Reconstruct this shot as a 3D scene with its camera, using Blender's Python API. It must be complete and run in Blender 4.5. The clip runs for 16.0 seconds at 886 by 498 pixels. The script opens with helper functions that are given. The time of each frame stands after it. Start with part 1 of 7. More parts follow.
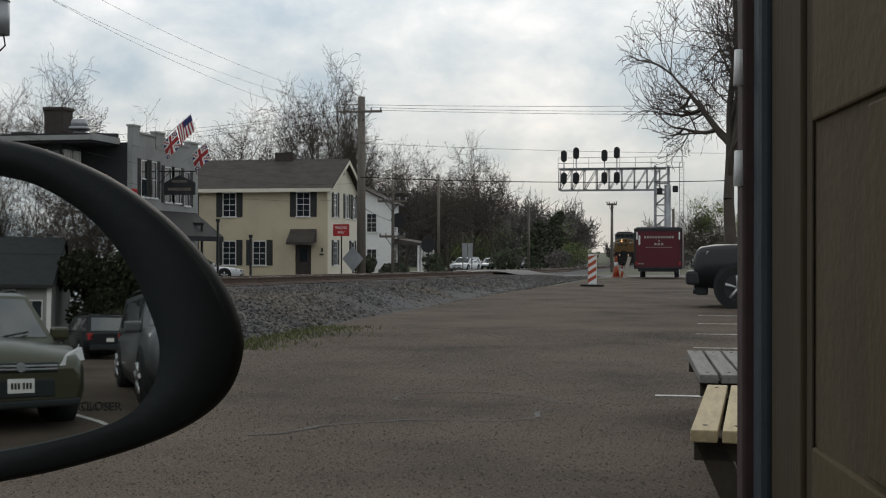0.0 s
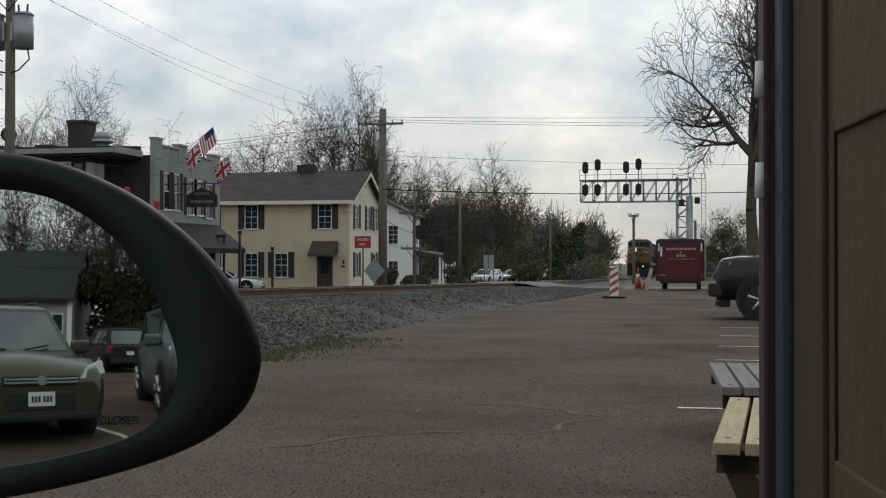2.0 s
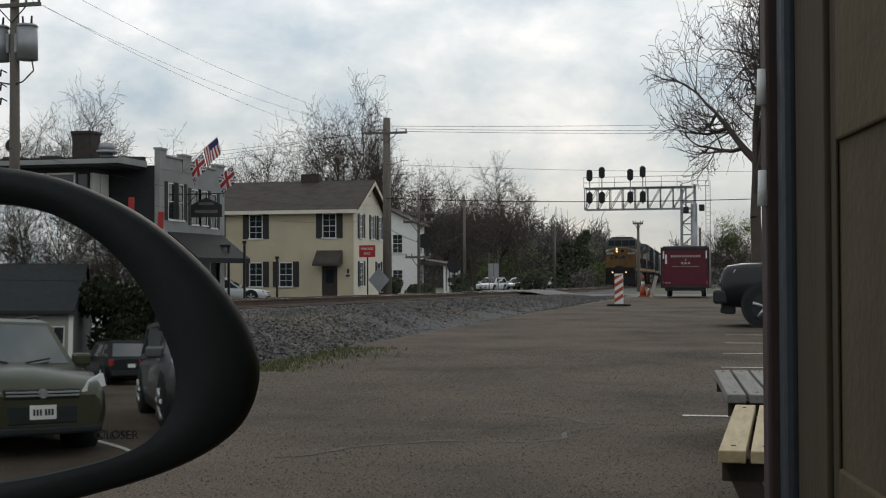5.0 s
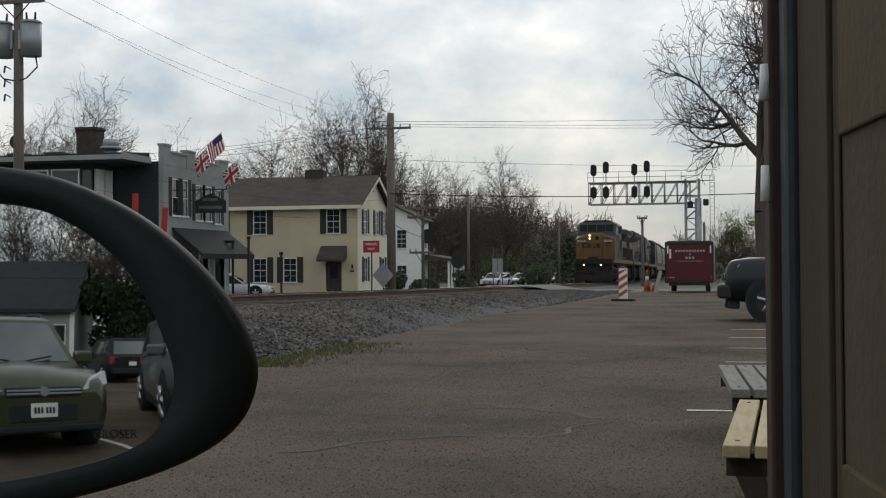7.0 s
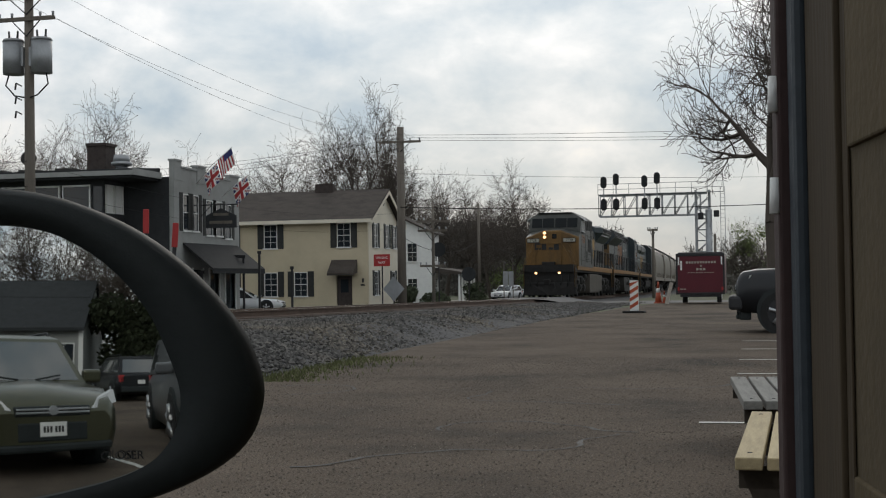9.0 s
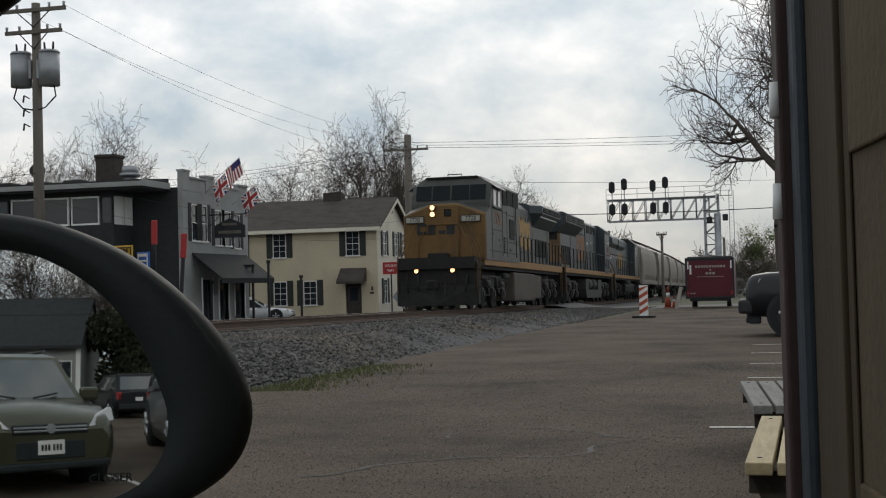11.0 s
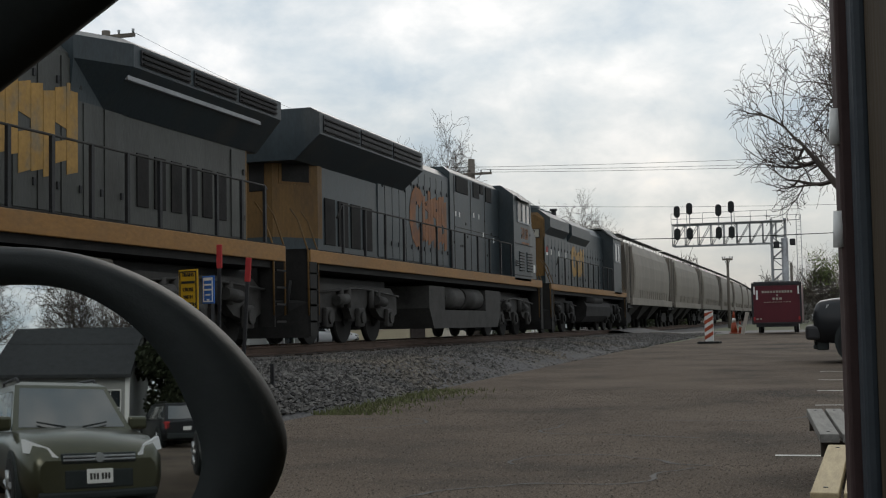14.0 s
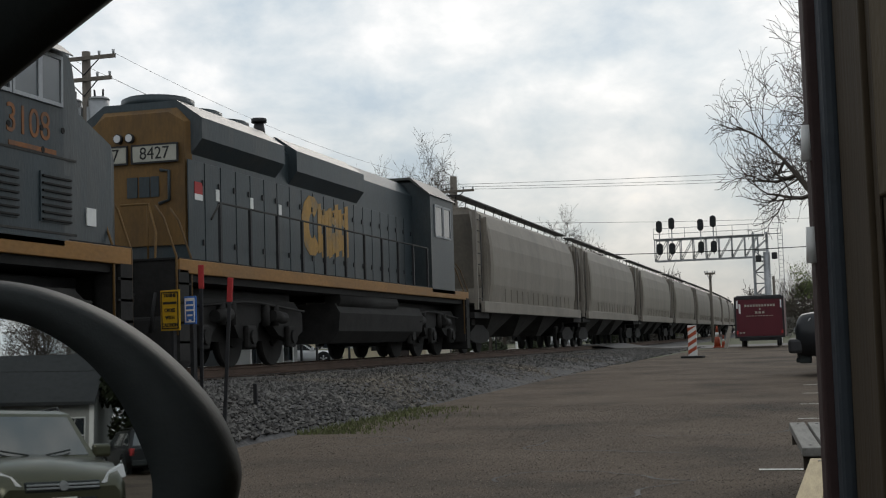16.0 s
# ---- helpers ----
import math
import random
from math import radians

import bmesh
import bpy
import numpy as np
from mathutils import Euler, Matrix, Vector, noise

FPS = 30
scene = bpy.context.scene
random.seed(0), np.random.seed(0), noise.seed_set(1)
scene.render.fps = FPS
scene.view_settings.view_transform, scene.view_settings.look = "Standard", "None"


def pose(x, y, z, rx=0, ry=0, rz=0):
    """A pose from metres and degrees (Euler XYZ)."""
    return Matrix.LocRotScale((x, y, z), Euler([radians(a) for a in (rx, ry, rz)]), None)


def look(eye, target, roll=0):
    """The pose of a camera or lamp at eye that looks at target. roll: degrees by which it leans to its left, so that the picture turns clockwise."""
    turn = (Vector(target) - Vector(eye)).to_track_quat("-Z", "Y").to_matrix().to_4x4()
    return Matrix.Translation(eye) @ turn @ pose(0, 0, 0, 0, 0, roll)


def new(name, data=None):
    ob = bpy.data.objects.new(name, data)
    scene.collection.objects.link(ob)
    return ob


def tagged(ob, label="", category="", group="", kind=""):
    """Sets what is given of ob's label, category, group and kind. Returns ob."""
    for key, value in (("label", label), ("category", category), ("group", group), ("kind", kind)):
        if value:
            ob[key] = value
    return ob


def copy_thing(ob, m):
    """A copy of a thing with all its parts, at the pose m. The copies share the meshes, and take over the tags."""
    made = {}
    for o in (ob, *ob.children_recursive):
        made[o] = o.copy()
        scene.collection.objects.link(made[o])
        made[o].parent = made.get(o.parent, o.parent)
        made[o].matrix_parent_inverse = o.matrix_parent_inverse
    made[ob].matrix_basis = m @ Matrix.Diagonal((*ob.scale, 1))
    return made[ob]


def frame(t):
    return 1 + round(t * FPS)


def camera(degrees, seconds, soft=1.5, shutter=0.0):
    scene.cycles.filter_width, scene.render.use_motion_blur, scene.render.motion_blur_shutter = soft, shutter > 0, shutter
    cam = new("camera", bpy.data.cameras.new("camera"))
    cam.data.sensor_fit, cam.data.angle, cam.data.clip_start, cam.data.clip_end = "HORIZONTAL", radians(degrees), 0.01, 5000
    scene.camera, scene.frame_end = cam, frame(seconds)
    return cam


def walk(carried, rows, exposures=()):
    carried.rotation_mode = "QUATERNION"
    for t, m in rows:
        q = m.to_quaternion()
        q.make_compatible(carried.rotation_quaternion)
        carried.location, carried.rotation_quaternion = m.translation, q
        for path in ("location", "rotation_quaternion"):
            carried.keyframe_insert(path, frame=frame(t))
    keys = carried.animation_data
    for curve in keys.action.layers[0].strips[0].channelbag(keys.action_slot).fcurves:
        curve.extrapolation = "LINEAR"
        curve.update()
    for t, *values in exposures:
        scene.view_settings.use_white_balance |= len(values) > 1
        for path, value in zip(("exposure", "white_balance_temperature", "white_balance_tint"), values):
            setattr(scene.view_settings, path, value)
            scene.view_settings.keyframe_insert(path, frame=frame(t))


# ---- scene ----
cam = camera(37.5, 16.0, soft=1.15)
PATH = [  # seconds, place, yaw, pitch, roll
    (0.0, 0.000, 0.000, 1.220, 11.54, 0.09, -0.08),
    (0.5, 0.000, 0.000, 1.220, 11.68, 0.17, 0.07),
    (1.0, 0.001, 0.000, 1.220, 11.77, 0.19, 0.07),
    (1.5, 0.001, 0.000, 1.221, 12.09, 0.28, 0.13),
    (2.0, 0.002, 0.000, 1.221, 12.48, 0.61, -0.03),
    (2.5, 0.002, 0.001, 1.221, 12.91, 0.93, 0.10),
    (3.0, 0.003, 0.001, 1.222, 12.87, 1.08, 0.07),
    (3.5, 0.003, 0.001, 1.222, 12.95, 0.98, 0.19),
    (4.0, 0.004, 0.001, 1.222, 12.85, 0.82, 0.32),
    (4.2, 0.004, 0.001, 1.222, 12.81, 0.95, 0.29),
    (6.3, 0.006, 0.001, 1.224, 12.57, 1.01, 0.37),
    (6.5, 0.006, 0.001, 1.224, 12.65, 0.93, 0.39),
    (7.0, 0.007, 0.002, 1.224, 12.87, 0.78, 0.42),
    (7.5, 0.007, 0.002, 1.225, 13.06, 0.90, 0.38),
    (8.0, 0.008, 0.002, 1.225, 13.13, 0.93, 0.50),
    (8.5, 0.009, 0.002, 1.226, 13.14, 0.96, 0.54),
    (8.7, 0.009, 0.002, 1.226, 13.26, 1.25, 0.66),
    (10.8, 0.018, 0.004, 1.231, 13.28, 1.61, 1.41),
    (11.0, 0.019, 0.004, 1.231, 13.75, 1.68, 1.49),
    (11.5, 0.020, 0.005, 1.231, 15.64, 1.94, 1.31),
    (12.0, 0.021, 0.005, 1.232, 16.97, 1.97, 1.41),
    (12.5, 0.021, 0.005, 1.232, 17.43, 2.16, 1.06),
    (13.0, 0.025, 0.006, 1.233, 17.50, 2.35, 1.03),
    (13.5, 0.028, 0.006, 1.234, 17.12, 2.58, 1.17),
    (14.0, 0.032, 0.007, 1.236, 16.54, 2.81, 1.26),
    (14.5, 0.035, 0.008, 1.237, 16.04, 3.21, 1.45),
    (15.0, 0.038, 0.009, 1.238, 15.98, 3.64, 1.52),
    (15.5, 0.042, 0.010, 1.239, 15.65, 3.56, 1.86),
    (16.0, 0.046, 0.010, 1.240, 15.84, 3.55, 1.92),
]
walk(cam, [(t, pose(x, y, z, 90 + p, r, a)) for t, x, y, z, a, p, r in PATH])

# ---------------------------------------------------------------- light
world = bpy.data.worlds.new("world")
scene.world = world
world.use_nodes = True
nt = world.node_tree
nt.nodes.clear()


def wnode(kind, **kw):
    n = nt.nodes.new(kind)
    for k, v in kw.items():
        n.inputs[k].default_value = v
    return n


sky = nt.nodes.new("ShaderNodeTexSky")
sky.sky_type = "NISHITA"
sky.sun_disc = False
sky.sun_elevation, sky.sun_rotation = radians(28), radians(-8)
coord = nt.nodes.new("ShaderNodeTexCoord")
stretch = nt.nodes.new("ShaderNodeMapping")
stretch.inputs["Scale"].default_value = (1.0, 1.0, 1.7)
stretch.inputs["Location"].default_value = (0.35, 0.1, 0.0)
nt.links.new(coord.outputs["Generated"], stretch.inputs["Vector"])
puffs = wnode("ShaderNodeTexNoise", Scale=11.0, Detail=8.0, Roughness=0.55, Distortion=0.15)
broad = wnode("ShaderNodeTexNoise", Scale=2.6, Detail=4.0, Roughness=0.5, Distortion=0.2)
for n in (puffs, broad):
    nt.links.new(stretch.outputs["Vector"], n.inputs["Vector"])
cover = nt.nodes.new("ShaderNodeValToRGB")   # grey-blue gaps, grey bellies, white tops
r = cover.color_ramp
r.elements[0].position, r.elements[0].color = 0.37, (0.41, 0.51, 0.60, 1)
r.elements[1].position, r.elements[1].color = 0.62, (1.0, 0.97, 0.93, 1)
for p, c in ((0.44, (0.56, 0.63, 0.68, 1)), (0.50, (0.69, 0.73, 0.755, 1)), (0.56, (0.85, 0.86, 0.865, 1))):
    r.elements.new(p).color = c
blend = nt.nodes.new("ShaderNodeMix")
blend.inputs["Factor"].default_value = 0.42
nt.links.new(puffs.outputs["Fac"], blend.inputs[2])
nt.links.new(broad.outputs["Fac"], blend.inputs[3])
nt.links.new(blend.outputs[0], cover.inputs["Fac"])
skymul = nt.nodes.new("ShaderNodeVectorMath")
skymul.operation = "SCALE"
skymul.inputs["Scale"].default_value = 0.09
nt.links.new(sky.outputs["Color"], skymul.inputs[0])
over = nt.nodes.new("ShaderNodeMix")
over.data_type = "RGBA"
over.inputs["Factor"].default_value = 0.88
nt.links.new(skymul.outputs["Vector"], over.inputs[6])
nt.links.new(cover.outputs["Color"], over.inputs[7])
# the cloud deck thickens and greys towards the horizon
height = nt.nodes.new("ShaderNodeSeparateXYZ")
nt.links.new(coord.outputs["Generated"], height.inputs["Vector"])
thick = wnode("ShaderNodeMapRange")
for key, value in (("From Min", 0.02), ("From Max", 0.19), ("To Min", 0.70), ("To Max", 1.0)):
    thick.inputs[key].default_value = value
nt.links.new(height.outputs["Z"], thick.inputs["Value"])
grey = nt.nodes.new("ShaderNodeVectorMath")
grey.operation = "SCALE"
nt.links.new(over.outputs[2], grey.inputs[0])
nt.links.new(thick.outputs["Result"], grey.inputs["Scale"])
bg = wnode("ShaderNodeBackground", Strength=1.10)
nt.links.new(grey.outputs["Vector"], bg.inputs["Color"])
wout = nt.nodes.new("ShaderNodeOutputWorld")
nt.links.new(bg.outputs["Background"], wout.inputs["Surface"])

sun = new("sun", bpy.data.lights.new("sun", "SUN"))
sun.data.energy, sun.data.angle, sun.data.color = 0.5, radians(25), (1.0, 0.93, 0.84)
sun.matrix_world = look((-12, 80, 45), (0, 0, 0))
scene.view_settings.exposure = 0.0


# ---------------------------------------------------------------- tools
def part(name, bm, material, parent=None, label="", smooth=False):
    me = bpy.data.meshes.new(name)
    bm.to_mesh(me)
    bm.free()
    for m in material if isinstance(material, (list, tuple)) else [material]:
        me.materials.append(m)
    if smooth:
        for p in me.polygons:
            p.use_smooth = True
    ob = new(name, me)
    ob.parent = parent
    if label:
        ob["label"] = label
    return ob


def thing(name, m, label, category, group="", kind=""):
    ob = new(name)
    ob.matrix_basis = m
    ob.empty_display_size = 0.2
    return tagged(ob, label, category, group, kind)


def box(bm, x0, x1, y0, y1, z0, z1, bevel=0.0, mat=0):
    vs = [bm.verts.new((x, y, z)) for z in (z0, z1) for y in (y0, y1) for x in (x0, x1)]
    fs = [bm.faces.new([vs[i] for i in q]) for q in ((0, 2, 3, 1), (4, 5, 7, 6), (0, 1, 5, 4), (2, 6, 7, 3), (0, 4, 6, 2), (1, 3, 7, 5))]
    for f in fs:
        f.material_index = mat
    if bevel:
        es = {e for f in fs for e in f.edges}
        bmesh.ops.bevel(bm, geom=list(es), offset=bevel, segments=2, affect="EDGES", profile=0.5)
    return fs


def rod(bm, a, b, r0, r1=None, seg=8, mat=0, cap=True):
    a, b = Vector(a), Vector(b)
    r1 = r0 if r1 is None else r1
    d = b - a
    if d.length < 1e-6:
        return
    q = d.to_track_quat("Z", "Y")
    rings = []
    for p, r in ((a, r0), (b, r1)):
        rings.append([bm.verts.new(p + q @ Vector((r * math.cos(2 * math.pi * i / seg), r * math.sin(2 * math.pi * i / seg), 0))) for i in range(seg)])
    for i in range(seg):
        f = bm.faces.new((rings[0][i], rings[0][(i + 1) % seg], rings[1][(i + 1) % seg], rings[1][i]))
        f.material_index, f.smooth = mat, seg > 5
    if cap and seg > 2:
        bm.faces.new(rings[0][::-1]).material_index = mat
        bm.faces.new(rings[1]).material_index = mat


def pipe(bm, pts, r, seg=6, mat=0):
    """One bent tube through the points."""
    pts = [Vector(p) for p in pts]
    rings = []
    for i, p in enumerate(pts):
        d = (pts[min(i + 1, len(pts) - 1)] - pts[max(i - 1, 0)]).normalized()
        if rings:
            u = (u - d * u.dot(d)).normalized()
        else:
            u = d.orthogonal().normalized()
        v = d.cross(u)
        rings.append([p + u * r * math.cos(6.28319 * k / seg) + v * r * math.sin(6.28319 * k / seg) for k in range(seg)])
    loft(bm, rings, mat=mat, smooth=True)


def prism(bm, poly, axis, a, b, mat=0):
    """A polygon of (u, v) drawn out from a to b along an axis: x uses (y, z), y uses (x, z), z uses (x, y)."""
    def at(u, v, w):
        return (w, u, v) if axis == "x" else (u, w, v) if axis == "y" else (u, v, w)
    lo = [bm.verts.new(at(u, v, a)) for u, v in poly]
    hi = [bm.verts.new(at(u, v, b)) for u, v in poly]
    fs = [bm.faces.new(lo), bm.faces.new(hi[::-1])]
    n = len(poly)
    for i in range(n):
        fs.append(bm.faces.new((lo[i], hi[i], hi[(i + 1) % n], lo[(i + 1) % n])))
    for f in fs:
        f.material_index = mat
    bmesh.ops.recalc_face_normals(bm, faces=fs)
    return fs


def loft(bm, rings, mat=0, closed=True, caps=True, smooth=False):
    vr = [[bm.verts.new(p) for p in ring] for ring in rings]
    n = len(vr[0])
    fs = []
    for r0, r1 in zip(vr, vr[1:]):
        for i in range(n if closed else n - 1):
            fs.append(bm.faces.new((r0[i], r0[(i + 1) % n], r1[(i + 1) % n], r1[i])))
    for f in fs:
        f.smooth = smooth
    if caps:
        fs += [bm.faces.new(vr[0][::-1]), bm.faces.new(vr[-1])]
    for f in fs:
        f.material_index = mat
    bmesh.ops.recalc_face_normals(bm, faces=fs)
    return fs


def boxpart(name, dims, material, parent, bevel=0.0, label=""):
    bm = bmesh.new()
    box(bm, *dims, bevel=bevel)
    return part(name, bm, material, parent, label)


def lettering(name, text, size, m, material, parent, label=""):
    c = bpy.data.curves.new(name, "FONT")
    c.body, c.size, c.align_x, c.align_y, c.extrude = text, size, "CENTER", "CENTER", 0.004
    c.materials.append(material)
    ob = new(name, c)
    ob.parent = parent
    ob.matrix_basis = m
    if label:
        ob["label"] = label
    return ob


# ---------------------------------------------------------------- materials
def material(name, color, rough=0.7, metal=0.0, vary=0.25, scale=3.0, fine=40.0, bump=0.15, second=None, spread=0.5, each=0.0, stretch=(1, 1, 1), emit=None, coat=0.0, gloss=0.3, grit=1.0):
    """A surface with stains (scale) and grain (fine): second is the colour of its stains, each the change from piece to piece."""
    m = bpy.data.materials.new(name)
    m.use_nodes = True
    t = m.node_tree
    bsdf = t.nodes["Principled BSDF"]
    bsdf.inputs["Specular IOR Level"].default_value = gloss
    bsdf.inputs["Roughness"].default_value = rough
    bsdf.inputs["Metallic"].default_value = metal
    bsdf.inputs["Coat Weight"].default_value = coat
    co = t.nodes.new("ShaderNodeTexCoord")
    mp = t.nodes.new("ShaderNodeMapping")
    mp.inputs["Scale"].default_value = stretch
    t.links.new(co.outputs["Object"], mp.inputs["Vector"])
    big = t.nodes.new("ShaderNodeTexNoise")
    big.inputs["Scale"].default_value, big.inputs["Detail"].default_value, big.inputs["Roughness"].default_value = scale, 6, 0.62
    small = t.nodes.new("ShaderNodeTexNoise")
    small.inputs["Scale"].default_value, small.inputs["Detail"].default_value = fine, 3
    for n in (big, small):
        t.links.new(mp.outputs["Vector"], n.inputs["Vector"])
    ramp = t.nodes.new("ShaderNodeValToRGB")
    dark = second or tuple(c * (1 - vary) for c in color)
    light = tuple(min(1, c * (1 + vary * 0.6)) for c in color)
    e = ramp.color_ramp.elements
    e[0].position, e[0].color = 0.5 - spread * 0.4, (*dark, 1)
    e[1].position, e[1].color = 0.5 + spread * 0.4, (*light, 1)
    e.new(0.5).color = (*color, 1)
    t.links.new(big.outputs["Fac"], ramp.inputs["Fac"])
    grain = t.nodes.new("ShaderNodeMapRange")
    grain.inputs["From Min"].default_value, grain.inputs["From Max"].default_value = 0.5 - 0.5 / grit, 0.5 + 0.5 / grit
    grain.clamp = True
    grain.inputs["To Min"].default_value, grain.inputs["To Max"].default_value = 1 - vary * 0.8, 1 + vary * 0.8
    t.links.new(small.outputs["Fac"], grain.inputs["Value"])
    mul = t.nodes.new("ShaderNodeVectorMath")
    mul.operation = "SCALE"
    t.links.new(ramp.outputs["Color"], mul.inputs[0])
    if each:
        info = t.nodes.new("ShaderNodeObjectInfo")
        geo = t.nodes.new("ShaderNodeNewGeometry")
        add = t.nodes.new("ShaderNodeMath")
        add.operation = "ADD"
        t.links.new(info.outputs["Random"], add.inputs[0])
        t.links.new(geo.outputs["Random Per Island"], add.inputs[1])
        frac = t.nodes.new("ShaderNodeMath")
        frac.operation = "FRACT"
        t.links.new(add.outputs[0], frac.inputs[0])
        mr = t.nodes.new("ShaderNodeMapRange")
        mr.inputs["To Min"].default_value, mr.inputs["To Max"].default_value = 1 - each, 1 + each
        t.links.new(frac.outputs[0], mr.inputs["Value"])
        both = t.nodes.new("ShaderNodeMath")
        both.operation = "MULTIPLY"
        t.links.new(mr.outputs["Result"], both.inputs[0])
        t.links.new(grain.outputs["Result"], both.inputs[1])
        t.links.new(both.outputs[0], mul.inputs["Scale"])
    else:
        t.links.new(grain.outputs["Result"], mul.inputs["Scale"])
    t.links.new(mul.outputs["Vector"], bsdf.inputs["Base Color"])
    if bump:
        b = t.nodes.new("ShaderNodeBump")
        b.inputs["Strength"].default_value, b.inputs["Distance"].default_value = bump, 0.02
        t.links.new(small.outputs["Fac"], b.inputs["Height"])
        t.links.new(b.outputs["Normal"], bsdf.inputs["Normal"])
    if emit:
        bsdf.inputs["Emission Color"].default_value = (*emit[:3], 1)
        bsdf.inputs["Emission Strength"].default_value = emit[3]
    return m


def glass(name, tint=(0.02, 0.025, 0.03), rough=0.06, ior=1.5):
    m = bpy.data.materials.new(name)
    m.use_nodes = True
    b = m.node_tree.nodes["Principled BSDF"]
    b.inputs["Base Color"].default_value = (*tint, 1)
    b.inputs["Roughness"].default_value = rough
    b.inputs["IOR"].default_value = ior
    return m


ASPHALT = material("asphalt", (0.092, 0.072, 0.055), 0.95, vary=0.55, scale=0.45, fine=55, bump=0.8, second=(0.036, 0.031, 0.027), spread=0.55, grit=3.0, gloss=0.15)
EARTH = material("earth", (0.075, 0.082, 0.045), 0.95, vary=0.4, scale=0.2, fine=8, bump=0.5, second=(0.09, 0.08, 0.06))
STREET = material("street_asphalt", (0.13, 0.125, 0.12), 0.9, vary=0.2, scale=0.3, fine=20, bump=0.3)
CONCRETE = material("concrete", (0.34, 0.31, 0.27), 0.85, vary=0.25, scale=0.8, fine=25, bump=0.3)
BALLAST = material("ballast", (0.060, 0.059, 0.060), 0.95, grit=2.5, vary=0.6, scale=0.5, fine=18, bump=1.0, second=(0.10, 0.092, 0.082))
STONE = material("ballast_stone", (0.082, 0.078, 0.073), 0.9, vary=0.3, scale=0.22, fine=30, bump=0.4, each=0.75, second=(0.135, 0.115, 0.09))
GRASS = material("grass", (0.105, 0.115, 0.05), 0.9, vary=0.4, scale=2.0, fine=30, each=0.35, bump=0)
WHITE_LINE = material("line_paint", (0.55, 0.54, 0.5), 0.8, vary=0.3, scale=4, fine=30)
RAIL_STEEL = material("rail_steel", (0.09, 0.06, 0.045), 0.75, 0.3, vary=0.3, scale=2, fine=30)
RAIL_TOP = material("rail_head", (0.35, 0.33, 0.3), 0.35, 0.9, vary=0.15)
TIE = material("tie_wood", (0.06, 0.048, 0.04), 0.95, vary=0.4, scale=3, fine=30, each=0.3, stretch=(0.4, 3, 3))
WOOD_NEW = material("pale_wood", (0.36, 0.29, 0.17), 0.75, vary=0.25, scale=3, fine=22, each=0.12, stretch=(6, 0.6, 6))
WOOD_GREY = material("weathered_wood", (0.19, 0.185, 0.17), 0.85, vary=0.3, scale=3, fine=22, each=0.15, stretch=(6, 0.6, 6))
WOOD_DARK = material("dark_wood", (0.055, 0.045, 0.035), 0.85, vary=0.3)
POLE_WOOD = material("pole_wood", (0.135, 0.118, 0.10), 0.9, vary=0.3, scale=1.0, fine=18, stretch=(4, 4, 0.4))
GALV = material("galvanised_steel", (0.30, 0.31, 0.32), 0.5, 0.6, vary=0.2, scale=1.5, fine=30)
DARK_METAL = material("dark_metal", (0.03, 0.03, 0.032), 0.55, 0.3, vary=0.3)
BLACK = material("black_plastic", (0.017, 0.0215, 0.022), 0.62, vary=0.2, scale=6, fine=160, bump=0.05, gloss=0.3)
RUBBER = material("rubber", (0.018, 0.018, 0.018), 0.85, vary=0.3)
RIM = material("alloy", (0.42, 0.43, 0.44), 0.35, 0.8, vary=0.1)
BARK = material("bark", (0.075, 0.062, 0.052), 0.95, vary=0.35, scale=4, fine=20)
LEAF_GREEN = material("spring_leaves", (0.10, 0.125, 0.04), 0.8, vary=0.3, each=0.4, bump=0)
LEAF_DARK = material("evergreen", (0.045, 0.055, 0.03), 0.85, vary=0.3, each=0.45, bump=0)
# twig brown paled and greyed: distance haze is put into the colour
HAZE_TWIG = material("hazed_far_twigs", (0.105, 0.095, 0.086), 0.95, vary=0.3, each=0.3, bump=0)
PANE = glass("window_pane")
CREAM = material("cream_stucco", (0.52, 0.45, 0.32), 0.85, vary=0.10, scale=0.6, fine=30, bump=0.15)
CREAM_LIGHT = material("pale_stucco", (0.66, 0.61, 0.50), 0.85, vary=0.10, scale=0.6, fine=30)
ROOF = material("brown_shingles", (0.062, 0.052, 0.045), 0.9, vary=0.3, scale=1.2, fine=14, stretch=(1, 1, 3))
SHUTTER = material("shutter_paint", (0.035, 0.036, 0.034), 0.7, vary=0.3)
WHITE = material("white_paint", (0.70, 0.70, 0.68), 0.6, vary=0.08)
GREY_BRICK = material("painted_brick", (0.27, 0.275, 0.265), 0.85, vary=0.15, scale=1.0, fine=20, bump=0.3)
BRICK = material("red_brick", (0.052, 0.042, 0.038), 0.9, vary=0.3, scale=4, fine=20)
CHARCOAL = material("charcoal_paint", (0.025, 0.027, 0.029), 0.75, vary=0.25)
AWNING = material("awning_cloth", (0.014, 0.015, 0.016), 0.85, vary=0.25)
RED = material("red_paint", (0.34, 0.03, 0.03), 0.55, vary=0.2)
MAROON = material("maroon_paint", (0.085, 0.012, 0.019), 0.4, vary=0.15, scale=1.0)
ORANGE = material("orange_plastic", (0.36, 0.075, 0.035), 0.5, vary=0.15)
YELLOW = material("sign_yellow", (0.50, 0.29, 0.015), 0.5, vary=0.1)
BLUE = material("sign_blue", (0.03, 0.12, 0.42), 0.5, vary=0.1)
NAVY = material("navy_cloth", (0.03, 0.035, 0.12), 0.8, vary=0.15)
UNDERWOOD = material("undergrowth", (0.100, 0.095, 0.082), 0.9, vary=0.3, each=0.4, bump=0)
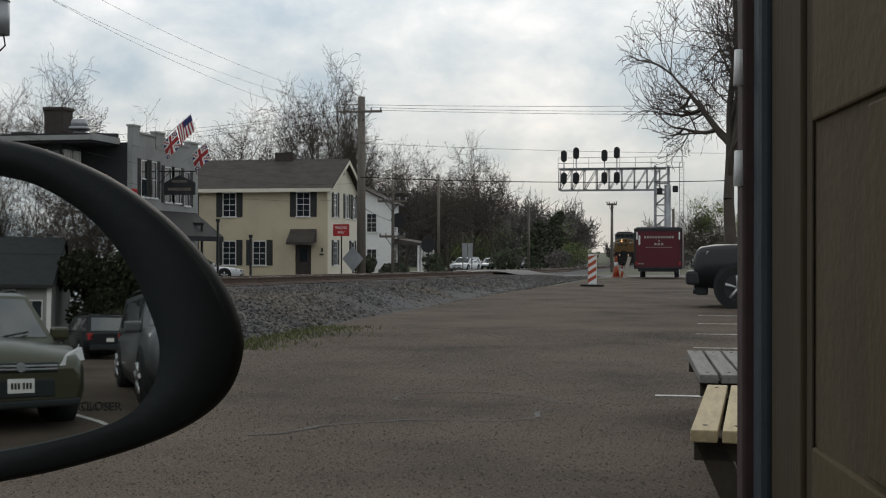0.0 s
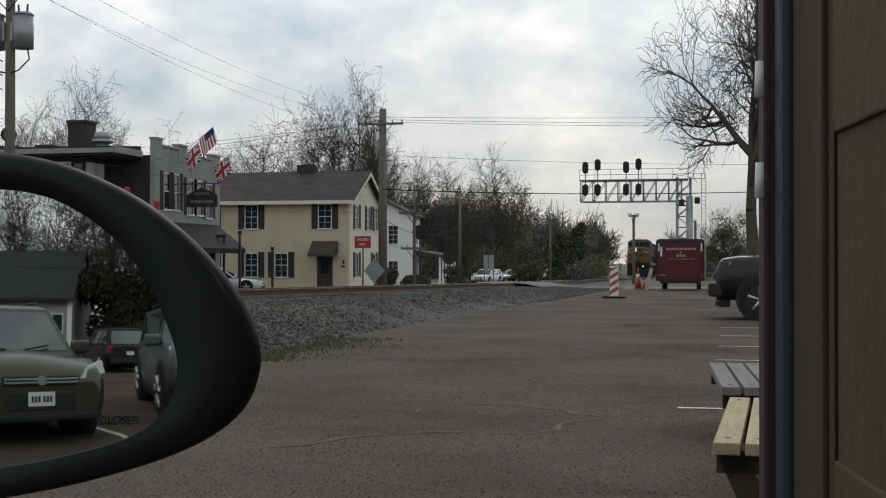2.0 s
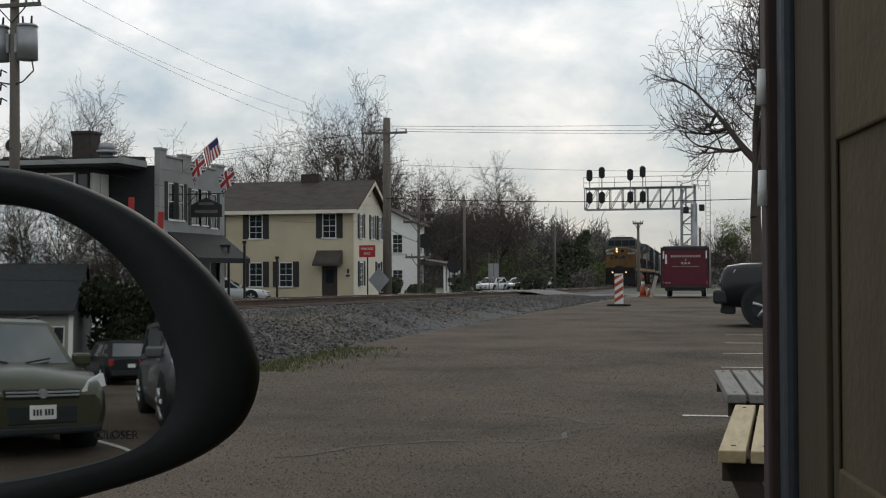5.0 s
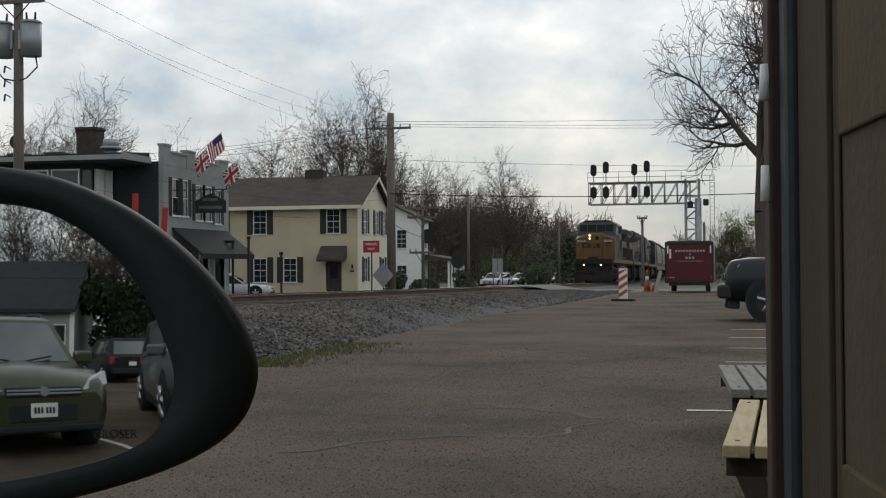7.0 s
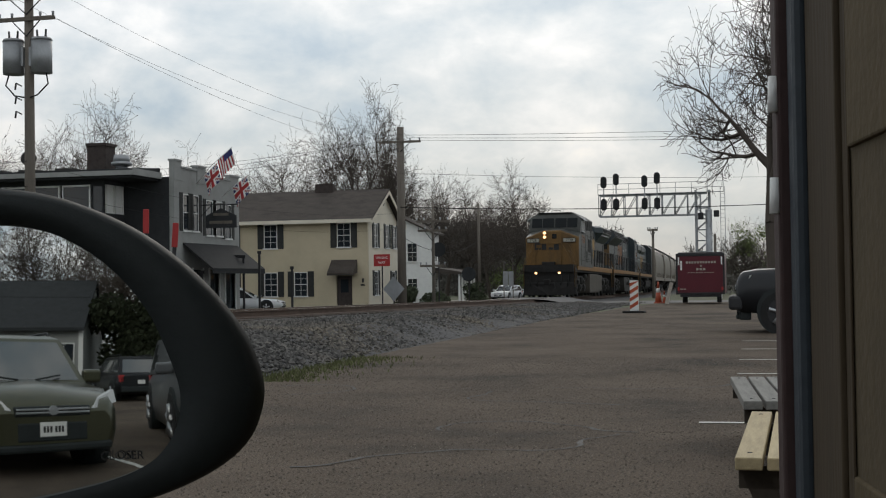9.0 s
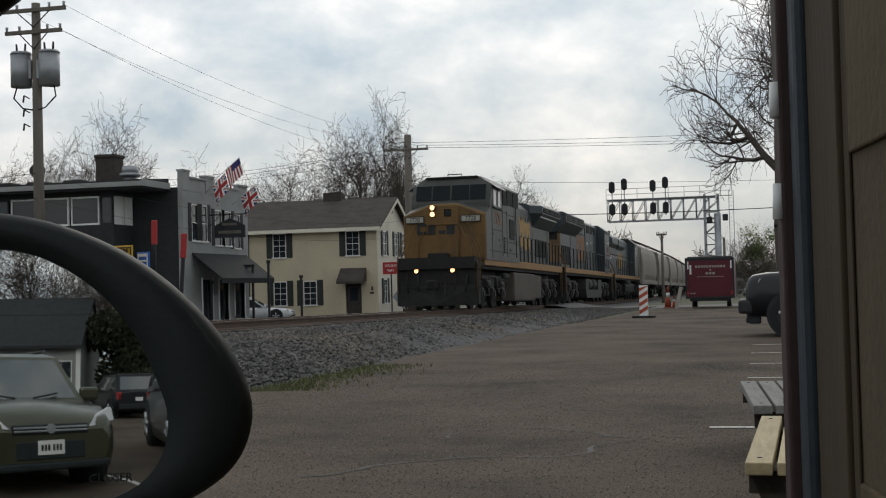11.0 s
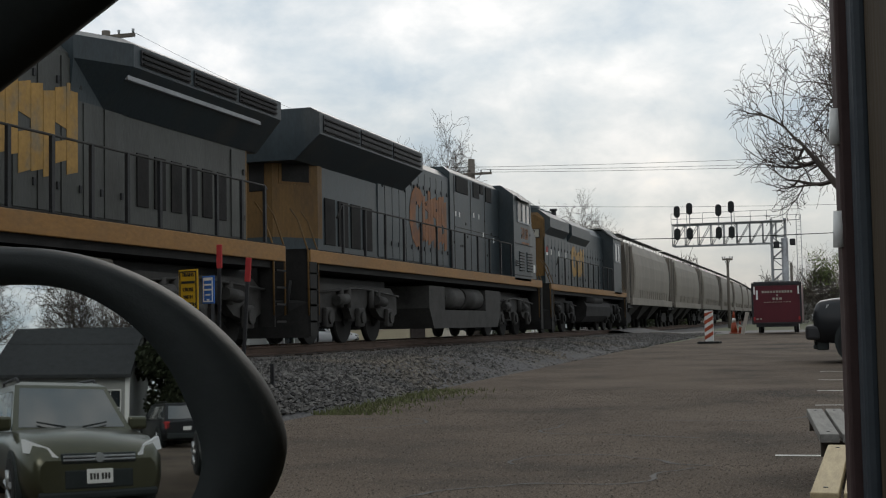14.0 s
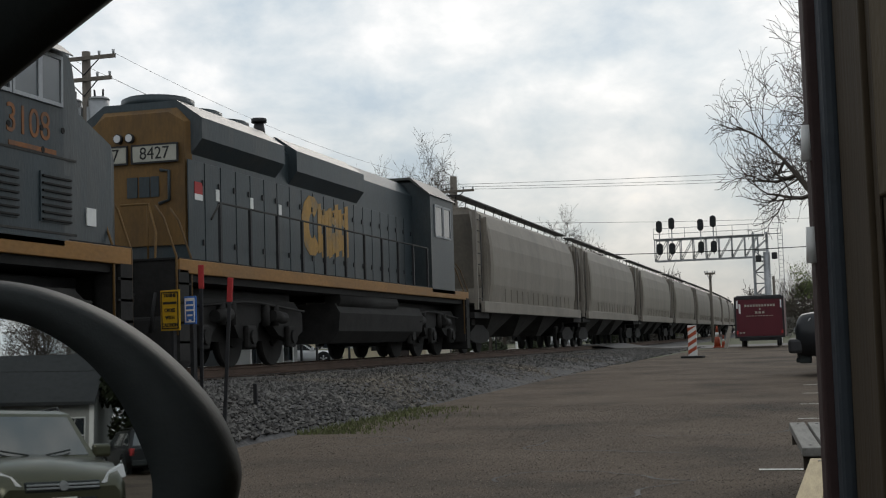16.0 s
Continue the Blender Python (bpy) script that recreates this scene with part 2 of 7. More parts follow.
CHIP = material("asphalt_chip", (0.130, 0.110, 0.09), 0.9, vary=0.2, each=0.55, bump=0)
INK = material("black_ink", (0.02, 0.02, 0.02), 0.7, vary=0.1)
LAMP_WARM = material("lamp_lens", (0.9, 0.85, 0.7), 0.2, vary=0.02, emit=(1.0, 0.50, 0.18, 2.6))
LAMP_OFF = material("clear_lens", (0.5, 0.5, 0.5), 0.12, vary=0.02, gloss=0.6)
LOCO_GREY = material("dirty_grey_enamel", (0.054, 0.056, 0.051), 0.48, gloss=0.3, vary=0.35, scale=1.1, fine=22, second=(0.036, 0.035, 0.031), stretch=(1, 1, 0.35))
LOCO_BLUE = material("dark_blue_enamel", (0.028, 0.039, 0.045), 0.42, gloss=0.32, vary=0.4, scale=1.1, fine=22, stretch=(1, 1, 0.35), second=(0.048, 0.052, 0.052))
# the locomotives' ochre, darkened in colour for the backlit nose and ends
LOCO_GOLD_SHADED = material("shaded_ochre_enamel", (0.130, 0.072, 0.021), 0.6, vary=0.35, scale=1.2, fine=20, second=(0.06, 0.037, 0.018), stretch=(1, 1, 0.4))
LOCO_FADE = material("faded_gold_lettering", (0.34, 0.20, 0.055), 0.6, vary=0.35, scale=2.0, fine=14, second=(0.2, 0.16, 0.10))
LOCO_RUST = material("faded_orange_lettering", (0.21, 0.085, 0.03), 0.6, vary=0.35, scale=2.0, fine=14, second=(0.12, 0.07, 0.05))
# the same ochre, brightened in colour for the better lit side sills
SILL_GOLD_LIT = material("lit_ochre_enamel", (0.23, 0.115, 0.030), 0.55, vary=0.35, scale=1.2, fine=20, second=(0.20, 0.11, 0.04), stretch=(1, 0.4, 1))
TANK_BROWN = material("dusty_tank_paint", (0.085, 0.075, 0.062), 0.8, vary=0.3, scale=1.0, fine=16, second=(0.055, 0.05, 0.044))
BOARD_WHITE = material("dull_white_board", (0.36, 0.35, 0.30), 0.6, vary=0.12)
UNDER = material("grimy_running_gear", (0.018, 0.017, 0.016), 0.8, 0.1, vary=0.4, scale=2.5, fine=18)
TRUCK_GREY = material("truck_frame_grime", (0.045, 0.043, 0.040), 0.75, 0.1, vary=0.4, scale=2.0, fine=18)
HOPPER = material("hopper_grey_paint", (0.205, 0.182, 0.152), 0.6, vary=0.28, scale=0.7, fine=16, second=(0.15, 0.135, 0.12), stretch=(1, 1, 0.3))
SUV_GREEN = material("olive_car_paint", (0.066, 0.066, 0.040), 0.28, 0.5, vary=0.06, coat=0.6, bump=0)
CAR_BLACK = material("black_car_paint", (0.009, 0.010, 0.012), 0.3, 0.0, vary=0.05, coat=0.1, bump=0)
CAR_WHITE = material("white_car_paint", (0.62, 0.63, 0.64), 0.3, vary=0.04, coat=0.5, bump=0)
CAR_SILVER = material("silver_car_paint", (0.24, 0.25, 0.26), 0.3, 0.6, vary=0.05, coat=0.5, bump=0)
CAR_GREY = material("grey_car_paint", (0.10, 0.105, 0.11), 0.35, 0.3, vary=0.05, coat=0.3, bump=0)
CAR_GLASS = glass("car_glass", (0.03, 0.035, 0.036), 0.03, 2.3)
LOCO_GLASS = glass("cab_glass", (0.008, 0.010, 0.011), 0.12, 1.25)
CAB_WINDOW = glass("cab_side_glass", (0.06, 0.07, 0.075), 0.1, 1.8)
BLOCK = material("tan_block_paint", (0.086, 0.064, 0.034), 0.85, vary=0.16, scale=3, fine=40, each=0.06, gloss=0.2)
BLOCK_JOINT = material("block_mortar", (0.076, 0.057, 0.031), 0.9, vary=0.2)
POST_BROWN = material("brown_trim_paint", (0.055, 0.040, 0.024), 0.8, gloss=0.2, vary=0.2, scale=2, fine=25, stretch=(3, 3, 0.3))
POST_BLUE = material("blue_grey_downspout_paint", (0.030, 0.038, 0.046), 0.55, vary=0.2, scale=2)
POST_RED = material("dark_red_trim_paint", (0.048, 0.028, 0.026), 0.7, vary=0.2, scale=2)


# ---------------------------------------------------------------- ground and track
def rail_z(y):
    return 0.95 - 0.0125 * y + 0.00002 * y * y if y < 200 else -0.75


def track_x(y):
    return -11.3 - 0.00018 * max(0.0, y - 110) ** 2


def smooth(a, b, v):
    u = min(1, max(0, (v - a) / (b - a)))
    return u * u * (3 - 2 * u)


def ground_z(x, y):
    far = max(-2.2, min(0.2, rail_z(max(y, 20)) - 0.62))
    lot = -max(0.0, min(y, 300) - 56) * 0.006
    side = smooth(-6.5, -13.0, x)
    return lot * (1 - side) + far * side


def build_ground():
    bm = bmesh.new()
    xs = [-2500, -900, -300, -120, -70, -45, -30, -22, -17, -13, -11, -9, -8, -7, -6, -4.5, -2, 2, 6, 15, 40, 120, 400, 1200, 2500]
    ys = [-2500, -800, -200, -80, -40, -20, 0, 10, 20, 30, 40, 50, 60, 70, 80, 95, 110, 140, 180, 250, 400, 900, 2500]
    grid = [[bm.verts.new((x, y, ground_z(x, y) - 0.03)) for x in xs] for y in ys]
    for r0, r1 in zip(grid, grid[1:]):
        for i in range(len(xs) - 1):
            bm.faces.new((r0[i], r0[i + 1], r1[i + 1], r1[i]))
    tagged(part("ground", bm, EARTH), "brown-green bare spring ground running to the horizon", "ground", kind="structure")

    # parking lot: one sheet with slight unevenness, edge wavering along the ballast
    bm = bmesh.new()
    rows = []
    for j in range(0, 96):
        y = -58 + j * 1.35
        edge = (-7.4 + 0.06 * max(0, y - 14) if y > 14 else -7.4) + 0.25 * noise.noise((0.3 * y, 2.0, 0)) + 0.10 * noise.noise((1.3 * y, 5, 0))
        edge = min(edge, -4.3)
        rows.append([bm.verts.new((edge + (14 - edge) * (i / 14) ** 1.3, y, ground_z(0, y) + 0.002 * noise.noise((i * 0.7, y * 0.4, 3)))) for i in range(15)])
    for r0, r1 in zip(rows, rows[1:]):
        for i in range(14):
            bm.faces.new((r0[i], r0[i + 1], r1[i + 1], r1[i]))
    lot = tagged(part("parking_lot", bm, ASPHALT, smooth=True), "worn brown-grey asphalt parking lot with fine cracks", "parking lot", kind="structure")

    # tar-dark cracks, each a thin sunken-looking ribbon of its own
    rnd = random.Random(5)
    for sx, sy, ang, n in ((-3.0, 8.2, 0.1, 26), (-0.9, 10.4, 2.9, 20), (-2.2, 14.5, 0.5, 24), (-5.0, 13.5, 0.2, 20), (-1.2, 12.6, 2.5, 22)):
        bm = bmesh.new()
        x, y, a = sx, sy, ang
        prev = None
        for k in range(n):
            w = 0.010 + 0.016 * rnd.random()
            nx, ny = -math.sin(a), math.cos(a)
            z = ground_z(0, y) + 0.005
            cur = (bm.verts.new((x + nx * w, y + ny * w, z)), bm.verts.new((x - nx * w, y - ny * w, z)))
            if prev:
                bm.faces.new((prev[0], prev[1], cur[1], cur[0]))
            prev = cur
            a += rnd.uniform(-0.5, 0.5)
            x, y = x + 0.13 * math.cos(a), y + 0.13 * math.sin(a)
        part("crack", bm, INK, lot)
    for y in (11.15, 13.95, 16.75, 19.55, 22.35, 25.15):
        bm = bmesh.new()
        z = 0.007
        pts = [((-0.45 if y < 12 else -0.2) + 0.5 * k, y + 0.01 * math.sin(k * 2.1)) for k in range(12)]
        for (a, ya), (b, yb) in zip(pts, pts[1:]):
            w = 0.045 + 0.008 * math.sin(a * 7)
            bm.faces.new([bm.verts.new(p) for p in ((a, ya - w, z), (b, yb - w, z), (b, yb + w, z), (a, ya + w, z))])
        part("stall_line", bm, WHITE_LINE, lot, "worn white stall line")
    bm = bmesh.new()
    for k in range(6):
        x, y = -3.3 + 0.51 * k, -11.1 + 0.85 * k
        bm.faces.new([bm.verts.new((x + a, y + b, 0.008)) for a, b in ((-0.04, 0.025), (0.04, -0.025), (0.55, 0.825), (0.47, 0.875))])
    part("stall_line", bm, WHITE_LINE, lot, "worn white stall line")
    # pale crossing road beyond the lot
    bm = bmesh.new()
    prev = None
    for k in range(30):
        x = -34 + k * 1.6
        z = max(ground_z(x, 68), (rail_z(68) - 0.02) * smooth(3.2, 2.0, abs(x - track_x(68))) + ground_z(x, 68) * (1 - smooth(3.2, 2.0, abs(x - track_x(68))))) + 0.01
        cur = [bm.verts.new((x, 64, z)), bm.verts.new((x, 72, z))]
        if prev:
            bm.faces.new((prev[0], cur[0], cur[1], prev[1]))
        prev = cur
    tagged(part("crossing_road", bm, STREET), "grey asphalt road crossing the railway", "road", kind="structure")
    bm = bmesh.new()
    prev = None
    for k in range(60):
        y = -30 + k * 6
        z = ground_z(-20, y) + 0.012
        xc = track_x(y) - 10.5
        cur = [bm.verts.new((xc - 4, y, z)), bm.verts.new((xc + 4, y, z))]
        if prev:
            bm.faces.new((prev[0], prev[1], cur[1], cur[0]))
        prev = cur
    tagged(part("street", bm, STREET), "grey asphalt street behind the railway", "street", kind="structure")
    bm = bmesh.new()
    box(bm, -12.2, -7.35, 3.0, 15.6, -0.05, 0.035, bevel=0.02)
    tagged(part("pavement", bm, CONCRETE), "worn concrete walk beside the ballast", "pavement", kind="structure")


def build_track():
    bm = bmesh.new()
    prof = [(5.2, None), (3.9, -0.30), (2.4, -0.22), (1.6, -0.20), (0, -0.2), (-1.6, -0.20), (-2.4, -0.22), (-3.9, -0.45), (-5.0, None)]
    prev = None
    for k in range(0, 150):
        y = -60 + k * 1.6 if k < 130 else 148 + (k - 130) * 12
        cur = []
        for i, (dx, dz) in enumerate(prof):
            x = track_x(y) + dx
            z = ground_z(x, y) - 0.05 if dz is None else rail_z(y) + dz
            if 14 < y < 62 and dx > 2:
                x += 0.018 * (y - 14) * (1 if dz is None else 0.2)
            cur.append(bm.verts.new((x + 0.1 * noise.noise((y, i, 0)), y, z + 0.05 * noise.noise((y * 0.9, i * 3.1, 7)))))
        if prev:
            for i in range(len(prof) - 1):
                bm.faces.new((prev[i], cur[i], cur[i + 1], prev[i + 1]))
        prev = cur
    tagged(part("ballast_bed", bm, BALLAST), "grey crushed-stone railway ballast bank", "ballast", kind="structure")

    # loose stones over the near bank
    rnd = random.Random(11)
    verts, faces = [], []
    for k in range(34000):
        u = rnd.random()
        y = 11 + 58 * u ** 1.9
        dx = rnd.uniform(1.55, 5.0 + (0.018 * (y - 14) if y > 14 else 0))
        if dx < 1.9 and rnd.random() < 0.5:
            continue
        x = track_x(y) + dx
        f = min(1, max(0, (dx - 2.4) / 1.5))
        if dx < 3.9:
            z = rail_z(y) - 0.22 - 0.08 * f
        else:
            z = rail_z(y) - 0.30 + (ground_z(x, y) - rail_z(y) + 0.28) * min(1, (dx - 3.9) / 1.3)
        s = rnd.uniform(0.02, 0.05)
        b = len(verts)
        for ax in ((1, 0, 0), (-1, 0, 0), (0, 1, 0), (0, -1, 0), (0, 0, 1), (0, 0, -1)):
            verts.append((x + s * (ax[0] * rnd.uniform(0.7, 1.3) + rnd.uniform(-0.3, 0.3)), y + s * (ax[1] * rnd.uniform(0.7, 1.3) + rnd.uniform(-0.3, 0.3)), z + 0.01 + s * (ax[2] * rnd.uniform(0.6, 1.0) + rnd.uniform(-0.2, 0.2))))
        for q in ((0, 2, 4), (2, 1, 4), (1, 3, 4), (3, 0, 4), (2, 0, 5), (1, 2, 5), (3, 1, 5), (0, 3, 5)):
            faces.append(tuple(b + i for i in q))
    me = bpy.data.meshes.new("ballast_stones")
    me.from_pydata(verts, [], faces)
    me.materials.append(STONE)
    tagged(new("ballast_stones", me), "loose grey and tan crushed stones on the bank", "stones", kind="stuff")

    # loose chips in the worn asphalt
    verts, faces = [], []
    for k in range(60000):
        y = 3.2 + 17 * rnd.random() ** 1.5
        x = rnd.uniform(-7.0, 0.9) if y > 5 else rnd.uniform(-3.5, 0.3)
        if x < -0.30 * y - 2.0:
            continue
        r, a = rnd.uniform(0.004, 0.013), rnd.uniform(0, 6.28)
        z = 0.003
        b = len(verts)
        verts += [(x + r * math.cos(a + q), y + r * math.sin(a + q), z - 0.004) for q in (0, 2.1, 4.2)] + [(x, y, z + 0.45 * r)]
        faces += [(b, b + 1, b + 3), (b + 1, b + 2, b + 3), (b + 2, b, b + 3)]
    me = bpy.data.meshes.new("asphalt_chips")
    me.from_pydata(verts, [], faces)
    me.materials.append(CHIP)
    tagged(new("asphalt_chips", me), "pale and dark stone chips in the worn asphalt", "gravel", kind="stuff")

    # grass tufts at the foot of the bank
    verts, faces = [], []
    for k in range(2400):
        y = 15.2 + 5.0 * rnd.random() ** 1.3
        x = -6.2 + 0.03 * (y - 16) + rnd.gauss(0.0, 0.42) + 0.35 * noise.noise((y * 0.8, 1, 1))
        h, a, w = rnd.uniform(0.02, 0.07), rnd.uniform(0, 6.28), 0.008
        b = len(verts)
        verts += [(x - w, y, 0.0), (x + w, y + w, 0.0), (x + 0.4 * h * math.cos(a), y + 0.4 * h * math.sin(a), h)]
        faces.append((b, b + 1, b + 2))
    me = bpy.data.meshes.new("grass_tufts")
    me.from_pydata(verts, [], faces)
    me.materials.append(GRASS)
    tagged(new("grass_tufts", me), "thin green grass at the foot of the ballast", "grass", kind="stuff")

    railway = thing("railway_track", Matrix.Identity(4), "rusty steel rails on dark wooden ties", "track", kind="structure")
    for side in (-0.76, 0.76):
        bm = bmesh.new()
        prof = [(-0.07, -0.17), (0.07, -0.17), (0.07, -0.155), (0.012, -0.13), (0.012, -0.045), (0.036, -0.035), (0.036, -0.001), (-0.036, -0.001), (-0.036, -0.035), (-0.012, -0.045), (-0.012, -0.13), (-0.07, -0.155)]
        rings = []
        for k in range(75):
            y = -60 + k * 5
            rings.append([(track_x(y) + side + a, y, rail_z(y) + b) for a, b in prof])
        loft(bm, rings)
        for f in bm.faces:
            if f.normal.z > 0.9 and len(f.verts) == 4:
                f.material_index = 1 if min(abs(v.co.z - rail_z(v.co.y)) for v in f.verts) < 0.02 else 0
        part("rail", bm, [RAIL_STEEL, RAIL_TOP], railway)
    bm = bmesh.new()
    box(bm, -1.3, 1.3, -0.11, 0.11, -0.33, -0.168, bevel=0.012)
    first = part("tie", bm, TIE, railway)
    for k in range(200):
        y = -6 + k * 0.52
        ob = first if k == 0 else new("tie", first.data)
        ob.parent = railway
        ob.location = (track_x(y) + rnd.uniform(-0.06, 0.06), y, rail_z(y) + rnd.uniform(-0.01, 0.004))


build_ground()
build_track()


# ---------------------------------------------------------------- the train
def wheel_part(parent, y, x, r=0.5):
    bm = bmesh.new()
    rod(bm, (-0.07, 0, 0), (0.07, 0, 0), r, seg=24)
    rod(bm, (0.07 if x > 0 else -0.07, 0, 0), (0.12 if x > 0 else -0.12, 0, 0), r * 0.35, seg=12)
    w = part("wheel", bm, UNDER, parent, "grimy steel wheel")
    w.location = (x, y, r)
    return w


def six_wheel_truck(parent, yc, mat):
    for y in (-1.95, 0, 1.95):
        bm = bmesh.new()
        box(bm, -0.6, 0.6, yc + y - 0.72, yc + y + 0.72, 0.3, 0.98, bevel=0.12)
        part("traction_motor", bm, DARK_METAL, parent)
    bm = bmesh.new()
    box(bm, -0.75, 0.75, yc - 3.2, yc + 3.2, 1.02, 1.37, bevel=0.03)
    part("underframe", bm, DARK_METAL, parent)
    bm = bmesh.new()
    for s in (-1, 1):
        x0, x1 = s * 1.02, s * 1.2
        prism(bm, [(-2.75, 0.95), (-2.75, 0.62), (-2.2, 0.42), (-1.5, 0.55), (-1.1, 0.78), (-0.6, 0.78), (-0.35, 0.5), (0.35, 0.5), (0.6, 0.78), (1.1, 0.78), (1.5, 0.55), (2.2, 0.42), (2.75, 0.62), (2.75, 0.95), (2.3, 1.18), (-2.3, 1.18)], "x", min(x0, x1), max(x0, x1))
        for y in (-1.95, 0, 1.95):
            box(bm, min(s * 1.2, s * 1.32), max(s * 1.2, s * 1.32), y - 0.19, y + 0.19, 0.32, 0.72, bevel=0.04)
            rod(bm, (s * 1.32, y, 0.52), (s * 1.37, y, 0.52), 0.13, seg=10)
        for y in (-1.2, -0.75, 0.75, 1.2):
            rod(bm, (s * 1.25, y, 0.72), (s * 1.25, y, 1.1), 0.09, seg=8)
        pipe(bm, [(s * 1.28, -2.6, 1.0), (s * 1.3, -0.4, 1.12), (s * 1.28, 0.4, 1.12), (s * 1.3, 2.6, 1.0)], 0.025)
        rod(bm, (s * 1.3, -1.55, 0.86), (s * 1.3, -0.95, 0.9), 0.11, seg=10)
        rod(bm, (s * 1.3, 0.95, 0.9), (s * 1.3, 1.55, 0.86), 0.11, seg=10)
    box(bm, -0.9, 0.9, -2.3, 2.3, 0.45, 1.1)
    t = part("truck", bm, mat, parent, "grimy six-wheel truck frame")
    t.location = (0, yc, 0)
    for y in (-1.95, 0, 1.95):
        for x in (-0.8, 0.8):
            wheel_part(t, y, x, 0.53)
    return t


def coupler(parent, y, s):
    bm = bmesh.new()
    box(bm, -0.1, 0.1, min(y, y + s * 0.75), max(y, y + s * 0.75), 0.74, 0.95, bevel=0.02)
    box(bm, -0.2, 0.16, min(y, y + s * 0.28), max(y, y + s * 0.28), 0.68, 1.0, bevel=0.05)
    pipe(bm, [(0.35, y + s * 0.7, 0.9), (0.4, y + s * 0.4, 0.5), (0.3, y, 0.4)], 0.03)
    part("coupler", bm, UNDER, parent)


def sill(parent, L, z0, z1, mat, front=0.78, inset=0.78):
    for s in (-1, 1):
        x = s * 1.5
        boxpart("side_sill", (min(x, x - s * 0.08), max(x, x - s * 0.08), front, L - inset, z0, z1), mat, parent, 0.012, "ochre side sill")
    bm = bmesh.new()
    box(bm, -1.41, 1.41, 0.8, L - 0.8, z0 - 0.12, z1 - 0.01)
    box(bm, -1.49, 1.49, front, L - inset, z1 - 0.012, z1 + 0.02)
    part("deck", bm, UNDER, parent)


def side_rails(parent, y0, y1, zb, n, mat, rail_mat, h=1.0):
    for s in (-1, 1):
        x = s * 1.46
        for k in range(n):
            y = y0 + (y1 - y0) * k / (n - 1)
            bm = bmesh.new()
            box(bm, x - 0.025, x + 0.025, y - 0.035, y + 0.035, zb - 0.22, zb + h)
            part("stanchion", bm, mat, parent)
        bm = bmesh.new()
        pipe(bm, [(x, y0 - 0.35, zb + h - 0.3), (x, y0, zb + h), (x, y1, zb + h), (x, y1 + 0.1, zb + h - 0.05)], 0.02)
        part("handrail", bm, rail_mat, parent)


def end_steps(parent, y, s, mat):
    """Step wells and their rails at a platform end: s points outwards along the unit."""
    for sx in (-1, 1):
        bm = bmesh.new()
        for k in range(4):
            z = 0.42 + 0.3 * k
            box(bm, min(sx * 1.18, sx * 1.5), max(sx * 1.18, sx * 1.5), min(y, y - s * 0.42), max(y, y - s * 0.42), z, z + 0.035)
        box(bm, min(sx * 1.14, sx * 1.19), max(sx * 1.14, sx * 1.19), min(y, y - s * 0.5), max(y, y - s * 0.5), 0.35, 1.5)
        box(bm, min(sx * 1.14, sx * 1.48), max(sx * 1.14, sx * 1.48), min(y - s * 0.46, y - s * 0.5), max(y - s * 0.46, y - s * 0.5), 0.35, 1.5)
        part("step_well", bm, UNDER, parent)
        for yy in (y + s * 0.02, y - s * 0.5):
            bm = bmesh.new()
            pipe(bm, [(sx * 1.47, yy, 0.55), (sx * 1.47, yy, 1.75), (sx * 1.25, yy, 2.35), (sx * 1.1, yy, 2.55)], 0.02)
            part("grab_rail", bm, mat, parent)


def lamp(parent, x, y, z, s, r=0.1, on=True):
    bm = bmesh.new()
    rod(bm, (x, y, z), (x, y + s * 0.07, z), r * 1.25, seg=16)
    h = part("lamp_housing", bm, DARK_METAL, parent)
    bm = bmesh.new()
    rod(bm, (x, y + s * 0.07, z), (x, y + s * 0.085, z), r, seg=16)
    part("lens", bm, LAMP_WARM if on else LAMP_OFF, h, "lit warm headlight" if on else "unlit clear headlight")


def number_board(parent, text, m, w=0.62, h=0.2):
    bm = bmesh.new()
    box(bm, -w / 2, w / 2, -h / 2, h / 2, -0.015, 0.015, bevel=0.012)
    b = part("number_board", bm, BOARD_WHITE, parent, "dull white number board")
    b.matrix_basis = m
    bm = bmesh.new()
    for x0, x1, y0, y1 in ((-w / 2 - 0.02, w / 2 + 0.02, h / 2, h / 2 + 0.025), (-w / 2 - 0.02, w / 2 + 0.02, -h / 2 - 0.025, -h / 2), (-w / 2 - 0.025, -w / 2, -h / 2, h / 2), (w / 2, w / 2 + 0.025, -h / 2, h / 2)):
        box(bm, x0, x1, y0, y1, -0.02, 0.025)
    part("frame", bm, DARK_METAL, b)
    lettering("numerals", text, h * 1.08, pose(0, -0.005, 0.017), INK, b)


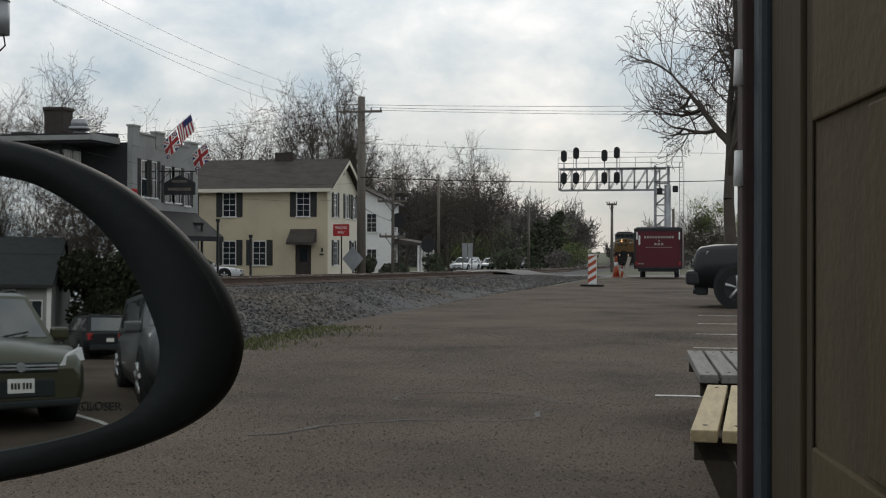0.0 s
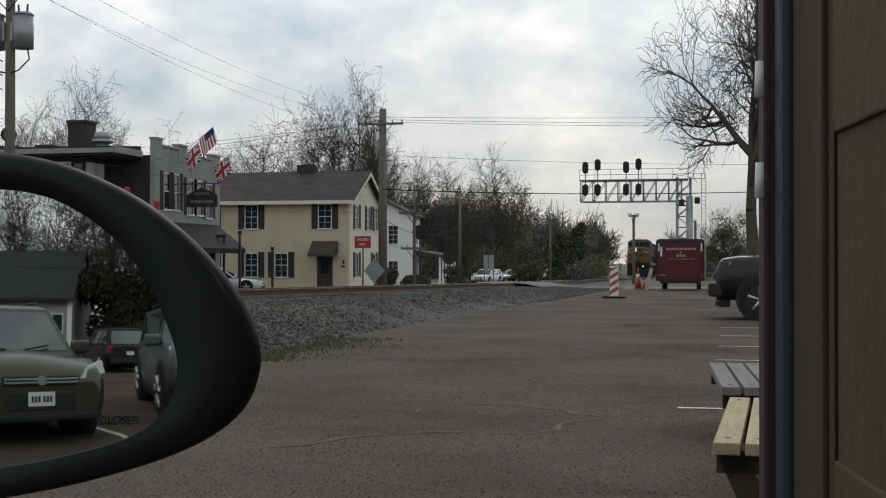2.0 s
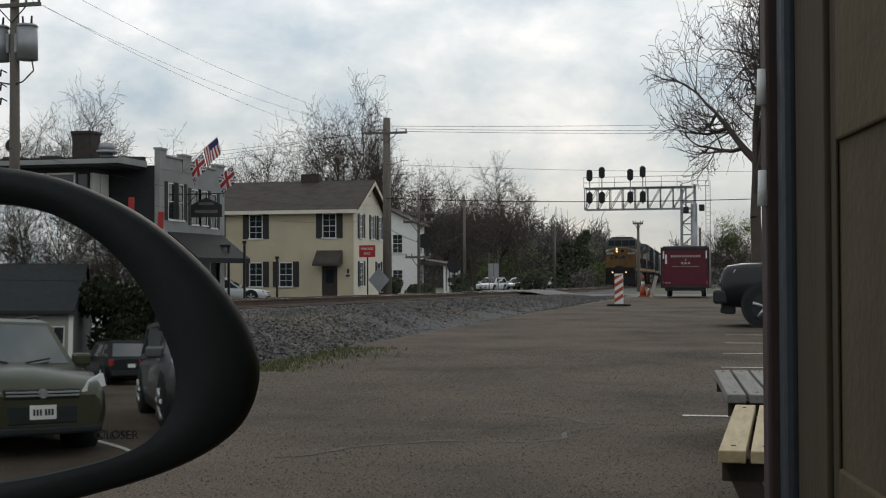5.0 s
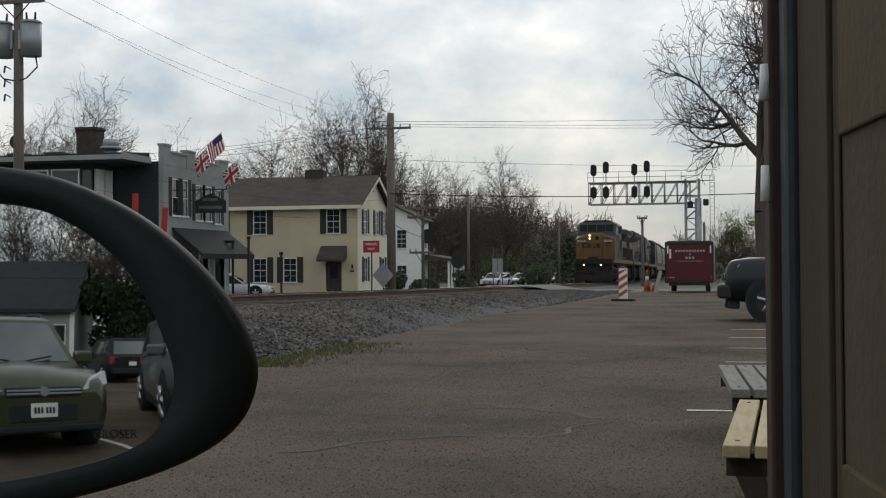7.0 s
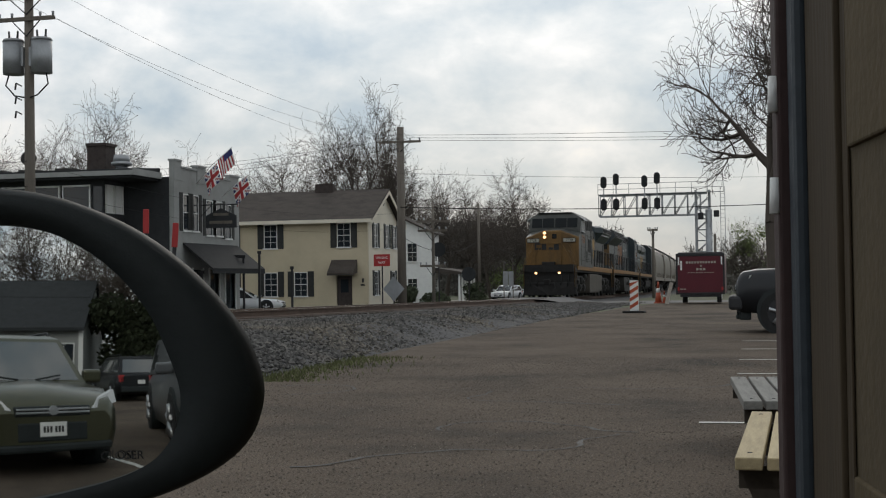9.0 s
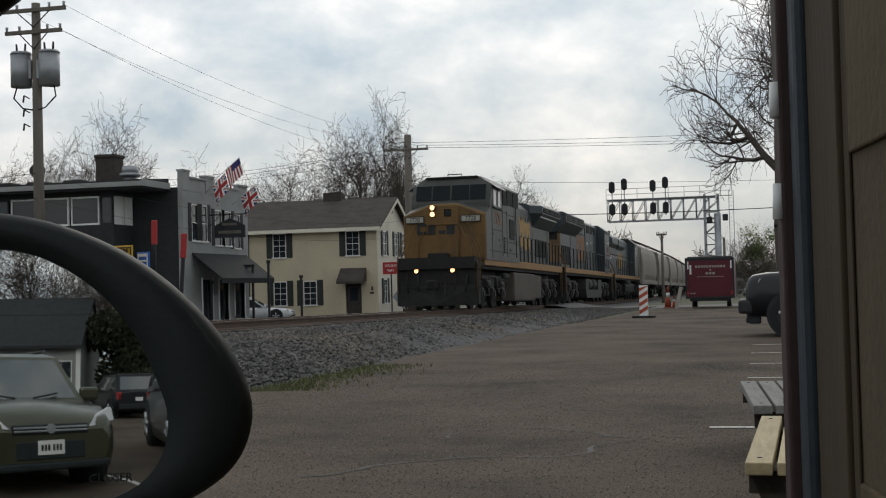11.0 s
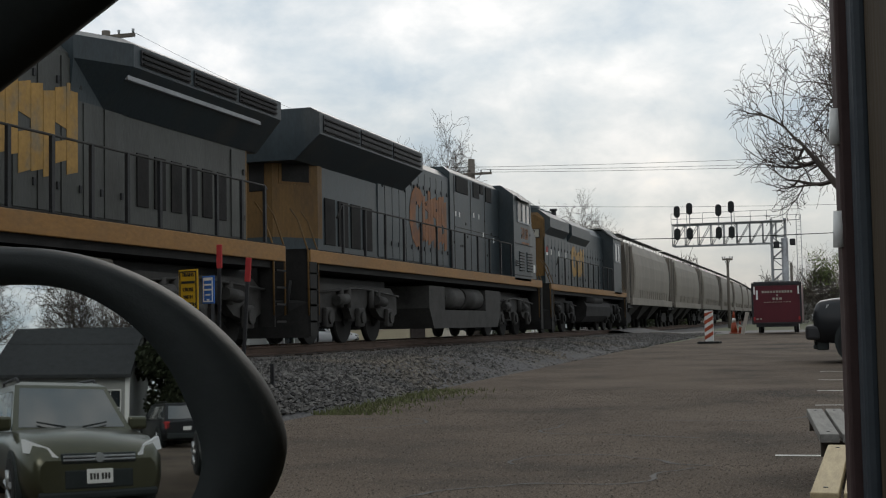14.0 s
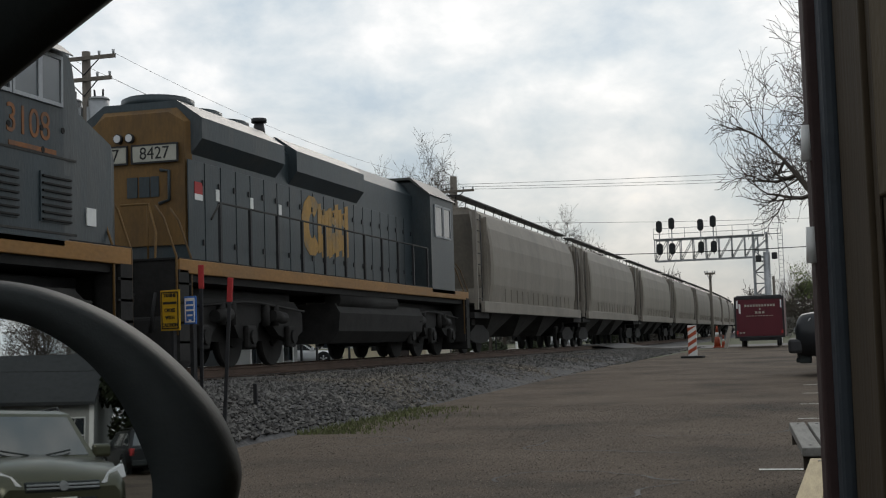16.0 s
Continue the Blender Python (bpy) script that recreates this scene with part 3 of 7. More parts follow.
def worn_emblem(parent, mat, x, y0, z0, w, h, face, seed=1):
    """A big worn emblem on a hood's side, in plain patches: an open ring, then slanting bars. face +1 or -1."""
    rnd = random.Random(seed)

    def slab(poly):
        bm = bmesh.new()
        prism(bm, poly, "x", *sorted((x, x + face * 0.008)))
        part("emblem", bm, mat, parent, "faded painted emblem")
    u = h / 2
    yc, zc, e = y0 + 0.21 * w, z0 + u, 0.21 * w
    arc = [radians(a) for a in range(45, 316, 30)]
    for a, b in zip(arc, arc[1:]):
        slab([(yc + e * math.cos(a), zc + u * math.sin(a)), (yc + e * math.cos(b), zc + u * math.sin(b)),
              (yc + 0.30 * e * math.cos(b), zc + 0.42 * u * math.sin(b)), (yc + 0.30 * e * math.cos(a), zc + 0.42 * u * math.sin(a))])
    n = 9
    for k in range(n):   # upright worn strips, ragged at both ends
        a = y0 + w * (0.33 + 0.67 * k / n)
        b = a + w * 0.67 / n * 0.96
        t, q = rnd.uniform(0.0, 0.20), rnd.uniform(0.0, 0.16)
        zm = z0 + h * (0.5 + rnd.uniform(-0.12, 0.12))
        if k % 3 == 1:
            slab([(a, z0 + h * q), (b, z0 + h * (q + 0.05)), (b, zm - 0.08 * h), (a, zm - 0.12 * h)])
            slab([(a, zm + 0.06 * h), (b, zm + 0.02 * h), (b, z0 + h * (1 - t)), (a, z0 + h * (0.96 - t))])
        else:
            slab([(a, z0 + h * q), (b, z0 + h * (q + 0.04)), (b, z0 + h * (1 - t)), (a, z0 + h * (0.97 - t))])


def hood_doors(parent, x, y0, y1, z0, z1, n, mat, s):
    for k in range(n):
        a, b = y0 + (y1 - y0) * k / n, y0 + (y1 - y0) * (k + 1) / n
        bm = bmesh.new()
        box(bm, min(x, x + s * 0.022), max(x, x + s * 0.022), a + 0.018, b - 0.018, z0, z1, bevel=0.006)
        d = part("hood_door", bm, mat, parent)
        for zz in (z0 + 0.3, z1 - 0.4):
            bm = bmesh.new()
            box(bm, min(x + s * 0.02, x + s * 0.045), max(x + s * 0.02, x + s * 0.045), b - 0.12, b - 0.06, zz, zz + 0.1)
            part("latch", bm, DARK_METAL, d)


def grille(parent, x, y0, y1, z0, z1, s, mat=None):
    bm = bmesh.new()
    xs = sorted((x, x + s * 0.02))
    box(bm, xs[0], xs[1], y0, y1, z0, z1)
    g = part("grille", bm, mat or DARK_METAL, parent, "dark louvred intake")
    bm = bmesh.new()
    n = max(3, int((z1 - z0) / 0.09))
    for k in range(n):
        z = z0 + (z1 - z0) * (k + 0.2) / n
        xs = sorted((x + s * 0.02, x + s * 0.05))
        box(bm, xs[0], xs[1], y0 + 0.03, y1 - 0.03, z, z + 0.025)
    part("louvre", bm, UNDER, g)


def side_window(parent, x, y0, y1, z0, z1, s, glass_mat=None):
    bm = bmesh.new()
    xs = sorted((x, x + s * 0.03))
    for a, b, c, d in ((y0 - 0.05, y1 + 0.05, z1, z1 + 0.05), (y0 - 0.05, y1 + 0.05, z0 - 0.05, z0), (y0 - 0.05, y0, z0, z1), (y1, y1 + 0.05, z0, z1)):
        box(bm, xs[0], xs[1], a, b, c, d)
    w = part("window", bm, GALV, parent, "cab side window")
    bm = bmesh.new()
    xs = sorted((x, x + s * 0.012))
    box(bm, xs[0], xs[1], y0, y1, z0, z1)
    part("pane", bm, glass_mat or CAB_WINDOW, w)


def painted_number(parent, text, size, x, y, z, mat):
    lettering("painted_number", text, size, pose(x + 0.004, y, z, 90, 0, 90), mat, parent, "faded painted number")


def rivet_marks(parent, x, y0, y1, z0, z1, n, seed):
    """Small dark latches and holes scattered over a side."""
    rnd = random.Random(seed)
    bm = bmesh.new()
    rod(bm, (-0.012, 0, 0), (0.012, 0, 0), 0.042, seg=8)
    first = part("latch", bm, UNDER, parent)
    for k in range(n):
        ob = first if k == 0 else new("latch", first.data)
        ob.parent = parent
        ob.location = (x, rnd.uniform(y0, y1), rnd.uniform(z0, z1))


def seams(parent, x, lines):
    """Raised seams on a side: (y0, y1, z0, z1) each."""
    for a, b, c, d in lines:
        boxpart("panel_seam", (*sorted((x, x + math.copysign(0.010, x))), a, b, c, d), TRUCK_GREY, parent)


def dark_panel(parent, x, y0, y1, z0, z1, label="dark screened opening"):
    boxpart("dark_panel", (*sorted((x, x + math.copysign(0.025, x))), y0, y1, z0, z1), UNDER, parent, 0.008, label)


def lead_cab(u):
    """Wide cab behind an open front porch; the equipment cabinet runs on at the cab's width."""
    zf = 1.70

    def ring(y, w, zs, zc):
        return [(-w, y, zf), (w, y, zf), (w, y, zs), (0.5, y, zc), (-0.5, y, zc), (-w, y, zs)]
    bm = bmesh.new()
    loft(bm, [ring(2.17, 1.50, 3.24, 3.60), ring(2.22, 1.55, 3.28, 3.66), ring(2.30, 1.56, 3.30, 3.68)])
    face = part("nose", bm, LOCO_GOLD_SHADED, u, "ochre wide nose front")
    bm = bmesh.new()
    loft(bm, [ring(2.302, 1.555, 3.30, 3.68), ring(3.5, 1.52, 3.62, 3.80)])
    part("nose_side", bm, LOCO_GREY, u)
    bm = bmesh.new()
    box(bm, -0.22, 0.56, 2.145, 2.172, 1.80, 3.5, bevel=0.01)
    d = part("nose_door", bm, LOCO_GOLD_SHADED, face, "ochre nose door")
    bm = bmesh.new()
    box(bm, 0.02, 0.28, 2.135, 2.15, 3.22, 3.48, bevel=0.03)
    part("door_window", bm, LOCO_GLASS, d)
    for x0, x1, z0, z1 in ((-1.02, -0.92, 2.62, 2.98), (-0.92, -0.66, 2.62, 2.72), (-0.92, -0.66, 2.90, 2.98), (-0.60, -0.34, 2.62, 2.98), (-0.20, 0.05, 2.62, 2.74), (0.10, 0.40, 2.60, 2.92)):
        boxpart("emblem", (x0, x1, 2.132, 2.146 if x0 > -0.3 else 2.17, z0, z1), CHARCOAL, face, 0, "dark faded emblem patch")
    for x, z in ((-0.42, 3.54), (-0.42, 3.31)):
        lamp(u, x, 2.16, z, -1, 0.085)
    for sx in (-1, 1):
        number_board(u, "7728", pose(sx * 1.02 + (0.0 if sx > 0 else -0.08), 2.12, 3.13, 90, 0, 4 * sx), 0.68, 0.19)
    # porch rails in front of the nose
    for pts in ([(-0.95, 2.05, 1.65), (-0.95, 2.05, 2.3), (-0.62, 2.08, 2.95), (0.58, 2.08, 2.95), (1.12, 1.6, 2.1), (1.12, 1.5, 0.95)],
                [(0.85, 2.1, 2.98), (0.95, 2.08, 2.92), (1.42, 1.9, 2.1), (1.44, 1.85, 0.95)],
                [(-1.12, 2.08, 2.92), (-1.42, 1.9, 2.1), (-1.44, 1.85, 0.95)],
                [(0.56, 2.09, 2.94), (0.56, 2.09, 1.75)]):
        bm = bmesh.new()
        pipe(bm, pts, 0.02)
        part("nose_handrail", bm, LOCO_GOLD_SHADED, u)
    bm = bmesh.new()
    box(bm, -1.46, 1.46, 0.95, 2.2, 1.46, 1.60, bevel=0.02)
    box(bm, -1.30, 1.30, 0.98, 1.10, 1.0, 1.75, bevel=0.02)
    box(bm, -0.55, 0.2, 1.75, 2.14, 1.6, 1.95, bevel=0.04)
    part("front_porch", bm, UNDER, u, "black front porch")
    for x in (-0.76, 0.58):
        lamp(u, x, 0.96, 1.33, -1, 0.075)
    # cab and cabinet shell
    bm = bmesh.new()

    def cring(y, w, zt, c):
        return [(-w, y, zf), (w, y, zf), (w, y, zt - c), (w - c * 1.6, y, zt), (-w + c * 1.6, y, zt), (-w, y, zt - c)]
    loft(bm, [cring(3.28, 1.52, 3.78, 0.12), cring(3.42, 1.53, 4.30, 0.25), cring(3.66, 1.53, 4.70, 0.30), cring(3.9, 1.53, 4.74, 0.30), cring(9.1, 1.53, 4.70, 0.26)])
    part("cab", bm, LOCO_GREY, u)
    for x0, x1 in ((-1.34, -0.75), (-0.70, -0.04), (0.04, 0.70), (0.75, 1.34)):
        bm = bmesh.new()
        c = [(x0, 3.26, 3.88), (x1, 3.26, 3.88), (x1, 3.43, 4.40), (x0, 3.43, 4.40)]
        loft(bm, [c, [(x, y + 0.12, z) for x, y, z in c]])
        part("windscreen_pane", bm, LOCO_GLASS, u)
    boxpart("roof_visor", (-1.0, 1.0, 3.56, 3.85, 4.66, 4.73), UNDER, u, 0.01)
    for s in (-1, 1):
        X = s * 1.53
        side_window(u, X, 3.78, 4.42, 3.68, 4.22, s)
        side_window(u, X, 4.66, 5.28, 3.68, 4.22, s)
        bm = bmesh.new()
        prism(bm, [(s * 1.50, 4.42), (s * 1.72, 4.27), (s * 1.72, 4.29), (s * 1.50, 4.45)], "y", 3.6, 5.45)
        part("sun_visor", bm, GALV, u, "pale window visor")
        boxpart("armrest", (*sorted((X, X + s * 0.07)), 3.7, 5.4, 3.55, 3.61), DARK_METAL, u, 0.01)
        dark_panel(u, X, 5.62, 6.28, 3.78, 4.32)
        dark_panel(u, X, 6.50, 7.62, 3.82, 4.38)
        dark_panel(u, X, 7.74, 8.85, 3.82, 4.38)
        dark_panel(u, X, 6.95, 7.85, 2.55, 3.32, "dark open doorway")
        seams(u, X, [(3.6, 5.5, 2.78, 2.81), (5.5, 5.54, 1.9, 4.3), (5.5, 6.5, 3.5, 3.53), (6.42, 6.45, 1.9, 3.6), (6.4, 8.1, 2.42, 2.46), (8.05, 8.1, 2.4, 4.3), (3.5, 3.53, 1.8, 3.6), (2.6, 9.0, 2.02, 2.05), (6.4, 8.1, 3.45, 3.48)])
        grille(u, X, 5.75, 6.05, 2.0, 2.62, s, LOCO_GREY)
        rivet_marks(u, X, 3.6, 8.9, 2.1, 2.75, 11, 3)
        rivet_marks(u, X, 8.2, 9.0, 2.2, 3.7, 5, 4)
        boxpart("cabinet_seam", (*sorted((X, X + s * 0.02)), 8.35, 8.38, 1.9, 4.3), UNDER, u)
    painted_number(u, "7728", 0.62, 1.53, 4.55, 3.20, LOCO_RUST)
    bm = bmesh.new()
    pipe(bm, [(-0.3, 4.2, 4.72), (-0.3, 4.2, 4.86), (0.25, 4.2, 4.86), (0.25, 4.2, 4.72)], 0.02)
    part("roof_rail", bm, DARK_METAL, u)
    for x in (0.2, 0.45):
        bm = bmesh.new()
        rod(bm, (x, 9.3, 4.42), (x, 9.85, 4.44), 0.06, 0.14, seg=12)
        part("horn", bm, DARK_METAL, u)


def second_cab(u):
    """Rounded wide cab at the far end, nose sloping away."""
    zf = 1.70
    bm = bmesh.new()

    def cring(y, w, zt, c):
        return [(-w, y, zf), (w, y, zf), (w, y, zt - c), (w - c * 1.4, y, zt), (-w + c * 1.4, y, zt), (-w, y, zt - c)]
    loft(bm, [cring(18.2, 1.50, 4.62, 0.30), cring(20.6, 1.50, 4.60, 0.30), cring(20.85, 1.48, 4.42, 0.30), cring(21.05, 1.46, 3.62, 0.12), cring(22.1, 1.36, 3.34, 0.12), cring(22.32, 1.28, 3.15, 0.12)])
    part("cab", bm, LOCO_BLUE, u)
    for s in (-1, 1):
        X = s * 1.50
        side_window(u, X, 18.75, 19.3, 3.55, 4.12, s, LOCO_GLASS)
        side_window(u, X, 19.42, 19.95, 3.55, 4.12, s)
        side_window(u, X, 20.05, 20.5, 3.55, 4.12, s)
        bm = bmesh.new()
        prism(bm, [(s * 1.48, 4.3), (s * 1.66, 4.17), (s * 1.66, 4.19), (s * 1.48, 4.33)], "y", 18.6, 20.6)
        part("sun_visor", bm, LOCO_BLUE, u)
        for a, b in ((18.9, 19.5), (20.0, 20.75)):
            grille(u, X, a, b, 1.98, 2.62, s, LOCO_BLUE)
        grille(u, X, 18.35, 18.75, 2.12, 2.32, s, LOCO_BLUE)
        boxpart("placard", (*sorted((s * 1.44, s * 1.46)), 21.25, 21.5, 2.02, 2.26), WHITE, u, 0, "small pale placard")
        seams(u, X, [(18.3, 20.9, 2.82, 2.85), (18.3, 20.9, 1.84, 1.87)])
        rivet_marks(u, X, 19.3, 20.9, 2.75, 3.3, 4, 6)
    painted_number(u, "3108", 0.52, 1.50, 19.75, 3.18, LOCO_RUST)
    boxpart("number_underline", (1.50, 1.508, 19.3, 20.4, 2.86, 2.92), LOCO_RUST, u)
    for x in (-0.2, 0.2):
        bm = bmesh.new()
        rod(bm, (x, 17.2, 4.6), (x, 17.7, 4.62), 0.06, 0.13, seg=12)
        part("horn", bm, DARK_METAL, u)


def pilot(parent, y, s):
    bm = bmesh.new()
    prism(bm, [(-1.5, 0.16), (1.5, 0.16), (1.5, 1.55), (-1.5, 1.55)], "y", *sorted((y, y - s * 0.35)))
    loft(bm, [[(-1.45, y, 0.14), (-1.45, y, 0.8), (-1.3, y - s * 0.02, 0.85)], [(0, y + s * 0.42, 0.14), (0, y + s * 0.22, 0.75), (0, y + s * 0.0, 0.85)], [(1.45, y, 0.14), (1.45, y, 0.8), (1.3, y - s * 0.02, 0.85)]], closed=True, caps=True)
    part("pilot", bm, UNDER, parent, "black snow-plough pilot")
    for x in (-1.1, -0.7, 0.7, 1.1):
        bm = bmesh.new()
        pipe(bm, [(x, y + s * 0.05, 1.2), (x, y + s * 0.16, 0.9), (x * 0.95, y + s * 0.12, 0.6)], 0.03)
        part("air_hose", bm, RUBBER, parent)


def wide_radiator(parent, y0, y1, mat, ext=1.5, zl=3.6, zm=3.98, zt=4.46, rake=0.0, lip=None):
    """A flared housing: hood width below, overhanging above; rake slopes its front end back."""
    bm = bmesh.new()

    def ring(y, k):
        a, b = 0.96, 0.96 + (ext - 0.96) * k
        return [(-a, y, zl), (-b, y, zm), (-b, y, zt - 0.1), (-b + 0.2, y, zt), (b - 0.2, y, zt), (b, y, zt - 0.1), (b, y, zm), (a, y, zl)]
    loft(bm, ([ring(y0, 0.12), ring(y0 + rake, 1.0)] if rake else [ring(y0, 1.0)]) + [ring(y1, 1.0)])
    r = part("radiator", bm, mat, parent, "dark overhanging radiator housing")
    for s in (-1, 1):
        for k in range(3):
            a = y0 + rake + 0.2 + (y1 - y0 - rake - 0.3) * k / 3
            grille(r, s * ext, a, a + (y1 - y0 - rake) / 3 - 0.25, zm + 0.05, zt - 0.14, s)
        if lip:
            boxpart("lip", (*sorted((s * (ext - 0.16), s * (ext - 0.10))), y0 + rake, y1 - 0.7, zm - 0.18, zm - 0.10), lip, r, 0.01, "pale drip edge")


def loco_lead(label):
    L = 21.6
    u = thing("locomotive", Matrix.Identity(4), label, "locomotive", "train")
    sill(u, L, 1.50, 1.78, SILL_GOLD_LIT, 2.2, 0.45)
    pilot(u, 0.95, -1)
    coupler(u, 0.0, 1)
    coupler(u, L, -1)
    lead_cab(u)
    bm = bmesh.new()
    prism(bm, [(-0.94, 1.70), (-0.94, 4.08), (-0.66, 4.34), (0.66, 4.34), (0.94, 4.08), (0.94, 1.70)], "y", 9.1, L - 1.0)
    part("hood", bm, LOCO_GREY, u)
    for s in (-1, 1):
        hood_doors(u, s * 0.94, 9.3, 16.2, 1.9, 4.02, 12, LOCO_GREY, s)
        for k in range(6):
            y = 16.6 + 0.56 * k
            dark_panel(u, s * 0.94, y, y + 0.36, 2.15, 2.95, "dark narrow vent")
        hood_doors(u, s * 0.94, 19.95, 20.55, 1.9, 3.4, 1, LOCO_GREY, s)
        worn_emblem(u, LOCO_FADE, s * 0.965, 11.0, 2.32, 3.9, 1.45, s)
    wide_radiator(u, 14.7, L - 0.55, LOCO_BLUE, 1.48, 3.45, 4.02, 4.44, 0.9, GALV)
    bm = bmesh.new()
    box(bm, -0.94, 0.94, L - 1.0, L - 0.93, 1.75, 3.6, bevel=0.01)
    part("hood_end", bm, LOCO_GOLD_SHADED, u, "ochre hood end")
    bm = bmesh.new()
    rod(bm, (0.2, 12.4, 4.32), (0.2, 12.4, 4.46), 0.34, seg=14)
    part("exhaust", bm, DARK_METAL, u)
    side_rails(u, 9.6, L - 1.3, 1.78, 12, DARK_METAL, TRUCK_GREY)
    end_steps(u, 0.95, -1, LOCO_GOLD_SHADED)
    end_steps(u, L - 0.45, 1, LOCO_GOLD_SHADED)
    bm = bmesh.new()
    box(bm, -1.44, 1.44, 8.3, 13.2, 0.22, 1.34, bevel=0.07)
    box(bm, -1.40, 1.40, 13.25, 15.2, 0.30, 1.30, bevel=0.07)
    part("fuel_tank", bm, TANK_BROWN, u, "dusty brown slab-sided fuel tank")
    for s in (-1, 1):
        bm = bmesh.new()
        rod(bm, (s * 1.2, 6.7, 1.18), (s * 1.2, 7.8, 1.18), 0.14, seg=12)
        part("air_reservoir", bm, TRUCK_GREY, u)
    six_wheel_truck(u, 4.6, TRUCK_GREY)
    six_wheel_truck(u, L - 3.6, TRUCK_GREY)
    return u, L


def loco_second(label):
    L = 23.2
    u = thing("locomotive", Matrix.Identity(4), label, "locomotive", "train")
    sill(u, L, 1.54, 1.78, SILL_GOLD_LIT)
    pilot(u, 0.75, -1)
    pilot(u, L - 0.75, 1)
    coupler(u, 0.0, 1)
    coupler(u, L, -1)
    second_cab(u)
    bm = bmesh.new()
    prism(bm, [(-0.96, 1.70), (-0.96, 4.28), (-0.7, 4.50), (0.7, 4.50), (0.96, 4.28), (0.96, 1.70)], "y", 2.5, 12.5)
    prism(bm, [(-1.0, 1.70), (-1.0, 4.46), (-0.8, 4.62), (0.8, 4.62), (1.0, 4.46), (1.0, 1.70)], "y", 12.5, 18.2)
    part("hood", bm, LOCO_BLUE, u)
    # ochre end with its screen
    plan = [(-0.35, 1.55), (0.35, 1.55), (0.97, 2.5), (0.97, 2.75), (-0.97, 2.75), (-0.97, 2.5)]
    bm = bmesh.new()
    prism(bm, plan, "z", 2.1, 3.96)
    e = part("hood_end", bm, LOCO_GOLD_SHADED, u, "ochre tapered hood end")
    bm = bmesh.new()
    prism(bm, plan, "z", 1.70, 2.1)
    part("skirt", bm, LOCO_BLUE, e)
    for s in (-1, 1):
        def slab(t0, t1, z0, z1, out):
            b = bmesh.new()
            for t in (t0, t1):
                for z in (z0, z1):
                    for o in (-0.01, out):
                        b.verts.new((s * (0.35 + 0.62 * t + 0.838 * o), 1.55 + 0.95 * t - 0.547 * o, z))
            bmesh.ops.convex_hull(b, input=b.verts)
            return b
        part("screen_frame", slab(0.14, 0.86, 3.15, 3.82, 0.012), LOCO_GOLD_SHADED, e)
        part("screen", slab(0.2, 0.8, 3.2, 3.77, 0.02), UNDER, e, "dark mesh screen")
    # flat dark panel stands in for shade in the recess below the radiator
    bm = bmesh.new()
    box(bm, -0.17, 0.17, 1.53, 1.6, 3.0, 3.66, bevel=0.015)
    part("end_shade_panel", bm, UNDER, e, "dark panel painting in the shaded end recess")
    for x in (-0.14, 0.14):
        lamp(u, x, 1.54, 3.76, -1, 0.075, on=False)
    wide_radiator(u, 1.3, 8.28, LOCO_BLUE, 1.52, 3.55, 4.02, 4.54)
    boxpart("roof_cap", (-0.9, 0.9, 3.4, 8.0, 4.53, 4.62), LOCO_BLUE, u, 0.03)
    for s in (-1, 1):
        for k in range(4):
            dark_panel(u, s * 0.96, 2.9 + k * 0.8, 3.5 + k * 0.8, 2.0, 2.95, "dark vent panel")
        hood_doors(u, s * 0.96, 6.3, 12.3, 1.9, 4.15, 11, LOCO_BLUE, s)
        worn_emblem(u, LOCO_RUST, s * 0.985, 8.75, 2.25, 3.4, 1.55, s, 5)
        for a, b, c in ((13.1, 14.4, 3.98), (15.0, 15.7, 3.98), (15.8, 16.2, 4.15), (16.5, 17.2, 3.98)):
            dark_panel(u, s * 1.0, a, b, c, 4.42)
        seams(u, s * 1.0, [(12.9, 12.93, 1.8, 4.4), (14.7, 14.73, 1.8, 4.4), (16.35, 16.38, 1.8, 4.4), (13.0, 18.1, 3.0, 3.02)])
        for y, z in ((13.0, 3.3), (13.4, 3.3), (15.0, 3.4), (15.6, 3.4), (16.1, 2.9), (17.4, 2.8)):
            boxpart("placard", (*sorted((s * 1.0, s * 1.012)), y, y + 0.1, z, z + 0.14), WHITE, u, 0, "small white stencil")
        rivet_marks(u, s * 0.99, 6.6, 12.0, 3.3, 4.0, 14, 12)
        rivet_marks(u, s * 1.0, 12.8, 18.0, 2.2, 3.6, 9, 13)
    side_rails(u, 2.7, 17.9, 1.78, 12, DARK_METAL, TRUCK_GREY)
    end_steps(u, 0.75, -1, LOCO_GOLD_SHADED)
    end_steps(u, L - 0.75, 1, LOCO_GOLD_SHADED)
    bm = bmesh.new()
    prism(bm, [(8.9, 1.30), (8.9, 0.75), (9.3, 0.26), (16.0, 0.26), (16.4, 0.6), (16.4, 1.30), (14.6, 1.30), (14.6, 0.72), (10.3, 0.72), (10.3, 1.30)], "x", -1.44, 1.44)
    part("fuel_tank", bm, TRUCK_GREY, u, "grey notched fuel tank")
    for s in (-1, 1):
        for y in (10.5, 12.6):
            bm = bmesh.new()
            rod(bm, (s * 1.12, y, 1.04), (s * 1.12, y + 1.9, 1.04), 0.29, seg=16)
            part("air_reservoir", bm, TRUCK_GREY, u)
    six_wheel_truck(u, 4.2, TRUCK_GREY)
    six_wheel_truck(u, L - 4.2, TRUCK_GREY)
    return u, L


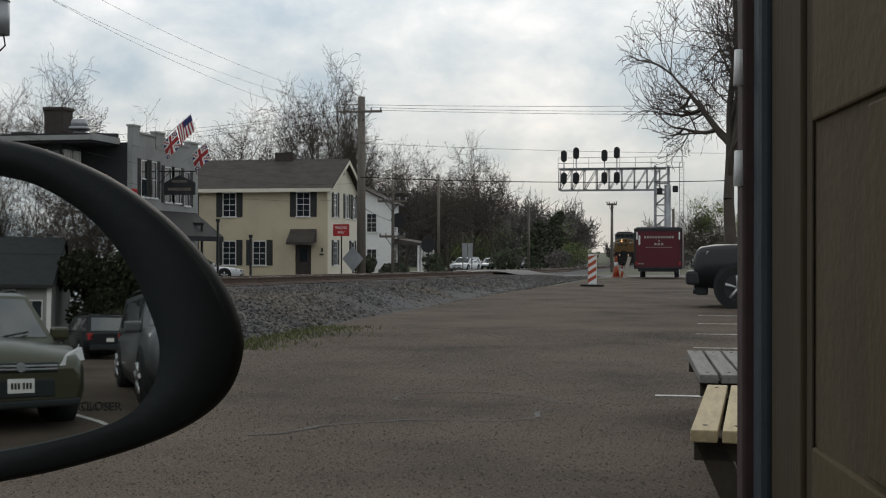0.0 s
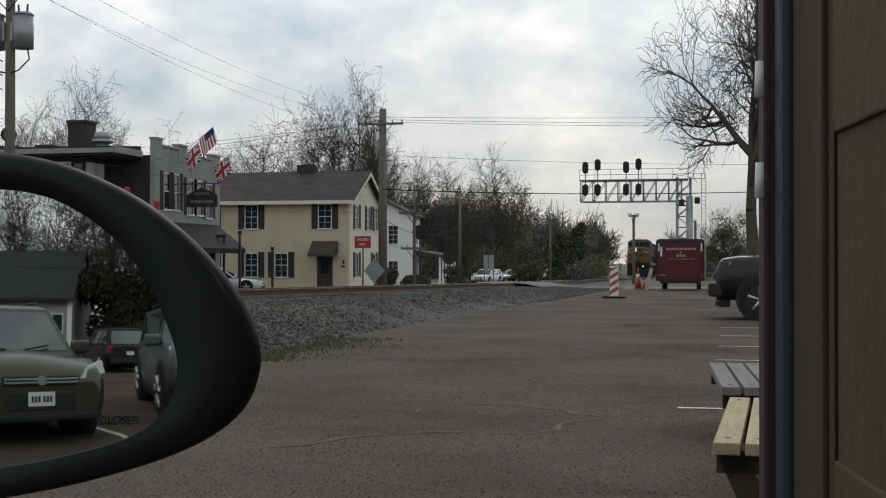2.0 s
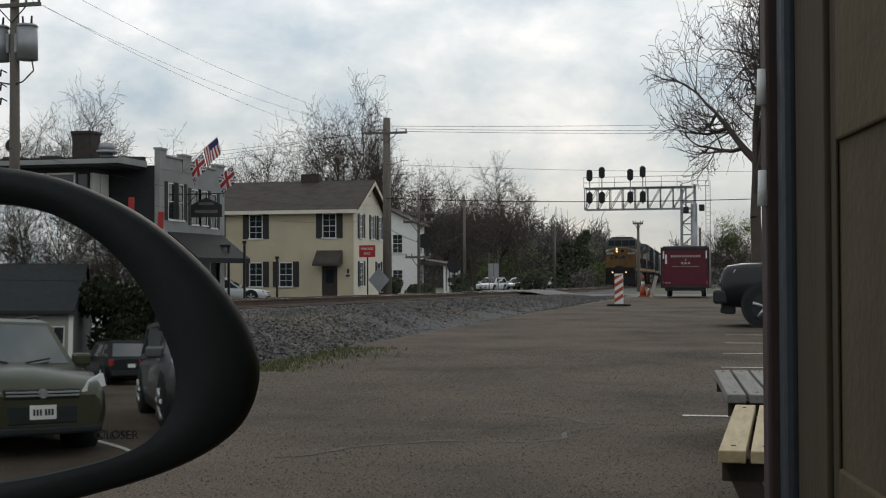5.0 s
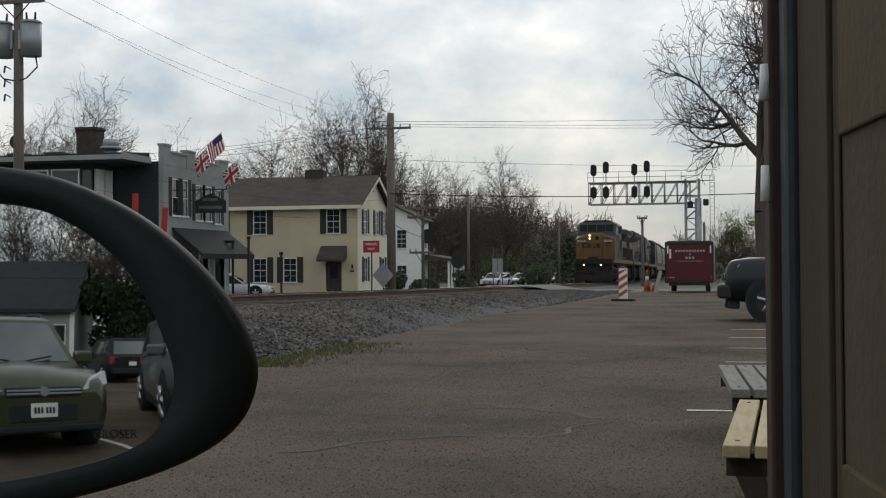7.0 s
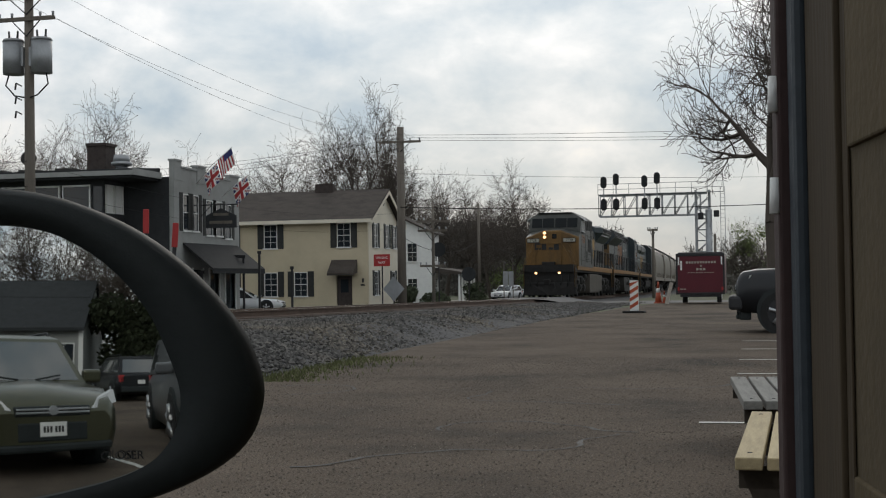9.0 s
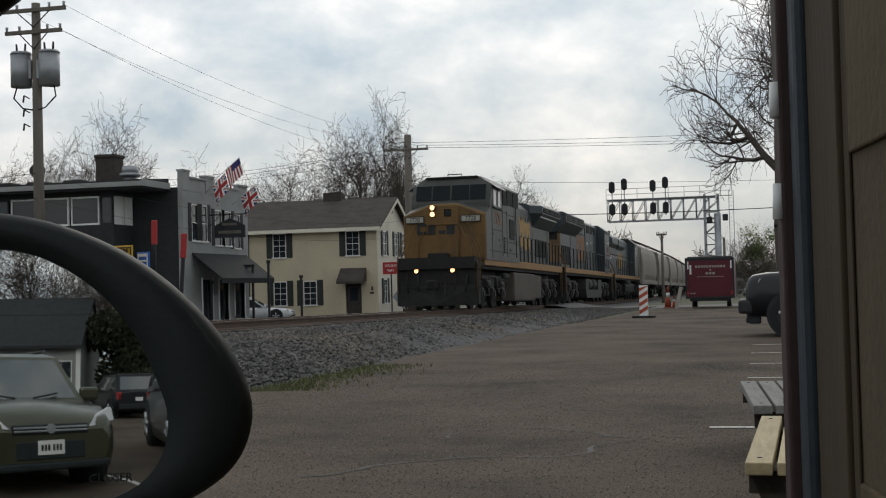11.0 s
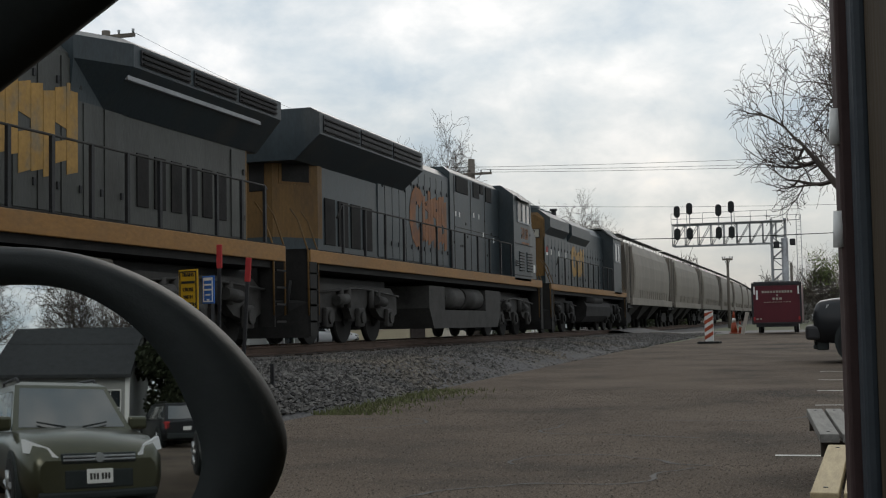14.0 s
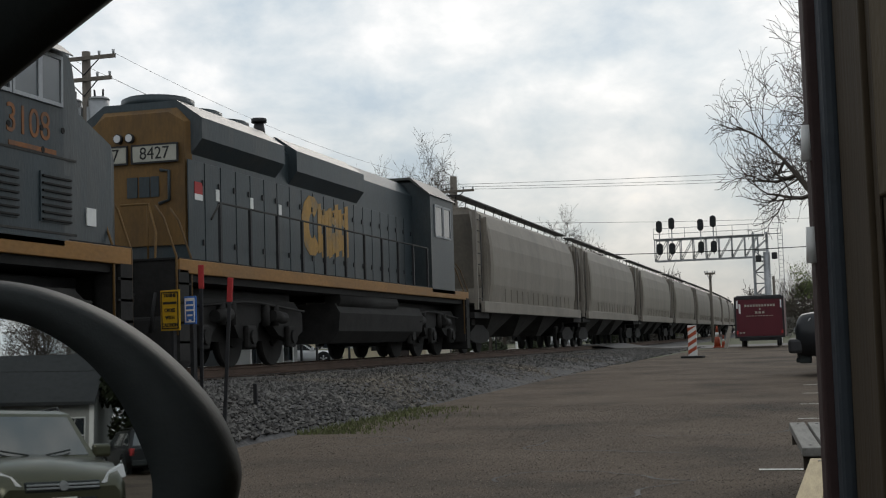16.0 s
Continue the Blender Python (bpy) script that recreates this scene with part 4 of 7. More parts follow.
def loco_third(label):
    L = 20.0
    u = thing("locomotive", Matrix.Identity(4), label, "locomotive", "train")
    sill(u, L, 1.50, 1.72, SILL_GOLD_LIT)
    pilot(u, 0.75, -1)
    pilot(u, L - 0.75, 1)
    coupler(u, 0.0, 1)
    coupler(u, L, -1)
    bm = bmesh.new()
    prism(bm, [(-0.98, 1.62), (-0.98, 4.1), (-0.72, 4.42), (0.72, 4.42), (0.98, 4.1), (0.98, 1.62)], "y", 2.3, L - 4.6)
    part("hood", bm, LOCO_BLUE, u)
    bm = bmesh.new()
    loft(bm, [[(-0.92, 2.16, 2.05), (0.92, 2.16, 2.05), (0.92, 2.16, 4.08), (0.62, 2.16, 4.26), (-0.62, 2.16, 4.26), (-0.92, 2.16, 4.08)],
              [(-0.99, 2.3, 2.05), (0.99, 2.3, 2.05), (0.99, 2.3, 4.1), (0.73, 2.3, 4.36), (-0.73, 2.3, 4.36), (-0.99, 2.3, 4.1)]])
    e = part("hood_end", bm, LOCO_GOLD_SHADED, u, "ochre hood end")
    bm = bmesh.new()
    box(bm, -0.99, 0.99, 2.2, 2.3, 1.63, 2.06, bevel=0.01)
    part("skirt", bm, LOCO_BLUE, e)
    for x in (-0.62, 0.36):
        number_board(e, "8427", pose(x, 2.12, 3.58, 90, 0, 0), 0.86, 0.27)
    bm = bmesh.new()
    for x, w in ((-0.10, 0.10), (0.14, 0.10), (0.34, 0.08)):
        box(bm, x - w, x + w, 2.14, 2.165, 2.86, 3.20)
    part("emblem", bm, LOCO_BLUE, e, "dark blue painted emblem")
    bm = bmesh.new()
    pipe(bm, [(0.45, 2.14, 3.3), (0.62, 2.14, 3.28), (0.62, 2.14, 2.8), (0.42, 2.14, 2.74)], 0.03)
    part("emblem", bm, LOCO_BLUE, e, "dark blue painted emblem")
    for x in (-0.25, -0.02):
        lamp(u, x - 0.1, 2.15, 3.86, -1, 0.065, on=False)
    for pts in ([(-0.2, 1.9, 2.72), (0.35, 1.9, 2.72), (0.75, 1.4, 2.2), (0.75, 1.3, 1.2)], [(0.3, 1.95, 2.7), (0.3, 1.95, 1.7)]):
        bm = bmesh.new()
        pipe(bm, pts, 0.02)
        part("end_handrail", bm, LOCO_GOLD_SHADED, u)
    # radiator flare and dynamic brake blister
    bm = bmesh.new()
    prism(bm, [(-0.98, 3.55), (-1.2, 3.8), (-1.2, 4.15), (-0.72, 4.47), (0.72, 4.47), (1.2, 4.15), (1.2, 3.8), (0.98, 3.55)], "y", 2.28, 6.0)
    part("radiator", bm, LOCO_BLUE, u)
    bm = bmesh.new()
    prism(bm, [(-0.98, 3.5), (-1.18, 3.75), (-1.18, 4.15), (-0.72, 4.45), (0.72, 4.45), (1.18, 4.15), (1.18, 3.75), (0.98, 3.5)], "y", 6.7, 10.9)
    part("brake_blister", bm, LOCO_BLUE, u)
    for y, r in ((2.95, 0.66), (4.35, 0.56), (5.6, 0.56)):
        bm = bmesh.new()
        rod(bm, (0, y, 4.46), (0, y, 4.6), r, seg=24)
        rod(bm, (0, y, 4.6), (0, y, 4.63), r * 0.9, seg=24)
        part("roof_fan", bm, LOCO_BLUE, u)
    bm = bmesh.new()
    rod(bm, (0.5, 6.35, 4.4), (0.5, 6.35, 4.7), 0.14, 0.1, seg=12)
    rod(bm, (0.5, 6.35, 4.7), (0.5, 6.35, 4.78), 0.16, seg=12)
    part("exhaust", bm, DARK_METAL, u)
    for s in (-1, 1):
        hood_doors(u, s * 0.98, 2.1, L - 4.8, 1.75, 3.45, 20, LOCO_BLUE, s)
        worn_emblem(u, LOCO_FADE, s * 1.005, 7.3, 2.15, 2.9, 1.25, s, 9)
        bm = bmesh.new()
        xs = sorted((s * 1.0, s * 1.012))
        box(bm, *xs, 2.35, 2.65, 2.9, 3.1)
        part("placard", bm, RED, u, "red and white placard")
        for y, w, z0, z1 in ((2.35, 0.3, 2.8, 2.9), (3.2, 0.14, 2.85, 3.05), (4.7, 0.14, 2.85, 3.05), (6.1, 0.14, 2.85, 3.05), (9.3, 0.14, 2.85, 3.05)):
            boxpart("placard", (*xs, y, y + w, z0, z1), WHITE, u, 0, "white stencilled placard")
    # cab and short nose at the far end
    bm = bmesh.new()

    def cr(y, w, zt, c):
        return [(-w, y, 1.62), (w, y, 1.62), (w, y, zt - c), (w - c * 1.5, y, zt), (-w + c * 1.5, y, zt), (-w, y, zt - c)]
    loft(bm, [cr(L - 4.6, 1.5, 4.46, 0.35), cr(L - 2.3, 1.5, 4.46, 0.35)])
    part("cab", bm, LOCO_BLUE, u)
    bm = bmesh.new()
    prism(bm, [(-1.56, 4.1), (-1.0, 4.56), (1.0, 4.56), (1.56, 4.1), (1.5, 4.1), (0.98, 4.5), (-0.98, 4.5), (-1.5, 4.1)], "y", L - 4.8, L - 2.1)
    part("cab_roof", bm, LOCO_GREY, u, "pale dirty cab roof")
    for s in (-1, 1):
        side_window(u, s * 1.5, L - 4.2, L - 3.5, 3.1, 3.85, s)
        side_window(u, s * 1.5, L - 3.35, L - 2.7, 3.1, 3.85, s)
    bm = bmesh.new()
    loft(bm, [cr(L - 2.3, 0.95, 3.0, 0.2), cr(L - 1.3, 0.95, 2.9, 0.2), cr(L - 1.1, 0.85, 2.8, 0.2)])
    part("nose", bm, LOCO_GREY, u)
    side_rails(u, 2.4, L - 4.9, 1.72, 11, DARK_METAL, TRUCK_GREY)
    end_steps(u, 0.75, -1, LOCO_GOLD_SHADED)
    end_steps(u, L - 0.75, 1, LOCO_GOLD_SHADED)
    bm = bmesh.new()
    prism(bm, [(-1.38, 0.62), (-1.15, 0.38), (1.15, 0.38), (1.38, 0.62), (1.42, 1.0), (1.3, 1.2), (-1.3, 1.2), (-1.42, 1.0)], "y", 8.4, 14.7)
    part("fuel_tank", bm, UNDER, u, "black rounded fuel tank")
    for s in (-1, 1):
        bm = bmesh.new()
        rod(bm, (s * 1.22, 8.5, 1.28), (s * 1.22, 12.6, 1.28), 0.19, seg=14)
        part("air_reservoir", bm, UNDER, u)
    six_wheel_truck(u, 4.0, UNDER)
    six_wheel_truck(u, L - 4.0, UNDER)
    return u, L


def hopper_car(label):
    """A covered hopper: bulging sides, open sloped ends, roof walkway."""
    L = 19.4
    u = thing("hopper_car", Matrix.Identity(4), label, "hopper car", "train")
    bm = bmesh.new()
    side = [(1.44, 1.55), (1.53, 2.1), (1.56, 2.7), (1.54, 3.3), (1.46, 3.85), (1.25, 4.3), (0.75, 4.55)]
    ring = [(x, z) for x, z in side] + [(-x, z) for x, z in reversed(side)]
    y0, y1 = 2.1, L - 2.1
    rings = []
    for y, k in ((y0, 0.93), (y0 + 0.18, 1.0), (y1 - 0.18, 1.0), (y1, 0.93)):
        rings.append([(x * (1 if k == 1 else 0.97), y, z) for x, z in ring])
    loft(bm, rings, smooth=False)
    part("body", bm, HOPPER, u)
    for s in (-1, 1):   # end walls that slope in under the roof
        ya = y0 if s < 0 else y1
        bm = bmesh.new()
        prism(bm, [(ya, 4.3), (ya + s * 1.35, 4.3), (ya + s * 1.35, 4.2), (ya, 2.0)], "x", -1.2, 1.2)
        part("end_slope", bm, HOPPER, u)
        for sx in (-1, 1):
            bm = bmesh.new()
            xs = sorted((sx * 1.3, sx * 1.42))
            box(bm, *xs, ya + s * 1.32, ya + s * 1.44, 1.3, 4.3)
            box(bm, *xs, ya, ya + s * 0.06, 1.5, 4.2) if s > 0 else box(bm, *xs, ya - 0.06, ya, 1.5, 4.2)
            part("end_post", bm, HOPPER, u)
            bm = bmesh.new()
            for k in range(9):
                z = 1.3 + k * 0.34
                pipe(bm, [(sx * 1.44, ya + s * 0.95, z), (sx * 1.44, ya + s * 1.34, z)], 0.014, seg=4)
            pipe(bm, [(sx * 1.44, ya + s * 0.95, 1.2), (sx * 1.44, ya + s * 0.95, 4.2)], 0.018, seg=4)
            part("ladder", bm, DARK_METAL, u)
        bm = bmesh.new()
        box(bm, -1.4, 1.4, *sorted((ya + s * 1.85, ya)), 1.05, 1.22)
        box(bm, -0.5, 0.5, *sorted((ya + s * 1.2, ya)), 1.22, 1.9)
        part("end_platform", bm, UNDER, u)
    bm = bmesh.new()
    for s in (-1, 1):
        box(bm, *sorted((s * 1.42, s * 1.55)), 1.0, L - 1.0, 1.22, 1.56, bevel=0.015)
    part("side_sill", bm, HOPPER, u)
    for s in (-1, 1):
        bm = bmesh.new()
        box(bm, *sorted((s * 1.535, s * 1.56)), -0.02, 0.02, 1.6, 2.0)
        first = part("rib", bm, HOPPER, u)
        for k in range(2, 16):
            ob = first if k == 2 else new("rib", first.data)
            ob.parent = u
            ob.location = (0, y0 + (y1 - y0) * k / 17, 0)
    bm = bmesh.new()
    for s in (-1, 1):
        for k in range(15):
            y = 0.8 + (L - 1.6) * k / 14
            pipe(bm, [(s * 0.72, y, 4.5), (s * 0.78, y, 4.78)], 0.018, seg=4)
        box(bm, *sorted((s * 0.55, s * 0.95)), 0.7, L - 0.7, 4.76, 4.8)
    part("running_board", bm, DARK_METAL, u, "roof walkway")
    bm = bmesh.new()
    for k in range(4):
        y = 3.6 + k * 3.3
        rod(bm, (0, y, 4.52), (0, y, 4.66), 0.4, seg=14)
    part("hatch", bm, HOPPER, u)
    for k in range(3):
        yc = L / 2 + (k - 1) * 4.3
        bm = bmesh.new()
        loft(bm, [[(-1.3, yc - 2.0, 1.5), (1.3, yc - 2.0, 1.5), (1.3, yc + 2.0, 1.5), (-1.3, yc + 2.0, 1.5)], [(-0.5, yc - 0.4, 0.5), (0.5, yc - 0.4, 0.5), (0.5, yc + 0.4, 0.5), (-0.5, yc + 0.4, 0.5)]])
        part("hopper_chute", bm, TRUCK_GREY, u)
    coupler(u, 0.0, 1)
    coupler(u, L, -1)
    for yc in (2.0, L - 2.0):
        bm = bmesh.new()
        for s in (-1, 1):
            prism(bm, [(-1.2, 0.4), (-0.9, 0.35), (-0.5, 0.3), (0.5, 0.3), (0.9, 0.35), (1.2, 0.4), (1.2, 0.62), (0.5, 0.85), (-0.5, 0.85), (-1.2, 0.62)], "x", *sorted((s * 0.95, s * 1.1)))
        box(bm, -0.9, 0.9, -0.25, 0.25, 0.5, 1.05)
        t = part("truck", bm, UNDER, u)
        t.location = (0, yc, 0)
        for y in (-0.88, 0.88):
            for x in (-0.76, 0.76):
                wheel_part(t, y, x, 0.44)
    return u, L


TRAIN = []   # each unit, its length and how far its front runs behind the train's
def build_train():
    back = 0.0
    for make, label in ((loco_lead, "grey diesel locomotive with ochre nose and lit headlights"),
                        (loco_second, "dark blue diesel locomotive with wide radiator, hood leading"),
                        (loco_third, "dark blue older diesel locomotive with ochre hood end and roof fans")):
        u, L = make(label)
        u.scale = (1, 1, 1.062)
        TRAIN.append((u, L, back))
        back += L
    first, L = hopper_car("weathered grey covered hopper car on the rails")
    first.scale = (1, 1, 1.03)
    for k in range(9):
        u = first if k == 0 else copy_thing(first, Matrix.Identity(4))
        TRAIN.append((u, L, back))
        back += L


build_train()


def train_pose(front):
    def on(y):
        return Vector((track_x(y), y, rail_z(y)))
    return on(front)


def motions():
    """The train comes down the track at 14 metres a second, easing a little at last."""
    for u, L, back in TRAIN:
        rows = []
        for k in range(-1, 18):
            front = 202.0 - 14.32 * k + 0.08 * max(0, k - 13) ** 2 + back
            a, b = train_pose(front), train_pose(front + L)
            d = b - a
            rows.append((k, pose(a.x, a.y, a.z, math.degrees(math.asin(d.z / d.length)), 0, -math.degrees(math.atan2(d.x, d.y)))))
        walk(u, rows)


# ---------------------------------------------------------------- buildings
def window_unit(parent, m, w, h, shutters=True, bars=(2, 4), sill_mat=None):
    """A sash window with frame, sill, panes and shutters; it faces its own -y."""
    bm = bmesh.new()
    for x0, x1, z0, z1 in ((-w / 2 - 0.04, w / 2 + 0.04, h / 2, h / 2 + 0.05), (-w / 2 - 0.04, -w / 2, -h / 2, h / 2), (w / 2, w / 2 + 0.04, -h / 2, h / 2)):
        box(bm, x0, x1, -0.05, 0.06, z0, z1)
    f = part("window", bm, WHITE, parent, "sash window")
    f.matrix_basis = m
    bm = bmesh.new()
    box(bm, -w / 2 - 0.1, w / 2 + 0.1, -0.1, 0.06, -h / 2 - 0.08, -h / 2)
    part("sill", bm, sill_mat or WHITE, f)
    bm = bmesh.new()
    box(bm, -w / 2, w / 2, -0.005, 0.02, -h / 2, h / 2)
    part("pane", bm, PANE, f, "dark reflecting pane")
    bm = bmesh.new()
    for k in range(1, bars[0]):
        x = -w / 2 + w * k / bars[0]
        box(bm, x - 0.009, x + 0.009, -0.025, -0.005, -h / 2, h / 2)
    for k in range(1, bars[1]):
        z = -h / 2 + h * k / bars[1]
        t = 0.02 if k == bars[1] // 2 else 0.008
        box(bm, -w / 2, w / 2, -0.03, -0.005, z - t, z + t)
    part("glazing_bar", bm, WHITE, f)
    if shutters:
        sw = w * 0.5
        for s in (-1, 1):
            bm = bmesh.new()
            xc = s * (w / 2 + 0.07 + sw / 2)
            box(bm, xc - sw / 2, xc + sw / 2, -0.06, -0.01, -h / 2 - 0.05, h / 2 + 0.1, bevel=0.01)
            for k in range(10):
                z = -h / 2 + h * (k + 0.3) / 10
                box(bm, xc - sw * 0.38, xc + sw * 0.38, -0.075, -0.06, z, z + h * 0.05)
            part("shutter", bm, SHUTTER, f, "dark louvred shutter")
    return f


def wall_with_holes(bm, u0, u1, z0, z1, holes, place):
    """A wall cut into strips round its openings; place(u, z, d) gives the point at depth d."""
    us = sorted({u0, u1, *[h[0] for h in holes], *[h[1] for h in holes]})
    zs = sorted({z0, z1, *[h[2] for h in holes], *[h[3] for h in holes]})
    for a, b in zip(us, us[1:]):
        for c, d in zip(zs, zs[1:]):
            uc, zc = (a + b) / 2, (c + d) / 2
            if any(h[0] < uc < h[1] and h[2] < zc < h[3] for h in holes):
                continue
            lo = [bm.verts.new(place(u, z, 0)) for u, z in ((a, c), (b, c), (b, d), (a, d))]
            hi = [bm.verts.new(place(u, z, 0.25)) for u, z in ((a, c), (b, c), (b, d), (a, d))]
            bm.faces.new(lo)
            bm.faces.new(hi[::-1])
            for i in range(4):
                bm.faces.new((lo[i], lo[(i + 1) % 4], hi[(i + 1) % 4], hi[i]))
    bmesh.ops.remove_doubles(bm, verts=bm.verts, dist=0.001)
    bmesh.ops.recalc_face_normals(bm, faces=bm.faces)


def build_cream_house():
    x0, x1, y0, y1, zb, ze, zr = -36.5, -22.75, 76.2, 83.4, -0.75, 4.95, 6.95
    h = thing("house", Matrix.Identity(4), "two-storey cream stucco house with dark shutters and brown roof", "house")
    wins = [(x, z) for x in (-31.85, -29.0, -24.25) for z in (4.05,)] + [(-31.85, 1.08), (-29.0, 1.08), (-27.05, 1.08), (-34.6, 4.05), (-34.6, 1.08)]
    w, hh = 0.78, 1.42
    bm = bmesh.new()
    holes = [(x - w / 2, x + w / 2, z - hh / 2, z + hh / 2) for x, z in wins] + [(-24.75, -23.75, -0.55, 1.6)]
    wall_with_holes(bm, x0, x1, zb, ze, holes, lambda u, z, d: (u, y0 + d, z))
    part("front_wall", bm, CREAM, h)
    bm = bmesh.new()
    gw = [(78.0, 4.05), (80.6, 4.05), (82.4, 4.05), (78.0, 1.08), (82.0, 1.08)]
    gh = [(y - 0.36, y + 0.36, z - hh / 2, z + hh / 2) for y, z in gw]
    wall_with_holes(bm, y0 + 0.26, y1, zb, ze, gh, lambda u, z, d: (x1 - d, u, z))
    ym = (y0 + y1) / 2
    prism(bm, [(y0 + 0.02, ze + 0.002), (y1 - 0.02, ze + 0.002), (ym, zr - 0.08)], "x", x1 - 0.25, x1)
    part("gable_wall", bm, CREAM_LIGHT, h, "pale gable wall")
    bm = bmesh.new()
    box(bm, x0, x0 + 0.25, y0 + 0.26, y1, zb, ze)
    box(bm, x0, x1 - 0.26, y1 - 0.25, y1, zb, ze)
    part("back_wall", bm, CREAM, h)
    for s, ya, yb in ((1, y0 - 0.45, ym), (-1, y1 + 0.45, ym)):
        bm = bmesh.new()
        za, zc = ze - 0.1, zr
        prism(bm, [(ya, za), (yb, zc), (yb, zc + 0.12), (ya, za + 0.14)], "x", x0 - 0.3, x1 + 0.42)
        part("roof", bm, ROOF, h, "brown shingle roof slope")
    bm = bmesh.new()
    box(bm, x0 - 0.3, x1 + 0.42, y0 - 0.55, y0 - 0.44, ze - 0.16, ze + 0.06)
    box(bm, x0 - 0.3, x1 + 0.4, y0 - 0.45, y0 - 0.01, ze - 0.14, ze - 0.1)
    part("eaves_board", bm, CREAM_LIGHT, h)
    for s, ya in ((1, y0 - 0.45), (-1, y1 + 0.45)):
        bm = bmesh.new()
        prism(bm, [(ya, ze - 0.3), (ym, zr - 0.22), (ym, zr + 0.02), (ya, ze - 0.06)], "x", x1 + 0.38, x1 + 0.425)
        part("barge_board", bm, CREAM_LIGHT, h)
    bm = bmesh.new()
    rod(bm, (x1 + 0.0, ym, zr - 0.75), (x1 + 0.03, ym, zr - 0.75), 0.2, seg=16)
    part("gable_vent", bm, SHUTTER, h)
    for x, z in wins:
        window_unit(h, pose(x, y0 + 0.02, z), w, hh)
    for y, z in gw:
        window_unit(h, pose(x1 - 0.02, y, z, 0, 0, 90), 0.72, hh)
    bm = bmesh.new()
    box(bm, -27.2, -26.0, ym - 0.3, ym + 0.3, zr - 0.3, zr + 0.55, bevel=0.02)
    part("chimney", bm, BRICK, h)
    d = boxpart("door", (-24.72, -23.78, y0 + 0.05, y0 + 0.12, -0.55, 1.55), BRICK, h, 0.01, "dark red door")
    boxpart("door_pane", (-24.5, -24.0, y0 + 0.04, y0 + 0.06, 0.55, 1.35), PANE, d)
    bm = bmesh.new()
    prism(bm, [(y0 - 0.02, 2.55), (y0 - 0.02, 1.75), (y0 - 0.95, 1.6), (y0 - 0.95, 1.75)], "x", -25.05, -23.4)
    part("door_awning", bm, ROOF, h, "brown pent awning over the door")
    bm = bmesh.new()
    box(bm, -25.0, -23.5, y0 - 1.0, y0 - 0.01, -0.75, -0.56)
    box(bm, -25.1, -23.4, y0 - 1.35, y0 - 1.0, -0.75, -0.66)
    part("step", bm, CONCRETE, h)
    bm = bmesh.new()
    box(bm, -23.2, -22.95, y0 - 0.06, y0 - 0.005, 0.95, 1.05)
    box(bm, -23.1, -23.0, y0 - 0.07, y0 - 0.01, 1.15, 1.4)
    part("wall_plate", bm, DARK_METAL, h)


